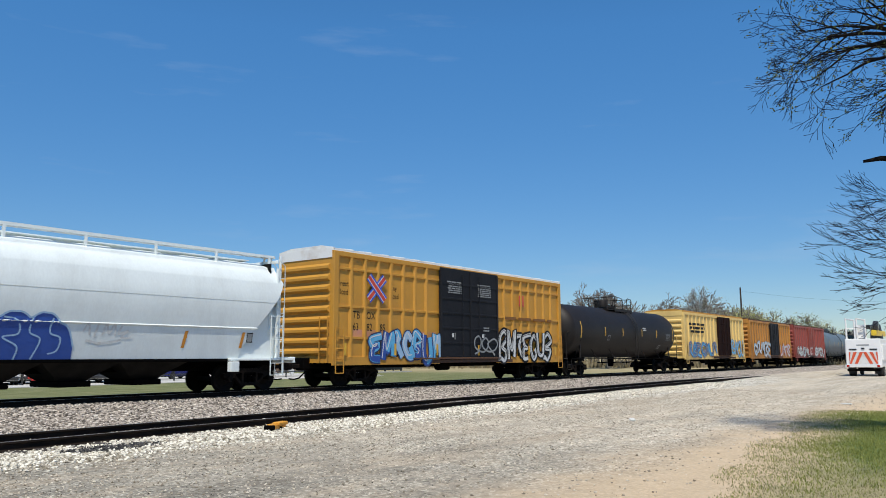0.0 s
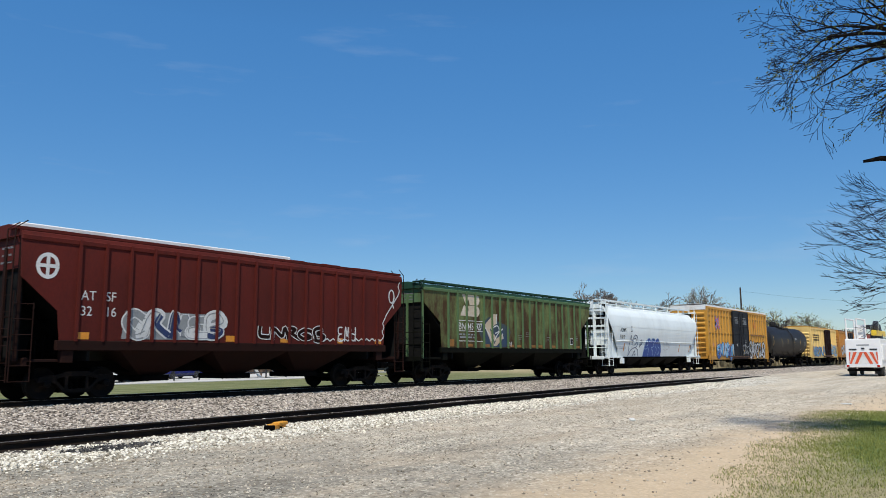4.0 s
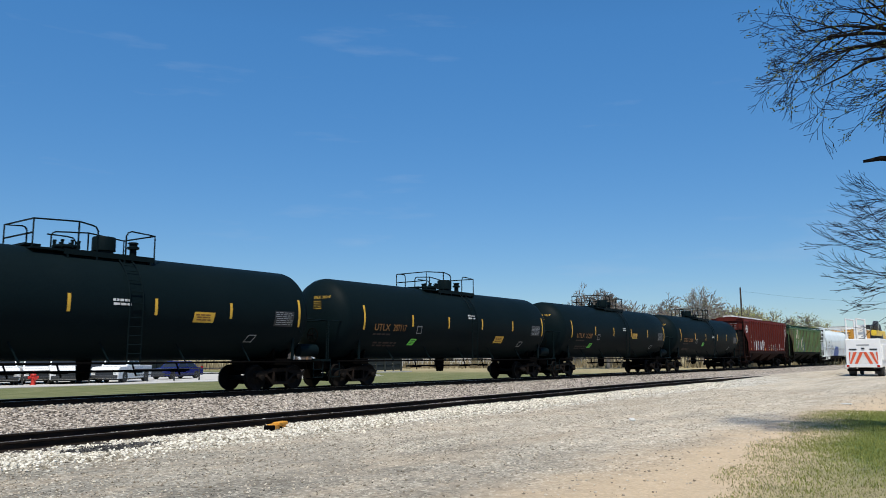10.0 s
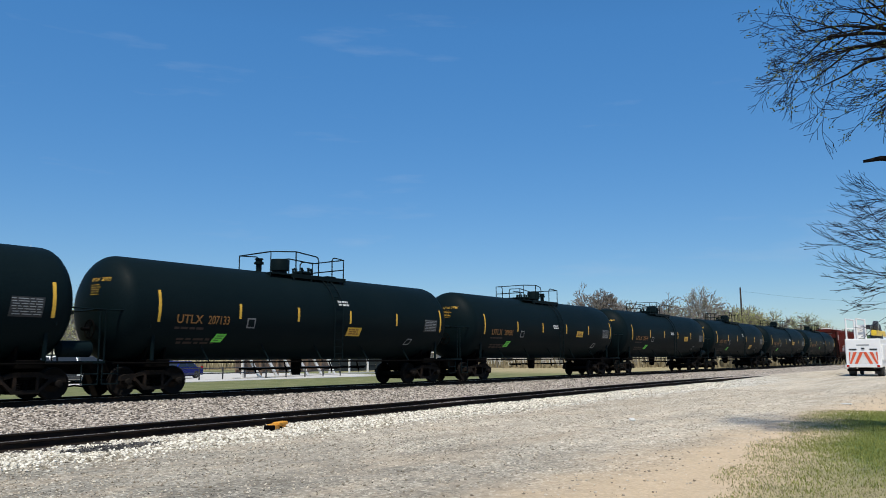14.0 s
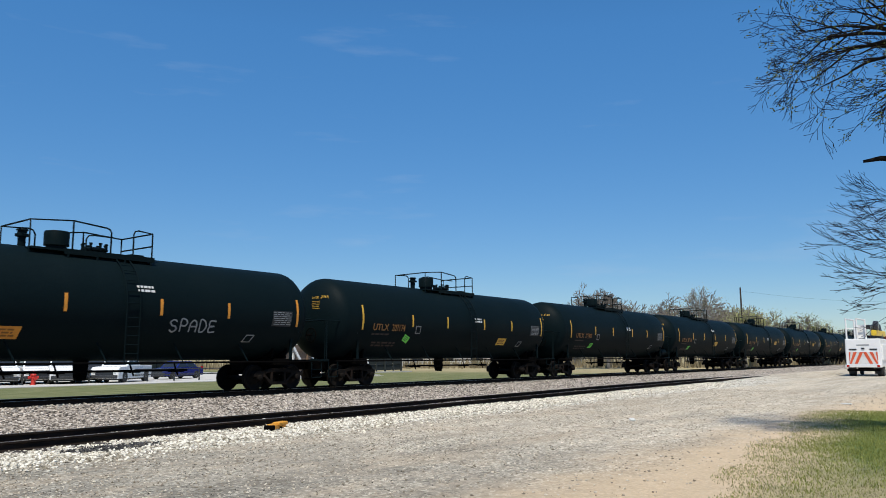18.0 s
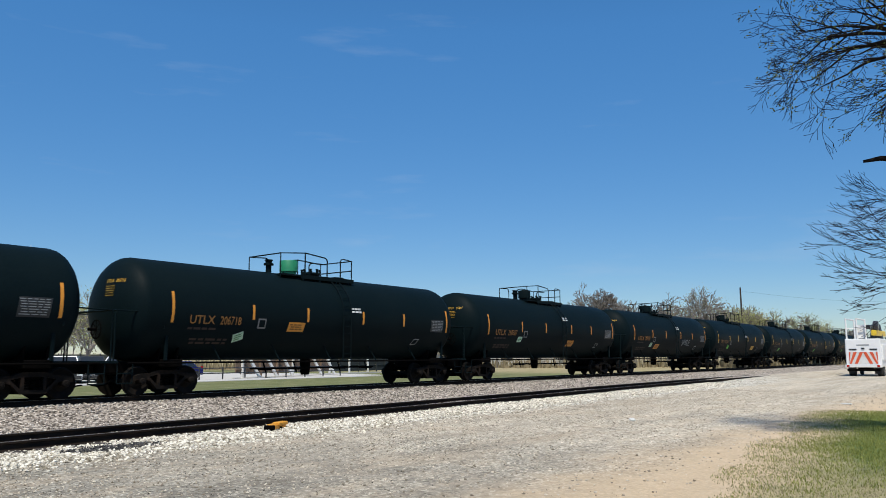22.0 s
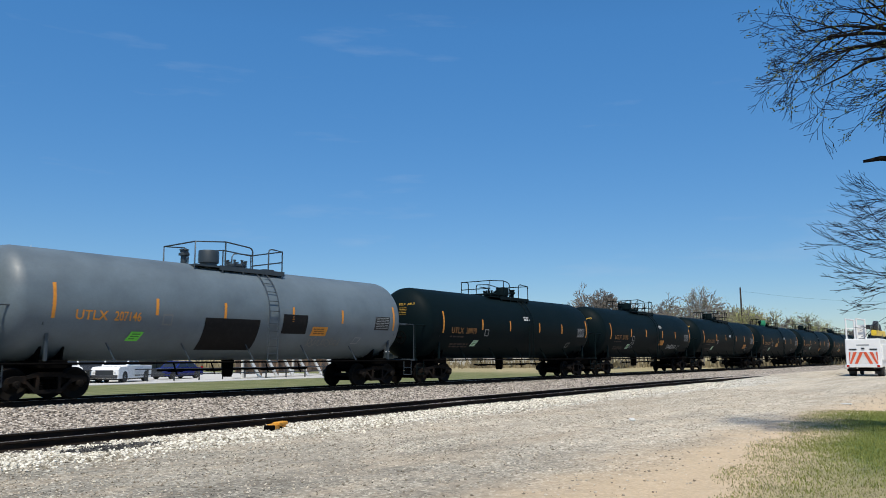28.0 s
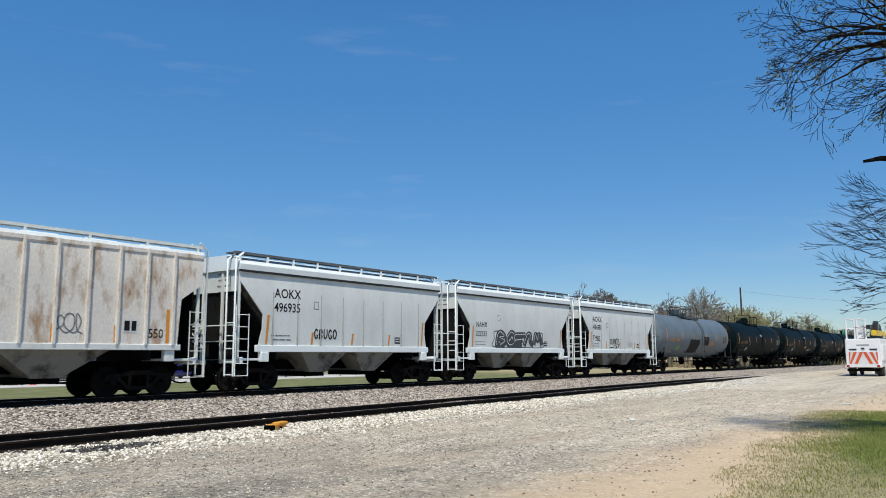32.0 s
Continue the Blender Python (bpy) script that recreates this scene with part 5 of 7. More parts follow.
flank = round_on(TANK_R, TANK_Z)
grey_car = tank_cars[14]
panel("black_patch", -2.2, 0.1, 1.45, 2.5, flank, black_mark, grey_car, 0, 0.006, "black repainted patch", rows=16)
panel("black_patch", 1.15, 2.35, 2.05, 2.75, flank, black_mark, grey_car, 0, 0.006, "black repainted patch", rows=16)
tag(5, 2.6, 4.4, 1.6, 1.95, 0.035, flank, grey_car, grey_mark, "grey sprayed scrawl")
sprayed("SPADE", 1.95, 3.8, 2.02, 2.4, 0.05, flank, tank_cars[8], grey_light, "white sprayed letters", 3)
tag(6, 2.9, 4.7, 1.72, 2.05, 0.05, flank, tank_cars[12], grey_light, "white sprayed scrawl")
sprayed("29", -3.95, -3.35, 1.75, 2.1, 0.04, flank, tank_cars[12], grey_light, "white sprayed scrawl")

# the front end of the train
tank_car(195.5, "", card=None, orange=None, half=8.95, dusty=True, label="dull black tank car with yellow stripes")
for p, lab in ((268.6, "grey tank car with a railed top platform"), (287.0, "dark tank car with a railed top platform")):
    tank_car(p, "", card=None, orange=None, grey=p < 280, label=lab)

b1 = boxcar(176.2, 9.29, 5.5, 0.86, box_yellow, box_roof, (-2.4, 2.45), door_dark, 0.82, "tall yellow boxcar with black doors and sprayed lettering", (4.72, 3.2, 1.95), box_roof)
side = flat_on(-1.55)
proud = flat_on(-1.645)
dface = flat_on(-1.69)
write("reporting_mark", "TB", -8.1, 2.74, 0.3, side, black_mark, b1, 0.82)
write("reporting_mark", "OX", -7.3, 2.74, 0.3, side, black_mark, b1, 0.82)
for x, s in ((-8.1, "63"), (-7.28, "82"), (-6.46, "85")):
    write("car_number", s, x, 2.26, 0.3, side, black_mark, b1, 0.8)
for x, z, s in ((-8.85, 4.02, "next"), (-8.85, 3.68, "load"), (-5.75, 4.02, "any"), (-5.75, 3.68, "road")):
    write("slogan", s, x, z, 0.22, side, black_mark, b1, 0.85)
for k, (xa, xb) in enumerate(((-7.3, -6.3), (-6.3, -7.3))):
    cross = ribbon("cross_mark", [(xa, 3.55), (xb, 4.5)], 0.38, flat_on(-1.66), violet_paint, b1, "blue and red crossed mark with white edges", 0.006 + 0.012 * k)
    ribbon("cross_edge", [(xa, 3.55), (xb, 4.5)], 0.23, flat_on(-1.66), white_mark, cross, "", 0.010 + 0.012 * k)
    ribbon("cross_core", [(xa, 3.55), (xb, 4.5)], 0.16, flat_on(-1.66), red_paint, cross, "", 0.014 + 0.012 * k)
bars("door_notice", -1.9, -0.75, 4.15, 4.75, 6, dface, grey_light, b1, 5, 0.02, "white door notices")
bars("door_notice", 0.6, 1.8, 4.1, 4.75, 7, dface, grey_light, b1, 6, 0.02)
bars("door_writing", 1.1, 1.6, 2.4, 2.65, 2, dface, grey_light, b1, 9, 0.02)
for x in (-1.55, 0.95):
    panel("door_label", x, x + 0.14, 2.1, 2.28, dface, white_mark, b1, 0, 0.03)
    panel("door_label", x + 0.2, x + 0.26, 2.0, 2.3, dface, grey_light, b1, 0, 0.03)
write("emblem", "II", 4.5, 3.85, 0.6, proud, red_paint, b1, 1.6)
tag(44, 0.2, 2.2, 1.1, 2.4, 0.09, flat_on(-1.73), b1, grey_light, "white sprayed scrawl")
bars("owner_name", 3.2, 8.1, 3.05, 3.3, 1, proud, brown_mark, b1, 12)
panel("pink_wash", -8.2, -2.6, 2.0, 2.3, side, pink_wash, b1, 0, 0.004)
graffiti(-7.1, -2.4, 0.98, 2.25, "fdacbed", 3, flat_on(-1.66), b1, navy_paint, (sky_paint, blue_paint, sky_paint, sky_pale), white_mark, "blue and white sprayed lettering", 0.44, 0.12)
graffiti(2.6, 7.9, 0.95, 2.6, "bdafceb", 12, flat_on(-1.66), b1, black_mark, white_mark, black_mark, "black and white sprayed lettering", 0.26, 0.22)
for x in (-8.75, -5.7, -2.75, 0.6, 5.4, 8.3):
    panel("reflector_stripe", x, x + 0.14, 1.25, 1.75, flat_on(-1.7), yellow_mark, b1, 0, 0.006)

b2 = boxcar(213.7, 7.95, 4.75, 0.9, box_pale, box_yellow, (0.3, 3.6), bay_red, 0.9, "pale yellow boxcar with brown doors and sprayed lettering", (), box_pale)
bars("owner_name", -6.9, -3.2, 3.0, 3.9, 3, flat_on(-1.645), black_mark, b2, 3)
graffiti(-7.3, -0.2, 1.1, 2.3, "abfcdea", 21, flat_on(-1.66), b2, blue_paint, (grey_light, sky_paint), black_mark, "blue and white sprayed lettering", 0.2, 0.12)
graffiti(3.9, 7.6, 1.1, 2.6, "bdce", 22, flat_on(-1.66), b2, grey_light, sky_paint, white_mark, "pale blue sprayed lettering", 0.2, 0.12)
b3 = boxcar(231.8, 7.95, 4.75, 0.9, box_orange, rust_brown, (-0.6, 2.6), door_dark, 0.9, "rusty orange boxcar with dark doors and sprayed lettering", (), box_orange)
graffiti(-7.0, -0.8, 1.1, 2.6, "cadbf", 31, flat_on(-1.66), b3, grey_light, white_mark, sky_paint, "white sprayed lettering", 0.2, 0.12)
graffiti(3.0, 7.4, 1.1, 2.5, "edab", 32, flat_on(-1.66), b3, red_paint, white_mark, grey_light, "white and red sprayed lettering", 0.2, 0.12)
b4 = boxcar(250.0, 8.1, 4.75, 0.9, box_red, rust_brown, (-1.2, 1.4), box_red, 0.9, "dull red boxcar with grey sprayed lettering", (), box_red)
graffiti(-7.4, 7.4, 1.1, 2.2, "abcdefabdce", 41, flat_on(-1.66), b4, grey_light, white_mark, black_mark, "grey sprayed lettering", 0.2, 0.12)

# the long white hopper with rounded flanks
wh_prof = [(1.12, 4.42), (1.33, 4.2), (1.5, 3.88), (1.59, 3.5), (1.62, 3.15), (1.585, 2.65), (1.52, 2.23), (1.55, 2.2), (1.5, 2.15), (1.42, 1.6), (1.34, 1.12)]
wh = hopper(155.95, 10.05, [(4.3, 8.35), (3.85, 8.5), (3.3, 8.2), (1.6, 6.8), (1.1, 6.6)], wh_prof,
            hopper_white, "white covered hopper with rounded sides and blue sprayed lettering", bays=4, bay_low=0.5, sill=(1.05, 1.15), posts=8, sill_mat=under_black, lift=0.46, overhang=0.12)
ws = on_sheet(wh_prof)
part("weld_seam", Geo().box(-8.1, 8.1, -1.624, -1.6, 3.13, 3.145), hopper_pale, wh)
for e in (-1, 1):
    # white gusset plates, end wall and cross bands
    part("gusset", Geo().slab([(e * 8.42, 1.15), (e * 8.42, 3.6), (e * 8.15, 3.6), (e * 6.45, 1.15)], -1.325, -1.29), hopper_white, wh)
    part("end_wall", Geo().box(e * 8.0 - 0.04, e * 8.0 + 0.04, -1.36, 0.9, 1.9, 2.95, 0.03), hopper_white, wh)
    for z in (3.1, 3.62, 4.12, 4.62):
        part("end_band", Geo().box(e * 8.3 - 0.03, e * 8.3 + 0.03, -1.4, 1.4, z, z + 0.12, 0.01), hopper_white, wh)
    for y in (-1.42, -0.5, 1.42):
        part("end_post", Geo().box(e * 8.4 - 0.035, e * 8.4 + 0.035, y - 0.035, y + 0.035, 1.1, 4.9, 0.01), hopper_white, wh)
    # dark sheet that paints the shade behind the end bands
    part("end_sheet", Geo().box(e * 8.05 - 0.02, e * 8.05 + 0.02, -1.3, 1.3, 2.95, 4.6), slope_shade, wh)
write("reporting_mark", "ADMX", -6.65, 2.82, 0.26, ws, black_mark, wh, 0.85, bold=0.014)
write("car_number", "51010", -6.65, 2.36, 0.26, ws, black_mark, wh, 0.85, bold=0.014)
bars("weight_stencil", -7.0, -5.6, 1.62, 1.85, 2, ws, grey_light, wh, 3, thick=0.15)


def blue_field():
    """Four round-topped letters run together, filled with blue and lined in pale blue."""
    def top(x):
        u = (x + 2.6) / 3.35
        return 1.5 + 0.95 * max(0.0, 1 - (2 * abs(u - 0.5)) ** 7) - 0.16 * abs(math.sin(u * 4 * math.pi)) ** 6 - 0.3 * max(0.0, 0.1 - u) / 0.1
    n, rows = 48, 10
    vs = [(-2.6 + 3.35 * i / n, 1.14 + (top(-2.6 + 3.35 * i / n) - 1.14) * j / rows) for i in range(n + 1) for j in range(rows + 1)]
    fs = [(i * (rows + 1) + j, (i + 1) * (rows + 1) + j, (i + 1) * (rows + 1) + j + 1, i * (rows + 1) + j + 1) for i in range(n) for j in range(rows)]
    field = decal("graffiti", vs, fs, ws, blue_paint, wh, "solid blue sprayed bubble letters", 0.008)
    ribbon("graffiti_outline", [(-2.6 + 3.35 * i / 24, top(-2.6 + 3.35 * i / 24)) for i in range(25)], 0.05, ws, sky_pale, field, "pale blue outline", 0.016, 3)
    for pts in ([(-2.55, 1.75), (-2.2, 1.68), (-1.75, 1.75), (-1.6, 1.5)], [(-1.7, 1.15), (-1.62, 1.6), (-1.85, 2.0), (-1.55, 2.3)], [(-1.25, 2.3), (-0.85, 2.2), (-0.8, 1.85), (-1.2, 1.75), (-0.8, 1.5), (-0.85, 1.15)],
                [(-0.45, 2.35), (-0.5, 1.9), (-0.2, 1.7), (-0.4, 1.15)], [(0.1, 2.3), (0.05, 1.9), (0.35, 1.75), (0.3, 1.4), (0.05, 1.3)]):
        ribbon("graffiti_outline", pts, 0.045, ws, sky_pale, field, "", 0.018)
    ribbon("graffiti_ring", [(-2.05 + 0.22 * math.cos(a), 2.1 + 0.2 * math.sin(a)) for a in [k * math.pi / 5 for k in range(11)]], 0.05, ws, sky_pale, field, "", 0.018)


blue_field()
for pts in ([(-5.1, 1.2), (-5.05, 1.9), (-4.85, 2.6), (-4.7, 2.2), (-4.2, 2.62), (-3.75, 2.45), (-3.65, 2.0), (-3.9, 1.75), (-3.55, 1.6), (-3.45, 1.2)], [(-5.1, 1.2), (-4.7, 1.6), (-4.2, 1.75), (-3.85, 1.75)],
            [(-4.55, 1.75), (-4.5, 2.2), (-4.1, 2.4), (-3.85, 2.1), (-4.3, 1.9)], [(-4.35, 1.2), (-4.1, 1.55), (-3.85, 1.25), (-4.2, 1.35)], [(-3.3, 1.75), (-3.15, 2.3), (-2.85, 2.1), (-3.2, 1.9), (-2.75, 2.3)]):
    ribbon("scrawl", pts, 0.055, ws, navy_paint, wh, "dark blue sprayed outline", 0.01)
for pts in ([(1.0, 1.95), (1.15, 2.2), (1.2, 1.85)], [(1.35, 1.8), (1.45, 2.2)], [(1.6, 1.85), (1.7, 2.2), (1.8, 1.9), (1.95, 2.2), (2.0, 1.85)], [(2.2, 2.15), (2.1, 1.9), (2.4, 2.0), (2.2, 1.8), (2.5, 1.8)], [(1.1, 1.7), (1.6, 1.62), (2.2, 1.72)]):
    ribbon("scrawl", pts, 0.06, ws, white_mark, wh, "white sprayed scrawl", 0.01)
for x in (-6.0, 4.3, 6.6):
    panel("reflector_stripe", x, x + 0.12, 1.5, 2.05, ws, orange_mark, wh, 0.1, 0.012)
for x, z in ((-4.95, 2.85), (6.9, 1.7)):
    panel("notice_frame", x, x + 0.26, z, z + 0.34, ws, black_mark, wh, 0, 0.008)
    panel("notice_field", x + 0.03, x + 0.23, z + 0.03, z + 0.31, ws, hopper_white if z > 2 else grey_light, wh, 0, 0.014)

# the rusty green hopper
tan_white = paint("tan_white", (0.62, 0.55, 0.44), (0.42, 0.33, 0.22), 0.6, 1.5, (0.4, 0.7))
wash_blue = paint("wash_blue", (0.022, 0.045, 0.095), (0.04, 0.055, 0.05), 0.7, 1.2, (0.4, 0.65))
step = 0.745
gh = hopper(136.5, 9.35, [(4.4, 8.3), (3.62, 8.25), (2.75, 7.05), (1.6, 6.95)], [(1.58, 4.4), (1.6, 4.2), (1.6, 1.62)], hopper_green,
            "rusty green ribbed covered hopper with white lettering", [-6.5 + step * k for k in range(19)], rib_green, 3, 0.62, (1.38, 1.62), roof_green, roof_green, frame_mat=bay_green, sill_mat=bay_green, edge=rib_green, lift=0.2, ridge=0.2, post_mat=rib_green, plate_low=3.65)
gs = gp = flat_on(-1.6)
for zc in (3.95, 3.4):
    d = [(-5.5 if zc < 3.6 else -5.05, zc - 0.25)] + [(-4.15 + 0.3 * math.sin(a), zc - 0.27 * math.cos(a)) for a in [k * math.pi / 10 for k in range(11)]] + [(-5.2 if zc < 3.6 else -5.35, zc + 0.25)]
    decal("emblem", d, [tuple(range(len(d)))], gp, tan_white, gh, "weathered white rounded emblem stroke", 0.006)
for q in ([(-5.1, 3.66), (-4.8, 3.95), (-4.7, 3.66)], [(-5.15, 3.68), (-4.85, 3.68), (-4.8, 3.38)]):
    decal("emblem_notch", q, [(0, 1, 2)], gp, hopper_green, gh, "green notch in the emblem", 0.012)
write("reporting_mark", "BN", -5.66, 2.48, 0.34, gs, white_mark, gh, 0.95)
write("car_number", "445", -4.92, 2.48, 0.34, gs, white_mark, gh, 0.72, bold=0.012)
write("car_number", "927", -4.18, 2.48, 0.34, gs, white_mark, gh, 0.72, bold=0.012)
for z in (2.9, 2.4, 1.92):
    panel("white_line", -5.66, -3.6, z, z + 0.035, gp, white_mark, gh, 0, 0.006, rows=1)
bars("weight_stencil", -5.6, -4.1, 2.05, 2.32, 2, gs, grey_light, gh, 4)
ring = [(-2.45 + 1.35 * math.cos(a) * (1 + 0.12 * math.sin(5 * a)), max(1.66, 2.2 + 0.95 * math.sin(a) * (1 + 0.2 * math.sin(3 * a + 1)))) for a in [k * math.pi / 16 for k in range(32)]]
decal("blue_wash", ring, [tuple(range(32))], gs, wash_blue, gh, "faded blue sprayed ground", 0.004)
for q in ([(-3.45, 2.75), (-2.55, 3.35), (-2.3, 3.3), (-2.35, 2.85), (-2.95, 2.55), (-2.5, 1.75), (-2.75, 1.7)],
          [(-2.62, 1.72), (-2.35, 1.72), (-1.75, 2.1), (-1.8, 2.34), (-2.3, 2.1)],
          [(-2.9, 2.5), (-2.6, 2.35), (-2.3, 2.05), (-2.55, 1.95)]):
    decal("graffiti", q, [tuple(range(len(q)))], gp, tan_paint, gh, "tan sprayed arrow shape", 0.008)
scribble("graffiti", [[(-3.5, 2.75), (-2.95, 2.2), (-2.65, 1.7)], [(-2.85, 2.55), (-2.3, 2.75), (-2.1, 2.5), (-2.5, 2.35)], [(-2.55, 2.0), (-2.2, 2.35), (-1.75, 2.6)], [(-2.35, 2.85), (-2.3, 3.35)], [(-1.8, 2.36), (-1.72, 2.1)]], 0.06, gp, white_mark, gh, "white sprayed outline", 0.014)
write("sprayed_number", "#4", -1.3, 1.68, 0.28, gs, white_mark, gh)
for k, x in enumerate((-6.42, -4.9, -3.4, -1.1, -0.35, 1.15, 1.9, 3.4, 6.4)):
    panel("reflector_stripe", x, x + 0.42, 1.67, 1.8 if k else 2.0, gs, stencil_mark, gh, 0, 0.006)
panel("notice_frame", 5.62, 5.98, 1.86, 2.24, gs, white_mark, gh, 0, 0.006)
panel("notice_field", 5.66, 5.94, 1.9, 2.2, gs, black_mark, gh, 0, 0.010)
for x, z in ((-0.2, 2.35), (0.55, 2.5), (2.8, 2.3), (6.2, 2.4)):
    bars("small_stencil", x, x + 0.45, z - 0.3, z, 3, gs, grey_light, gh, int(x * 7 + 9), thick=0.1)

# the brown-red hopper
rh = hopper(118.6, 8.65, [(4.45, 8.05), (3.4, 8.0), (2.5, 6.95), (1.65, 6.85)], [(1.56, 4.62), (1.6, 4.4), (1.6, 1.66)], hopper_red,
            "brown-red ribbed covered hopper with white sprayed patches", [-6.4 + 0.8 * k for k in range(17)], hopper_red, 3, 0.62, (1.4, 1.68), hopper_red, hopper_red, hopper_red, frame_mat=bay_red, sill_mat=bay_red, lift=0.12, ridge=0.3, cover=(-7.6, 2.6), post_mat=bay_red)
rs = rp = flat_on(-1.6)
scribble("white_ring", [[(7.35 + 0.17 * math.cos(a), 3.75 + 0.27 * math.sin(a)) for a in [k * math.pi / 4 for k in range(9)]], [(7.38, 3.5), (7.5, 3.25)]], 0.06, rs, white_mark, rh, "white ring emblem")
scribble("white_ring", [[(-7.3 + 0.28 * math.cos(a), 3.75 + 0.32 * math.sin(a)) for a in [k * math.pi / 4 for k in range(9)]], [(-7.6, 3.75), (-7.0, 3.75)], [(-7.3, 3.42), (-7.3, 4.05)]], 0.1, rs, white_mark, rh, "white cross in a ring")
for x, s in ((-6.3, "AT"), (-5.55, "SF")):
    write("reporting_mark", s, x, 2.85, 0.28, rs, white_mark, rh, 0.9)
for x, s in ((-6.3, "32"), (-5.55, "16")):
    write("car_number", s, x, 2.4, 0.28, rs, white_mark, rh, 0.9)
wavy, line = [], [(7.85, 4.4), (7.8, 3.85), (6.85, 2.75), (6.78, 1.9), (2.9, 1.84)]
for (xa, za), (xb, zb) in zip(line, line[1:]):
    n = max(3, round(math.hypot(xb - xa, zb - za) / 0.16))
    wavy += [(xa + (xb - xa) * k / n + 0.05 * (-1) ** k * (xa - xb < 0.5), za + (zb - za) * k / n + 0.05 * (-1) ** k * (za - zb < 0.5)) for k in range(n)]
ribbon("white_outline", wavy, 0.045, rs, white_mark, rh, "uneven white painted line", 0.01, 2)
panel("white_patch", -5.0, -1.5, 1.75, 2.6, rs, grey_light, rh, 0.1, 0.005, "pale sprayed patch")
graffiti(-4.9, -1.3, 1.75, 2.6, "cadfb", 51, rp, rh, white_mark, (grey_light, white_mark, navy_paint), grey_light, "dark lettering on a white sprayed patch")
graffiti(0.2, 3.4, 1.78, 2.3, "edacb", 52, rp, rh, white_mark, bay_red, bay_red, "white outlined sprayed lettering", 0.2, 0.07)
sprayed("fdH", 4.1, 5.2, 1.82, 2.4, 0.055, rp, rh, white_mark, "white sprayed scrawl", 4)
for x in (-6.4, -1.2, 1.2, 4.0, 6.3):
    panel("reflector_stripe", x, x + 0.4, 1.72, 1.92, rs, orange_mark, rh, 0, 0.008)

slate_paint = paint("slate_paint", (0.035, 0.042, 0.05), (0.06, 0.07, 0.08), 0.6, 4.0, (0.4, 0.8))
# three pale two-bay hoppers and the rust-streaked one behind them
for place, mark, number, seed in ((-193.8, "AOKX", "496935", 1), (-180.9, "", "", 2), (-168.0, "AOKX", "496981", 3)):
    ph_prof = [(1.48, 4.5), (1.5, 4.2), (1.55, 3.6), (1.55, 2.9), (1.5, 1.62)]
    ph = hopper(place, 6.45, [(4.5, 5.75), (3.85, 5.7), (2.7, 4.65), (2.2, 4.65), (1.6, 4.8)], ph_prof, hopper_pale,
                "pale grey two-bay covered hopper with dark end openings", (), None, 2, 0.62, (1.38, 1.62), hopper_white, frame_mat=hopper_white, centres=4.6, posts=10, lift=0.34, edge=hopper_pale, hatch_mat=hopper_pale, board_mat=grating_grey, flange=0.1, ridge=0.3, post_mat=hopper_pale, seams=[-4.2 + 1.2 * k for k in range(8)] if mark else (), short_ladder=True, chute=1.05, plate_low=3.5)
    ps = on_sheet(ph_prof)
    if mark:
        write("reporting_mark", mark, -4.15, 3.35, 0.33, ps, black_mark, ph, 0.95, bold=0.012)
        write("car_number", number, -4.15, 2.84, 0.33, ps, black_mark, ph, 0.9, bold=0.012)
        bars("weight_stencil", -4.25, -3.3, 1.75, 2.05, 2, ps, grey_mark, ph, 4, thick=0.14)
        if seed == 3:
            sprayed("THRE1", -4.2, -2.85, 2.22, 2.45, 0.045, ps, ph, black_mark, "black sprayed scrawl", 2)
            ribbon("scrawl", [(-3.9, 2.14), (-3.4, 2.17), (-3.0, 2.13)], 0.03, ps, black_mark, ph, "black sprayed scrawl")
            sprayed("OUNCE", -1.7, -0.25, 1.95, 2.3, 0.06, ps, ph, black_mark, "black sprayed scrawl", 5)
            ribbon("scrawl", [(-1.7, 1.74), (-1.2, 1.76), (-0.95, 1.92), (-0.7, 1.78), (-0.9, 1.7), (-0.3, 1.86), (-0.1, 2.3)], 0.05, ps, black_mark, ph, "black sprayed scrawl")
            bars("small_stencil", 1.1, 1.75, 1.8, 2.15, 5, ps, grey_light, ph, 14, thick=0.12)
        else:
            sprayed("cbecO", -2.15, -0.9, 1.9, 2.25, 0.06, ps, ph, black_mark, "black sprayed scrawl", 7)
    else:
        write("reporting_mark", "NAHX", -4.16, 2.66, 0.25, ps, black_mark, ph, 0.95, bold=0.012)
        write("car_number", "322535", -4.18, 2.2, 0.25, ps, black_mark, ph, 0.95, bold=0.012)
        bars("weight_stencil", -4.2, -3.3, 1.72, 2.0, 2, ps, grey_light, ph, 4, thick=0.12)
        graffiti(-2.3, 2.25, 1.66, 2.5, "bcfad", 61, ps, ph, slate_paint, slate_paint, hopper_pale, "black outlined sprayed lettering", 0.26, 0.1)
        ribbon("thin_frame", [(-1.9, 2.46), (-2.5, 2.46), (-2.52, 2.1), (-2.52, 1.68), (0.2, 1.66), (2.4, 1.68), (2.4, 2.1), (2.38, 2.44), (1.9, 2.46)], 0.05, ps, slate_paint, ph, "thin grey sprayed frame", 0.007)
    panel("notice_frame", -2.2, -1.95, 3.0, 3.3, ps, grey_mark, ph, 0, 0.006)
    panel("notice_field", -2.17, -1.98, 3.03, 3.27, ps, hopper_pale, ph, 0, 0.01)
    panel("notice_field", 2.6, 2.95, 1.75, 2.02, ps, black_mark, ph, 0, 0.006)
    bars("notice_writing", 2.64, 2.92, 1.79, 1.99, 2, ps, white_mark, ph, 8, 0.012)
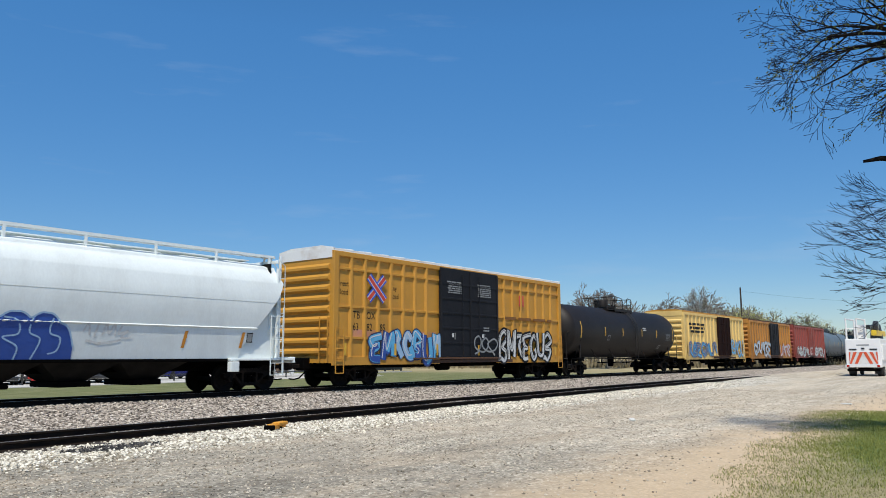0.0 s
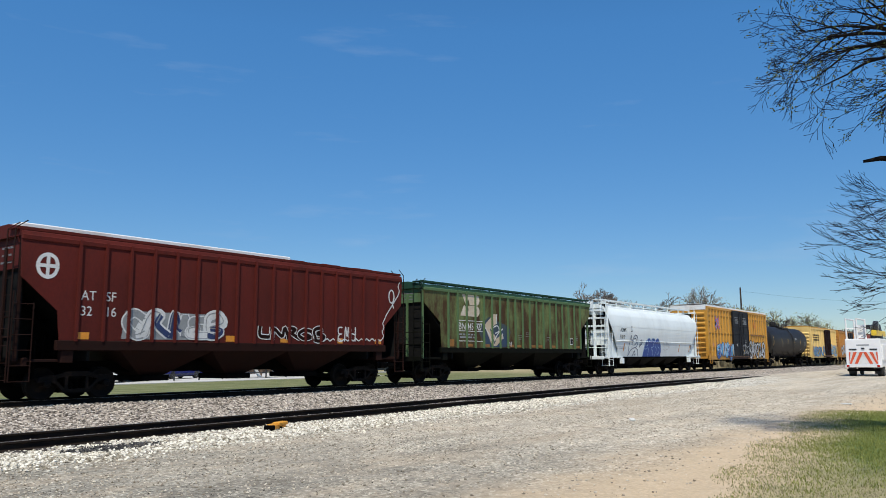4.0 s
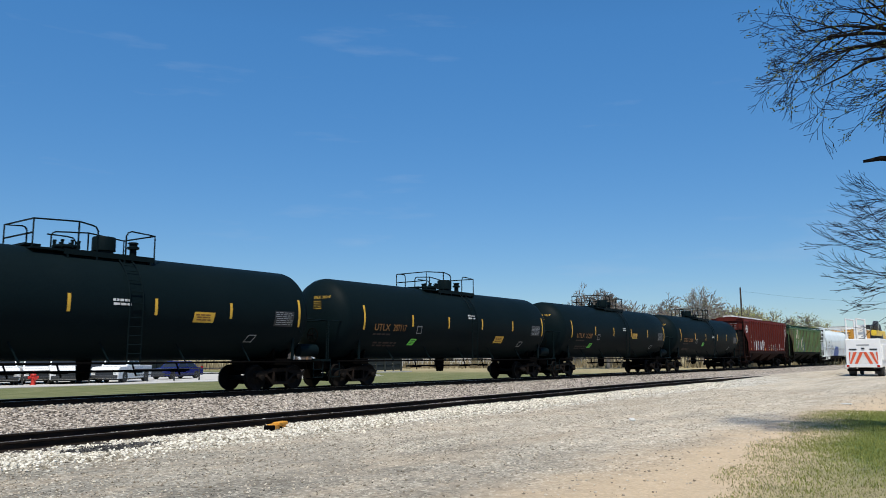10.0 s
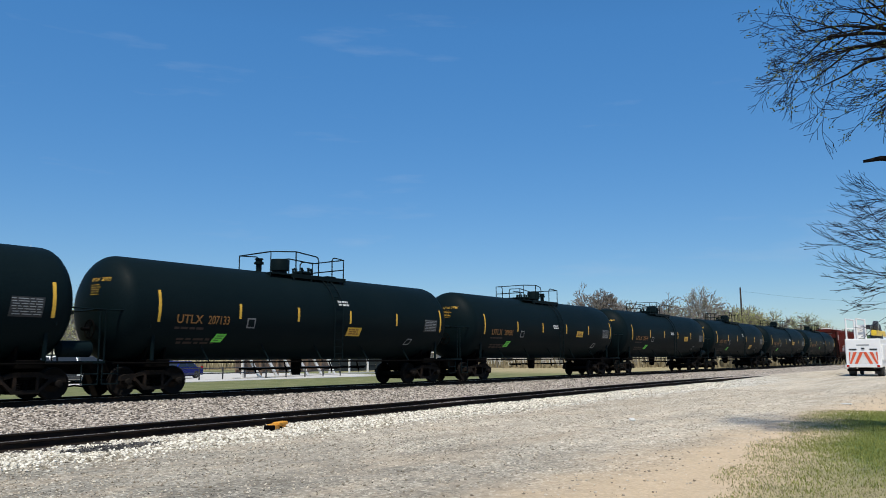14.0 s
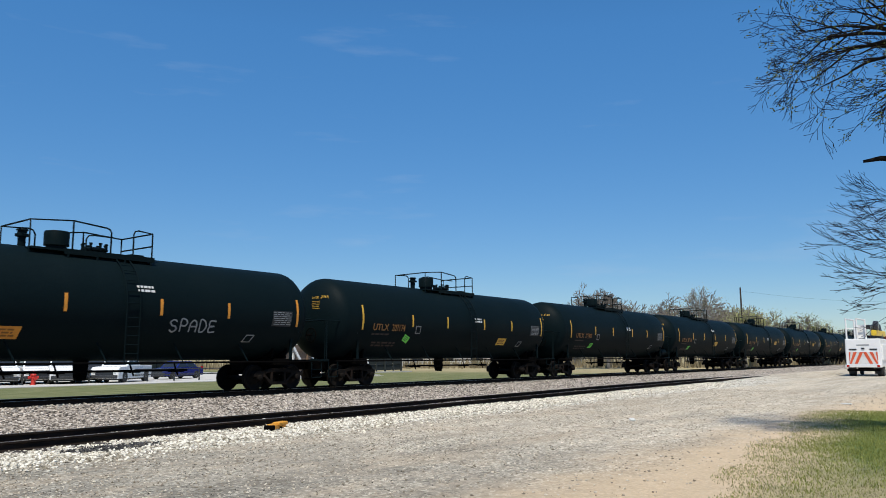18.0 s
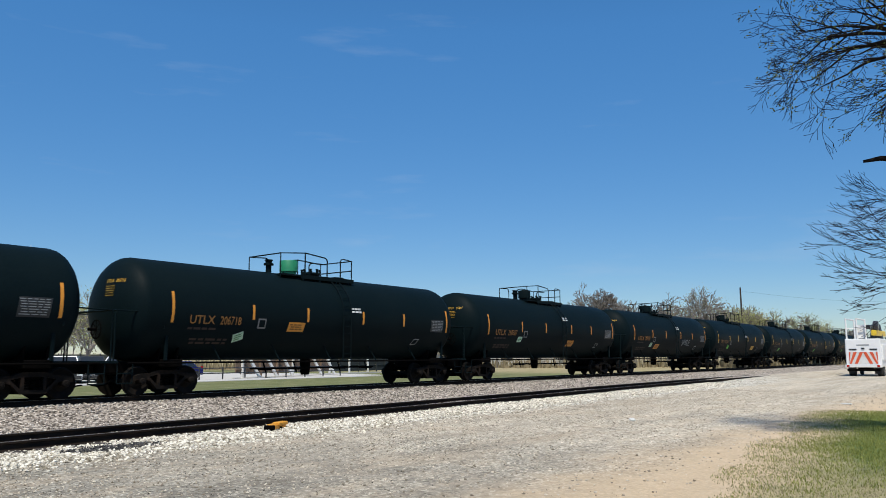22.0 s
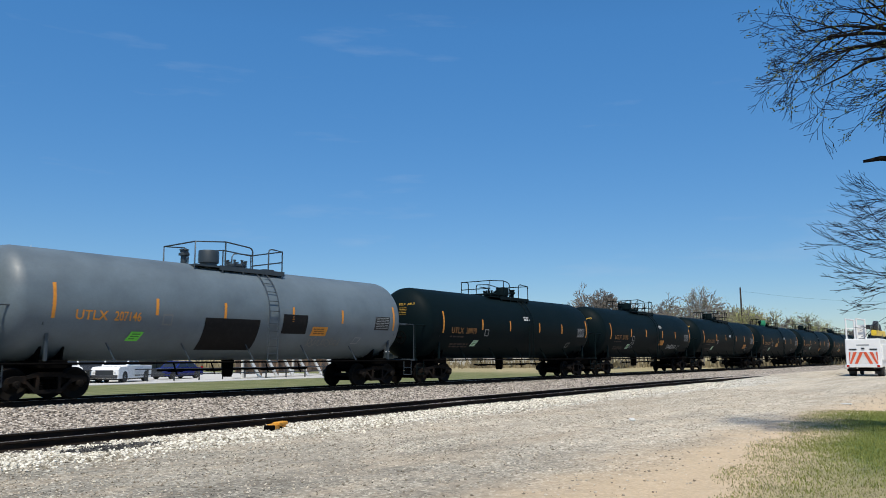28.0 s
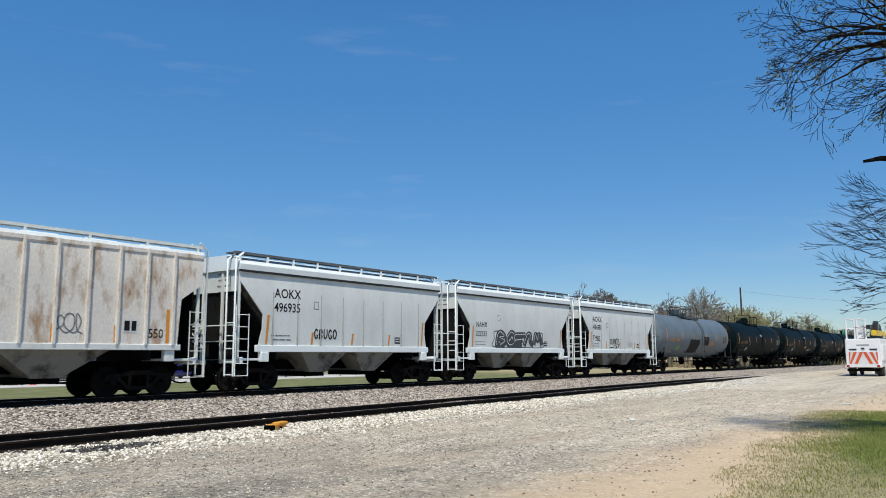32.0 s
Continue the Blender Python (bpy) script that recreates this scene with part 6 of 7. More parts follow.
    for x in (-4.5, -2.3, -0.1, 2.15, 4.4):
        panel("reflector_stripe", x, x + 0.1, 1.66, 2.12 if abs(x) < 4 else 2.7, ps, orange_mark, ph, 0.05, 0.008)

ru = hopper(-209.6, 9.35, [(4.5, 8.55), (3.55, 8.5), (3.05, 7.75), (1.6, 7.65)], [(1.56, 4.62), (1.6, 4.45), (1.6, 1.6)], hopper_rusty,
            "dirty white ribbed covered hopper streaked with rust", [-7.6 + 0.94 * k for k in range(17)], hopper_rusty, 3, 0.62, (1.42, 1.6), hopper_white, frame_mat=hopper_pale, sill_mat=hopper_pale, lift=0.2, short_ladder=True, chute=1.05)
us = flat_on(-1.6)
panel("notice_field", 5.75, 6.25, 1.95, 2.35, us, white_mark, ru, 0, 0.008)
panel("notice_mark", 5.8, 5.98, 2.0, 2.3, us, black_mark, ru, 0, 0.012)
panel("notice_mark", 6.04, 6.2, 2.0, 2.3, us, black_mark, ru, 0, 0.012)
write("sprayed_number", "550", 6.6, 1.8, 0.28, us, black_mark, ru, 0.9)
tag(41, 3.75, 4.5, 1.85, 2.5, 0.035, us, ru, grey_mark, "grey sprayed scrawl")
for x in (3.6, 5.48, 7.22):
    panel("reflector_stripe", x, x + 0.12, 1.64, 2.15 if x < 7 else 2.7, us, orange_mark, ru, 0, 0.008)


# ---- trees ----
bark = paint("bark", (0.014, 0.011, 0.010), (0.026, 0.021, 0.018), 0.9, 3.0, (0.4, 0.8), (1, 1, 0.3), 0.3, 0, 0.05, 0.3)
# distant bark is paler than the near tree's, with haze put into its colour
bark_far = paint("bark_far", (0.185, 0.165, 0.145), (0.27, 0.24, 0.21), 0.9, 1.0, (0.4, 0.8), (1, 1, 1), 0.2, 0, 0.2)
leaf_green = paint("leaf_green", (0.10, 0.13, 0.025), (0.16, 0.16, 0.04), 0.7, 2.0, (0.4, 0.7), (1, 1, 1), 0.3)
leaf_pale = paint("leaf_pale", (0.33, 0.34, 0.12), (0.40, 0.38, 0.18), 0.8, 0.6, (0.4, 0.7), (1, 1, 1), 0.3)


def bough(g, tips, rng, p, d, length, r, depth, droop=0.0, twig=0.006, splits=(2, 3), sides=(6, 5, 4, 3), crook=0.22, shrink=(0.6, 0.82), fork=(0.45, 1.0)):
    """A limb that bends and divides; the ends of its twigs are gathered in tips."""
    n = 4 if depth > 1 else 3
    pts = [p.copy()]
    heads = []
    for k in range(n):
        d = (d + Vector((rng.uniform(-1, 1), rng.uniform(-1, 1), rng.uniform(-1, 1))) * crook + Vector((0, 0, -droop * (k + 1) / n))).normalized()
        pts.append(pts[-1] + d * length / n)
        heads.append(d.copy())
    end = max(r * 0.62, twig)
    g.tube(pts, r, sides[min(len(sides) - 1, max(0, 4 - depth))], False, end)
    if depth == 0:
        tips.append((pts[-1], d))
        return
    for k in range(rng.randint(*splits)):
        i = rng.randint(2, n) if k else n
        q = heads[i - 1]
        side = q.cross(Vector((rng.uniform(-1, 1), rng.uniform(-1, 1), rng.uniform(-1, 1)))).normalized()
        nd = (q + side * rng.uniform(*fork)).normalized() if k else (q + side * 0.25).normalized()
        bough(g, tips, rng, pts[i].copy(), nd, length * rng.uniform(*shrink), max(end * rng.uniform(0.6, 0.85), twig), depth - 1, droop, twig, splits, sides, crook, shrink, fork)


def leaves_at(tips, rng, share, size, spread):
    g = Geo()
    for p, d in tips:
        if rng.random() > share:
            continue
        for k in range(rng.randint(2, 5)):
            c = p + Vector((rng.uniform(-1, 1), rng.uniform(-1, 1), rng.uniform(-1, 1))) * spread
            u = Vector((rng.uniform(-1, 1), rng.uniform(-1, 1), rng.uniform(-1, 1))).normalized() * size * rng.uniform(0.6, 1.3)
            w = u.cross(Vector((rng.uniform(-1, 1), rng.uniform(-1, 1), rng.uniform(-1, 1)))).normalized() * size * 0.5
            g.add([c - u, c + w, c + u, c - w], [(0, 1, 2, 3)])
    return g


def near_tree():
    """The tree whose bare limbs, with a few young leaves, hang over the lane."""
    rng = random.Random(11)
    base = Vector((18.6, -0.6, GROUND))
    tree = thing("tree", "bare spring tree with dark drooping limbs and few young leaves", "tree", at=tuple(base))
    g, tips = Geo(), []
    g.tube([Vector((0, 0, -0.2)), Vector((0.02, 0.02, 1.2)), Vector((-0.05, 0.1, 2.6)), Vector((-0.1, 0.25, 4.2)), Vector((-0.15, 0.5, 8.4))], 0.34, 14, True, 0.16)
    part("trunk", g, bark, tree, "", 60)
    # start, direction, length, thickness, divisions, droop
    limbs = [((-0.15, 0.4, 7.2), (-0.35, 1.0, 0.45), 1.85, 0.1, 6, 0.02), ((-0.15, 0.4, 7.4), (-0.85, 1.0, 0.45), 1.85, 0.095, 6, 0.02), ((-0.15, 0.45, 7.8), (-0.3, 1.0, 0.6), 1.85, 0.1, 6, 0.0),
             ((-0.15, 0.5, 8), (-0.9, 0.9, 0.6), 1.9, 0.09, 6, 0.0), ((-0.15, 0.4, 7), (0.0, 1.0, 0.4), 1.6, 0.08, 6, 0.03), ((-0.15, 0.5, 8.2), (-0.55, 1.0, 0.8), 1.9, 0.1, 6, 0.0),
             ((-0.15, 0.4, 6.9), (-0.6, 1.0, 0.25), 1.6, 0.07, 6, 0.02), ((-0.15, 0.5, 8.3), (-1.1, 0.8, 0.5), 1.9, 0.09, 6, 0.0), ((-0.15, 0.5, 7.6), (-0.6, 1.0, 0.5), 1.7, 0.09, 6, 0.02), ((-0.15, 0.5, 8.3), (-0.2, 1.0, 1.0), 1.8, 0.09, 6, 0.0),
             ((-0.15, 0.4, 7.1), (0.3, 0.7, 0.9), 2, 0.09, 4, 0.0), ((-0.15, 0.4, 7.1), (0.2, -0.8, 0.8), 2.2, 0.1, 4, 0.0), ((-0.1, 0.3, 4.6), (0.8, -0.2, 0.6), 2, 0.08, 4, 0.0), ((-0.15, 0.4, 7.2), (-0.6, -0.2, 1.0), 2.2, 0.09, 4, 0.0)]
    for p, d, ln, r, dep, dr in limbs:
        lg, lt = Geo(), []
        bough(lg, lt, rng, Vector(p), Vector(d).normalized(), ln, r, dep, dr, 0.0052, (2, 3), (6, 5, 4, 3), 0.2, (0.55, 0.78))
        part("limb", lg, bark, tree, "", 60)
        tips += lt
    # low fans of long thin twigs that sweep out and turn up: height, turn, rise, reach
    for z, sx, up, reach in ((5.3, 0.05, 0.02, 3.0), (4.95, -0.05, 0.03, 3.1), (4.3, -0.1, -0.02, 4.0), (4.05, 0.05, -0.05, 4.1), (3.7, -0.1, -0.06, 4.0),
                             (3.35, 0.0, -0.05, 4.0), (3.0, -0.05, -0.05, 3.7), (4.6, 0.05, 0.03, 3.2)):
        lg, lt = Geo(), []
        bough(lg, lt, rng, Vector((-0.05, 0.15, z)), Vector((sx, 1.0, up)).normalized(), reach / 2.35, 0.026, 5, -0.05, 0.0042, (2, 3), (6, 5, 4, 3), 0.09, (0.52, 0.72), (0.25, 0.6))
        part("limb", lg, bark, tree, "", 60)
    stub = Geo().tube([Vector((-0.2, 1.6, 5.2)), Vector((-0.6, 2.2, 5.62)), Vector((-0.9, 2.7, 5.66)), Vector((-1.0, 3.0, 5.62))], 0.1, 7, True, 0.03)
    stub.tube([Vector((-0.1, 0.3, 4.4)), Vector((-0.15, 1.0, 4.85)), Vector((-0.2, 1.6, 5.2))], 0.12, 7, True, 0.1)
    part("broken_limb", stub, bark, tree, "thick broken limb end", 60)
    high = [t for t in tips if t[0].z > 6.0]
    part("young_leaves", leaves_at(high, rng, 0.16, 0.04, 0.1), leaf_green, tree, "sparse yellow-green young leaves")


near_tree()


def far_tree(x, y, h, seed, leafy=0.0, label="", lean=0.0):
    rng = random.Random(seed)
    tree = thing("tree", label or "bare grey-brown tree beyond the tracks", "tree", "trees beyond the tracks", at=(x, y, GROUND - 0.1))
    g, tips = Geo(), []
    bough(g, tips, rng, Vector((0, 0, 0)), Vector((lean, 0, 1)).normalized(), h * 0.3, h * 0.022, 0, 0, h * 0.014, crook=0.06, sides=(7,))
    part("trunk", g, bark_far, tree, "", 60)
    cg, ct = Geo(), []
    top = tips[0][0]
    for k in range(8 if seed == 3 else 6):
        a = k * 1.26 + rng.uniform(-0.3, 0.3)
        d = Vector((math.cos(a) * 0.7, math.sin(a) * 0.7, rng.uniform(0.8, 1.5))).normalized()
        bough(cg, ct, rng, top - Vector((0, 0, rng.uniform(0, h * 0.08))), d, h * rng.uniform(0.22, 0.28), h * 0.013, 5, 0.0, 0.03, (3, 4) if seed == 3 else (2, 4), (4, 3), crook=0.25, shrink=(0.58, 0.8))
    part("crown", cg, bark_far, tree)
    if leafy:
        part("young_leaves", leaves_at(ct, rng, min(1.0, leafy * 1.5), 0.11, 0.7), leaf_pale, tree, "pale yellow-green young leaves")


def plan_at(px, dist):
    """A place at that distance from the camera, px a share of the view's width from its middle."""
    a = TURN + math.atan(px * 2 * math.tan(radians(59.77 / 2)))
    return math.sin(a) * dist, math.cos(a) * dist


for px, dist, h, seed, leafy in ((0.184, 112, 11.9, 3, 0.0), (0.255, 135, 12.5, 4, 0.0), (0.29, 128, 13.0, 5, 0.1), (0.338, 120, 9.6, 6, 1.0), (0.325, 135, 11.0, 7, 0.2), (0.36, 150, 9.5, 8, 0.5),
                                 (0.405, 150, 8.6, 9, 0.7), (0.425, 160, 8.2, 10, 0.6), (0.145, 130, 11.0, 12, 0.1), (0.215, 150, 11.5, 13, 0.1), (-0.30, 96, 12.5, 14, 0.0), (-0.40, 85, 9.0, 15, 0.5),
                                 (-0.47, 90, 9.0, 16, 0.3), (-0.36, 90, 9.5, 17, 0.2), (-0.22, 110, 11.0, 18, 0.0), (-0.13, 115, 11.0, 19, 0.1), (-0.04, 125, 10.5, 20, 0.0), (0.06, 125, 10.0, 21, 0.2)):
    x, y = plan_at(px, dist)
    far_tree(x, y, h, seed, leafy, "tree with pale yellow-green young leaves beyond the tracks" if leafy > 0.4 else "")


def far_wood():
    """A low, tangled edge of woods behind the single trees."""
    rng = random.Random(77)
    g, tips = Geo(), []
    for k in range(210):
        px = rng.uniform(-0.56, 0.2) if k % 3 == 0 else rng.uniform(0.14, 0.45)
        dist = rng.uniform(140, 175)
        x, y = plan_at(px, dist)
        h = rng.uniform(7.5, 11.0) * (0.6 if px > 0.38 else 0.85 if px > 0.33 else 1.1)
        p = Vector((x, y, GROUND - 0.1))
        g.tube([p, p + Vector((0, 0, h * 0.4))], 0.16, 4, False, 0.1)
        for j in range(3):
            a = rng.uniform(0, 6.28)
            bough(g, tips, rng, p + Vector((0, 0, h * 0.35)), Vector((math.cos(a) * 0.6, math.sin(a) * 0.6, 1.0)).normalized(), h * 0.24, 0.09, 4, 0.0, 0.045, (2, 3), (3,))
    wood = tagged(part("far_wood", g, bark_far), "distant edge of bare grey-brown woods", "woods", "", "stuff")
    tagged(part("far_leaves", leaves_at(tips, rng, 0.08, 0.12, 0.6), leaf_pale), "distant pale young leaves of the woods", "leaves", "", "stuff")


far_wood()


def shrubs():
    rng = random.Random(9)
    g = Geo()
    for k in range(1500):
        px, dist = rng.uniform(-0.55, 0.45), rng.uniform(118, 136)
        x, y = plan_at(px, dist)
        for j in range(3):
            h = rng.uniform(0.6, 2.0)
            b = Vector((x + rng.uniform(-1, 1), y + rng.uniform(-1, 1), GROUND - 0.1))
            t = b + Vector((rng.uniform(-0.6, 0.6), rng.uniform(-0.6, 0.6), h))
            w = Vector((rng.uniform(-0.2, 0.2), rng.uniform(-0.2, 0.2), 0))
            g.add([b - w, b + w, t], [(0, 1, 2)])
    tagged(part("dry_brush", g, dry_grass), "dry tan brush along the far field", "brush", "", "stuff")


dry_grass = paint("dry_grass", (0.26, 0.21, 0.12), (0.16, 0.13, 0.07), 0.9, 0.8, (0.4, 0.7), (1, 1, 1), 0.3)
shrubs()

# ---- beyond the tracks: a pale road, parked vehicles, boards and fences ----
concrete = paint("concrete", (0.52, 0.50, 0.46), (0.42, 0.4, 0.37), 0.9, 0.5, (0.4, 0.8), (1, 1, 1), 0.1)
LAWN = GROUND + 0.04
tagged(part("road", Geo().box(-60, 54, 47.6, 51.2, LAWN - 0.1, LAWN + 0.03), concrete), "pale concrete road beyond the lawn", "road", "", "structure")
tagged(part("car_park", Geo().box(-60, 58, 51.6, 80, LAWN - 0.1, LAWN + 0.025), concrete), "pale concrete car park", "car park", "", "structure")

glass_dark = paint("glass_dark", (0.02, 0.025, 0.03), (0.03, 0.03, 0.035), 0.12, 1.0, (0.4, 0.8), (1, 1, 1), 0.05)
tyre = paint("tyre", (0.02, 0.02, 0.02), (0.04, 0.037, 0.033), 0.85, 3.0)
chrome = paint("chrome", (0.5, 0.5, 0.5), (0.35, 0.35, 0.35), 0.25, 3.0, metal=0.9)
red_lens = paint("red_lens", (0.4, 0.015, 0.01), (0.3, 0.01, 0.01), 0.2, 3.0)
clear_lens = paint("clear_lens", (0.6, 0.6, 0.58), (0.5, 0.5, 0.48), 0.15, 3.0)
car_white = paint("car_white", (0.78, 0.78, 0.77), (0.7, 0.7, 0.68), 0.25, 1.0, grain=0.03)
car_blue = paint("car_blue", (0.01, 0.018, 0.15), (0.01, 0.015, 0.1), 0.25, 1.0, grain=0.05)
car_dark = paint("car_dark", (0.03, 0.032, 0.035), (0.05, 0.05, 0.05), 0.25, 1.0, grain=0.05)
wheel_mesh = {}


def car_wheel(parent, x, y, r):
    if r not in wheel_mesh:
        wheel_mesh[r] = (Geo().lathe([(-0.11, r * 0.6), (-0.12, r * 0.94), (-0.09, r), (0.09, r), (0.12, r * 0.94), (0.11, r * 0.6)], 20, "y").mesh("tyre", tyre, 40),
                         Geo().lathe([(-0.1, 0.05), (-0.115, 0.1), (-0.09, r * 0.4), (-0.11, r * 0.61), (0.11, r * 0.61), (0.09, r * 0.4), (0.115, 0.1), (0.1, 0.05)], 16, "y").mesh("rim", chrome, 30))
    w = part("wheel", wheel_mesh[r][0], None, parent, at=(x, y, r))
    part("rim", wheel_mesh[r][1], None, w)


def vehicle(kind, colour, x, y, turn, label, category):
    """A parked van, pickup or saloon; its front looks along its own +x."""
    v = thing(kind, label, category, "parked vehicles", at=(x, y, LAWN + 0.03), turn=turn)
    spec = {"pickup": (5.6, 1.95, 1.85, 0.4, [(-2.75, 0.55), (-2.8, 1.15), (-0.75, 1.18), (1.15, 1.15), (2.6, 1.08), (2.8, 0.9), (2.8, 0.5)], (-0.75, -0.6, 0.65, 1.35)),
            "van": (4.9, 1.9, 1.85, 0.36, [(-2.4, 0.45), (-2.45, 1.1), (-2.3, 1.15), (1.3, 1.1), (2.3, 1.0), (2.45, 0.8), (2.45, 0.4)], (-2.35, -2.15, 0.6, 1.4)),
            "saloon_car": (4.6, 1.78, 1.42, 0.32, [(-2.25, 0.45), (-2.3, 0.85), (-1.6, 0.92), (1.0, 0.9), (2.1, 0.8), (2.3, 0.62), (2.3, 0.35)], (-1.6, -1.0, 0.35, 1.0))}[kind]
    ln, wd, ht, r, line, (c0, c1, c2, c3) = spec
    poly = [(line[0][0], 0.28)] + line + [(line[-1][0], 0.28)]
    part("body", Geo().skin([[(a * s, y2, z if z < 1 or s == 1 else z - 0.03) for a, z in poly] for y2, s in ((-wd / 2, 0.985), (-wd / 2 + 0.08, 1), (wd / 2 - 0.08, 1), (wd / 2, 0.985))]), colour, v)
    belt = line[3][1] - 0.02
    part("cabin", Geo().skin([[(c0, -wd / 2 + 0.05, belt), (c3, -wd / 2 + 0.05, belt), (c3, wd / 2 - 0.05, belt), (c0, wd / 2 - 0.05, belt)],
                              [(c1, -wd / 2 + 0.2, ht), (c2, -wd / 2 + 0.2, ht), (c2, wd / 2 - 0.2, ht), (c1, wd / 2 - 0.2, ht)]]), colour, v)
    for s in (-1, 1):
        yb, yt = s * (wd / 2 - 0.045), s * (wd / 2 - 0.19)
        m0 = (c0 + c3) / 2
        for a0, a1 in ((c0 + 0.12, m0 - 0.06), (m0 + 0.04, c3 - 0.15)):
            t0, t1 = c1 + (a0 - c0) / (c3 - c0) * (c2 - c1), c1 + (a1 - c0) / (c3 - c0) * (c2 - c1)
            f0, f1 = 0.12, 0.88
            def at(a, t, f):
                return (a + (t - a) * f, (yb + (yt - yb) * f) + s * 0.008, belt + (ht - belt) * f)
            part("side_window", Geo().skin([[at(a0, t0, f0), at(a1, t1, f0), at(a1, t1, f1), at(a0, t0, f1)], [(p[0], p[1] - s * 0.02, p[2]) for p in (at(a0, t0, f0), at(a1, t1, f0), at(a1, t1, f1), at(a0, t0, f1))]]), glass_dark, v)
        part("headlight", Geo().box(line[-1][0] - 0.12, line[-1][0] + 0.02, s * (wd / 2 - 0.35) - 0.18, s * (wd / 2 - 0.35) + 0.18, 0.62, 0.78, 0.02), clear_lens, v)
        part("tail_light", Geo().box(line[0][0] - 0.06, line[0][0] + 0.06, s * (wd / 2 - 0.16) - 0.09, s * (wd / 2 - 0.16) + 0.09, 0.7, 1.0, 0.02), red_lens, v)
        for e in (-1, 1):
            car_wheel(v, e * ln * 0.31, s * (wd / 2 - 0.1), r)
    for a0, t0, nm in ((c3, c2, "windscreen"), (c0, c1, "rear_window")):
        e = 1 if nm == "windscreen" else -1
        q = [(a0 + (t0 - a0) * f + e * 0.012, y2, belt + (ht - belt) * f) for f, y2 in ((0.1, -wd / 2 + 0.16), (0.1, wd / 2 - 0.16), (0.9, wd / 2 - 0.26), (0.9, -wd / 2 + 0.26))]
        part(nm, Geo().skin([q, [(a - e * 0.02, b, c) for a, b, c in q]]), glass_dark, v)
    part("front_bumper", Geo().box(line[-1][0] - 0.1, line[-1][0] + 0.08, -wd / 2 + 0.05, wd / 2 - 0.05, 0.3, 0.54, 0.03), car_dark, v)
    part("rear_bumper", Geo().box(line[0][0] - 0.08, line[0][0] + 0.1, -wd / 2 + 0.05, wd / 2 - 0.05, 0.35, 0.55, 0.03), chrome if kind == "pickup" else colour, v)
    part("underbody", Geo().box(-ln * 0.44, ln * 0.44, -wd / 2 + 0.1, wd / 2 - 0.1, 0.18, 0.32), glass_dark, v)
    part("grille", Geo().box(line[-1][0] - 0.02, line[-1][0] + 0.025, -wd / 2 + 0.35, wd / 2 - 0.35, 0.5, 0.86, 0.01), glass_dark, v)
    return v


for kind, col, px, dist, turn, lab, cat in (
        ("pickup", car_white, -0.495, 74, 250, "white pickup truck parked beyond the road", "pickup truck"), ("van", car_white, -0.455, 75, 250, "white people carrier parked beyond the road", "van"),
        ("pickup", car_white, -0.425, 74, 248, "white pickup truck parked beyond the road", "pickup truck"), ("pickup", car_dark, -0.395, 76, 250, "dark pickup truck parked beyond the road", "pickup truck"),
        ("pickup", car_white, -0.358, 75, 215, "white pickup truck parked at an angle beyond the road", "pickup truck"), ("saloon_car", car_blue, -0.298, 84, 195, "blue saloon car parked beyond the road", "car")):
    x, y = plan_at(px, dist * 0.81)
    vehicle(kind, col, x, y, turn, lab, cat)


def rail_fence():
    """Dark pipe rails between the road and the parked vehicles."""
    w = thing("rail_fence", "dark pipe fence between road and car park", "fence", at=(0, 51.4, LAWN))
    post = Geo().tube([(0, 0, 0), (0, 0, 0.95)], 0.06, 6).mesh("post", car_dark)
    for k in range(22):
        part("post", post, None, w, at=(6 + k * 2.2, 0, 0))
    for z in (0.5, 0.9):
        part("fence_rail", Geo().tube([(6, 0, z), (52.2, 0, z)], 0.045, 6), car_dark, w)


def dark_backdrop():
    """Tall dark panels, added for the shaded background that closes the car park."""
    w = thing("panel_backdrop", "tall grey-green panels standing in for the shaded background behind parked vehicles", "fence", at=(-20, 84.5, LAWN))
    panel_mesh = Geo().box(0.02, 2.38, 0, 0.05, 0.05, 2.2).mesh("backdrop_panel", backdrop_grey)
    post = Geo().box(-0.06, 0.06, -0.06, 0.0, 0, 2.3).mesh("backdrop_post", car_dark)
    for k in range(32):
        part("backdrop_panel", panel_mesh, None, w, at=(k * 2.4, 0, 0))
        part("backdrop_post", post, None, w, at=(k * 2.4, 0, 0))


backdrop_grey = paint("backdrop_grey", (0.055, 0.06, 0.05), (0.09, 0.09, 0.075), 0.85, 1.0, (0.4, 0.7), (1, 1, 0.3), 0.25)
rail_fence()
dark_backdrop()


def hydrant():
    x, y = plan_at(-0.457, 56.6)
    h = thing("fire_hydrant", "red fire hydrant beside the pale road", "fire hydrant", at=(x, y, LAWN))
    red = paint("hydrant_red", (0.55, 0.03, 0.02), (0.4, 0.03, 0.02), 0.4, 3)
    part("barrel", Geo().lathe([(0, 0.2), (0.06, 0.2), (0.07, 0.14), (0.6, 0.14), (0.62, 0.19), (0.68, 0.19), (0.72, 0.15), (0.86, 0.08), (0.92, 0.03)], 14, "z"), red, h, smooth=40)
    for s in (-1, 1):
        part("nozzle", Geo().lathe([(s * 0.1, 0.08), (s * 0.25, 0.08), (s * 0.26, 0.1), (s * 0.31, 0.1)], 10, "x", (0, 0, 0.5)), red, h)
    part("front_nozzle", Geo().lathe([(-0.1, 0.1), (-0.27, 0.1), (-0.28, 0.12), (-0.33, 0.12)], 10, "y", (0, 0, 0.46)), red, h)


hydrant()


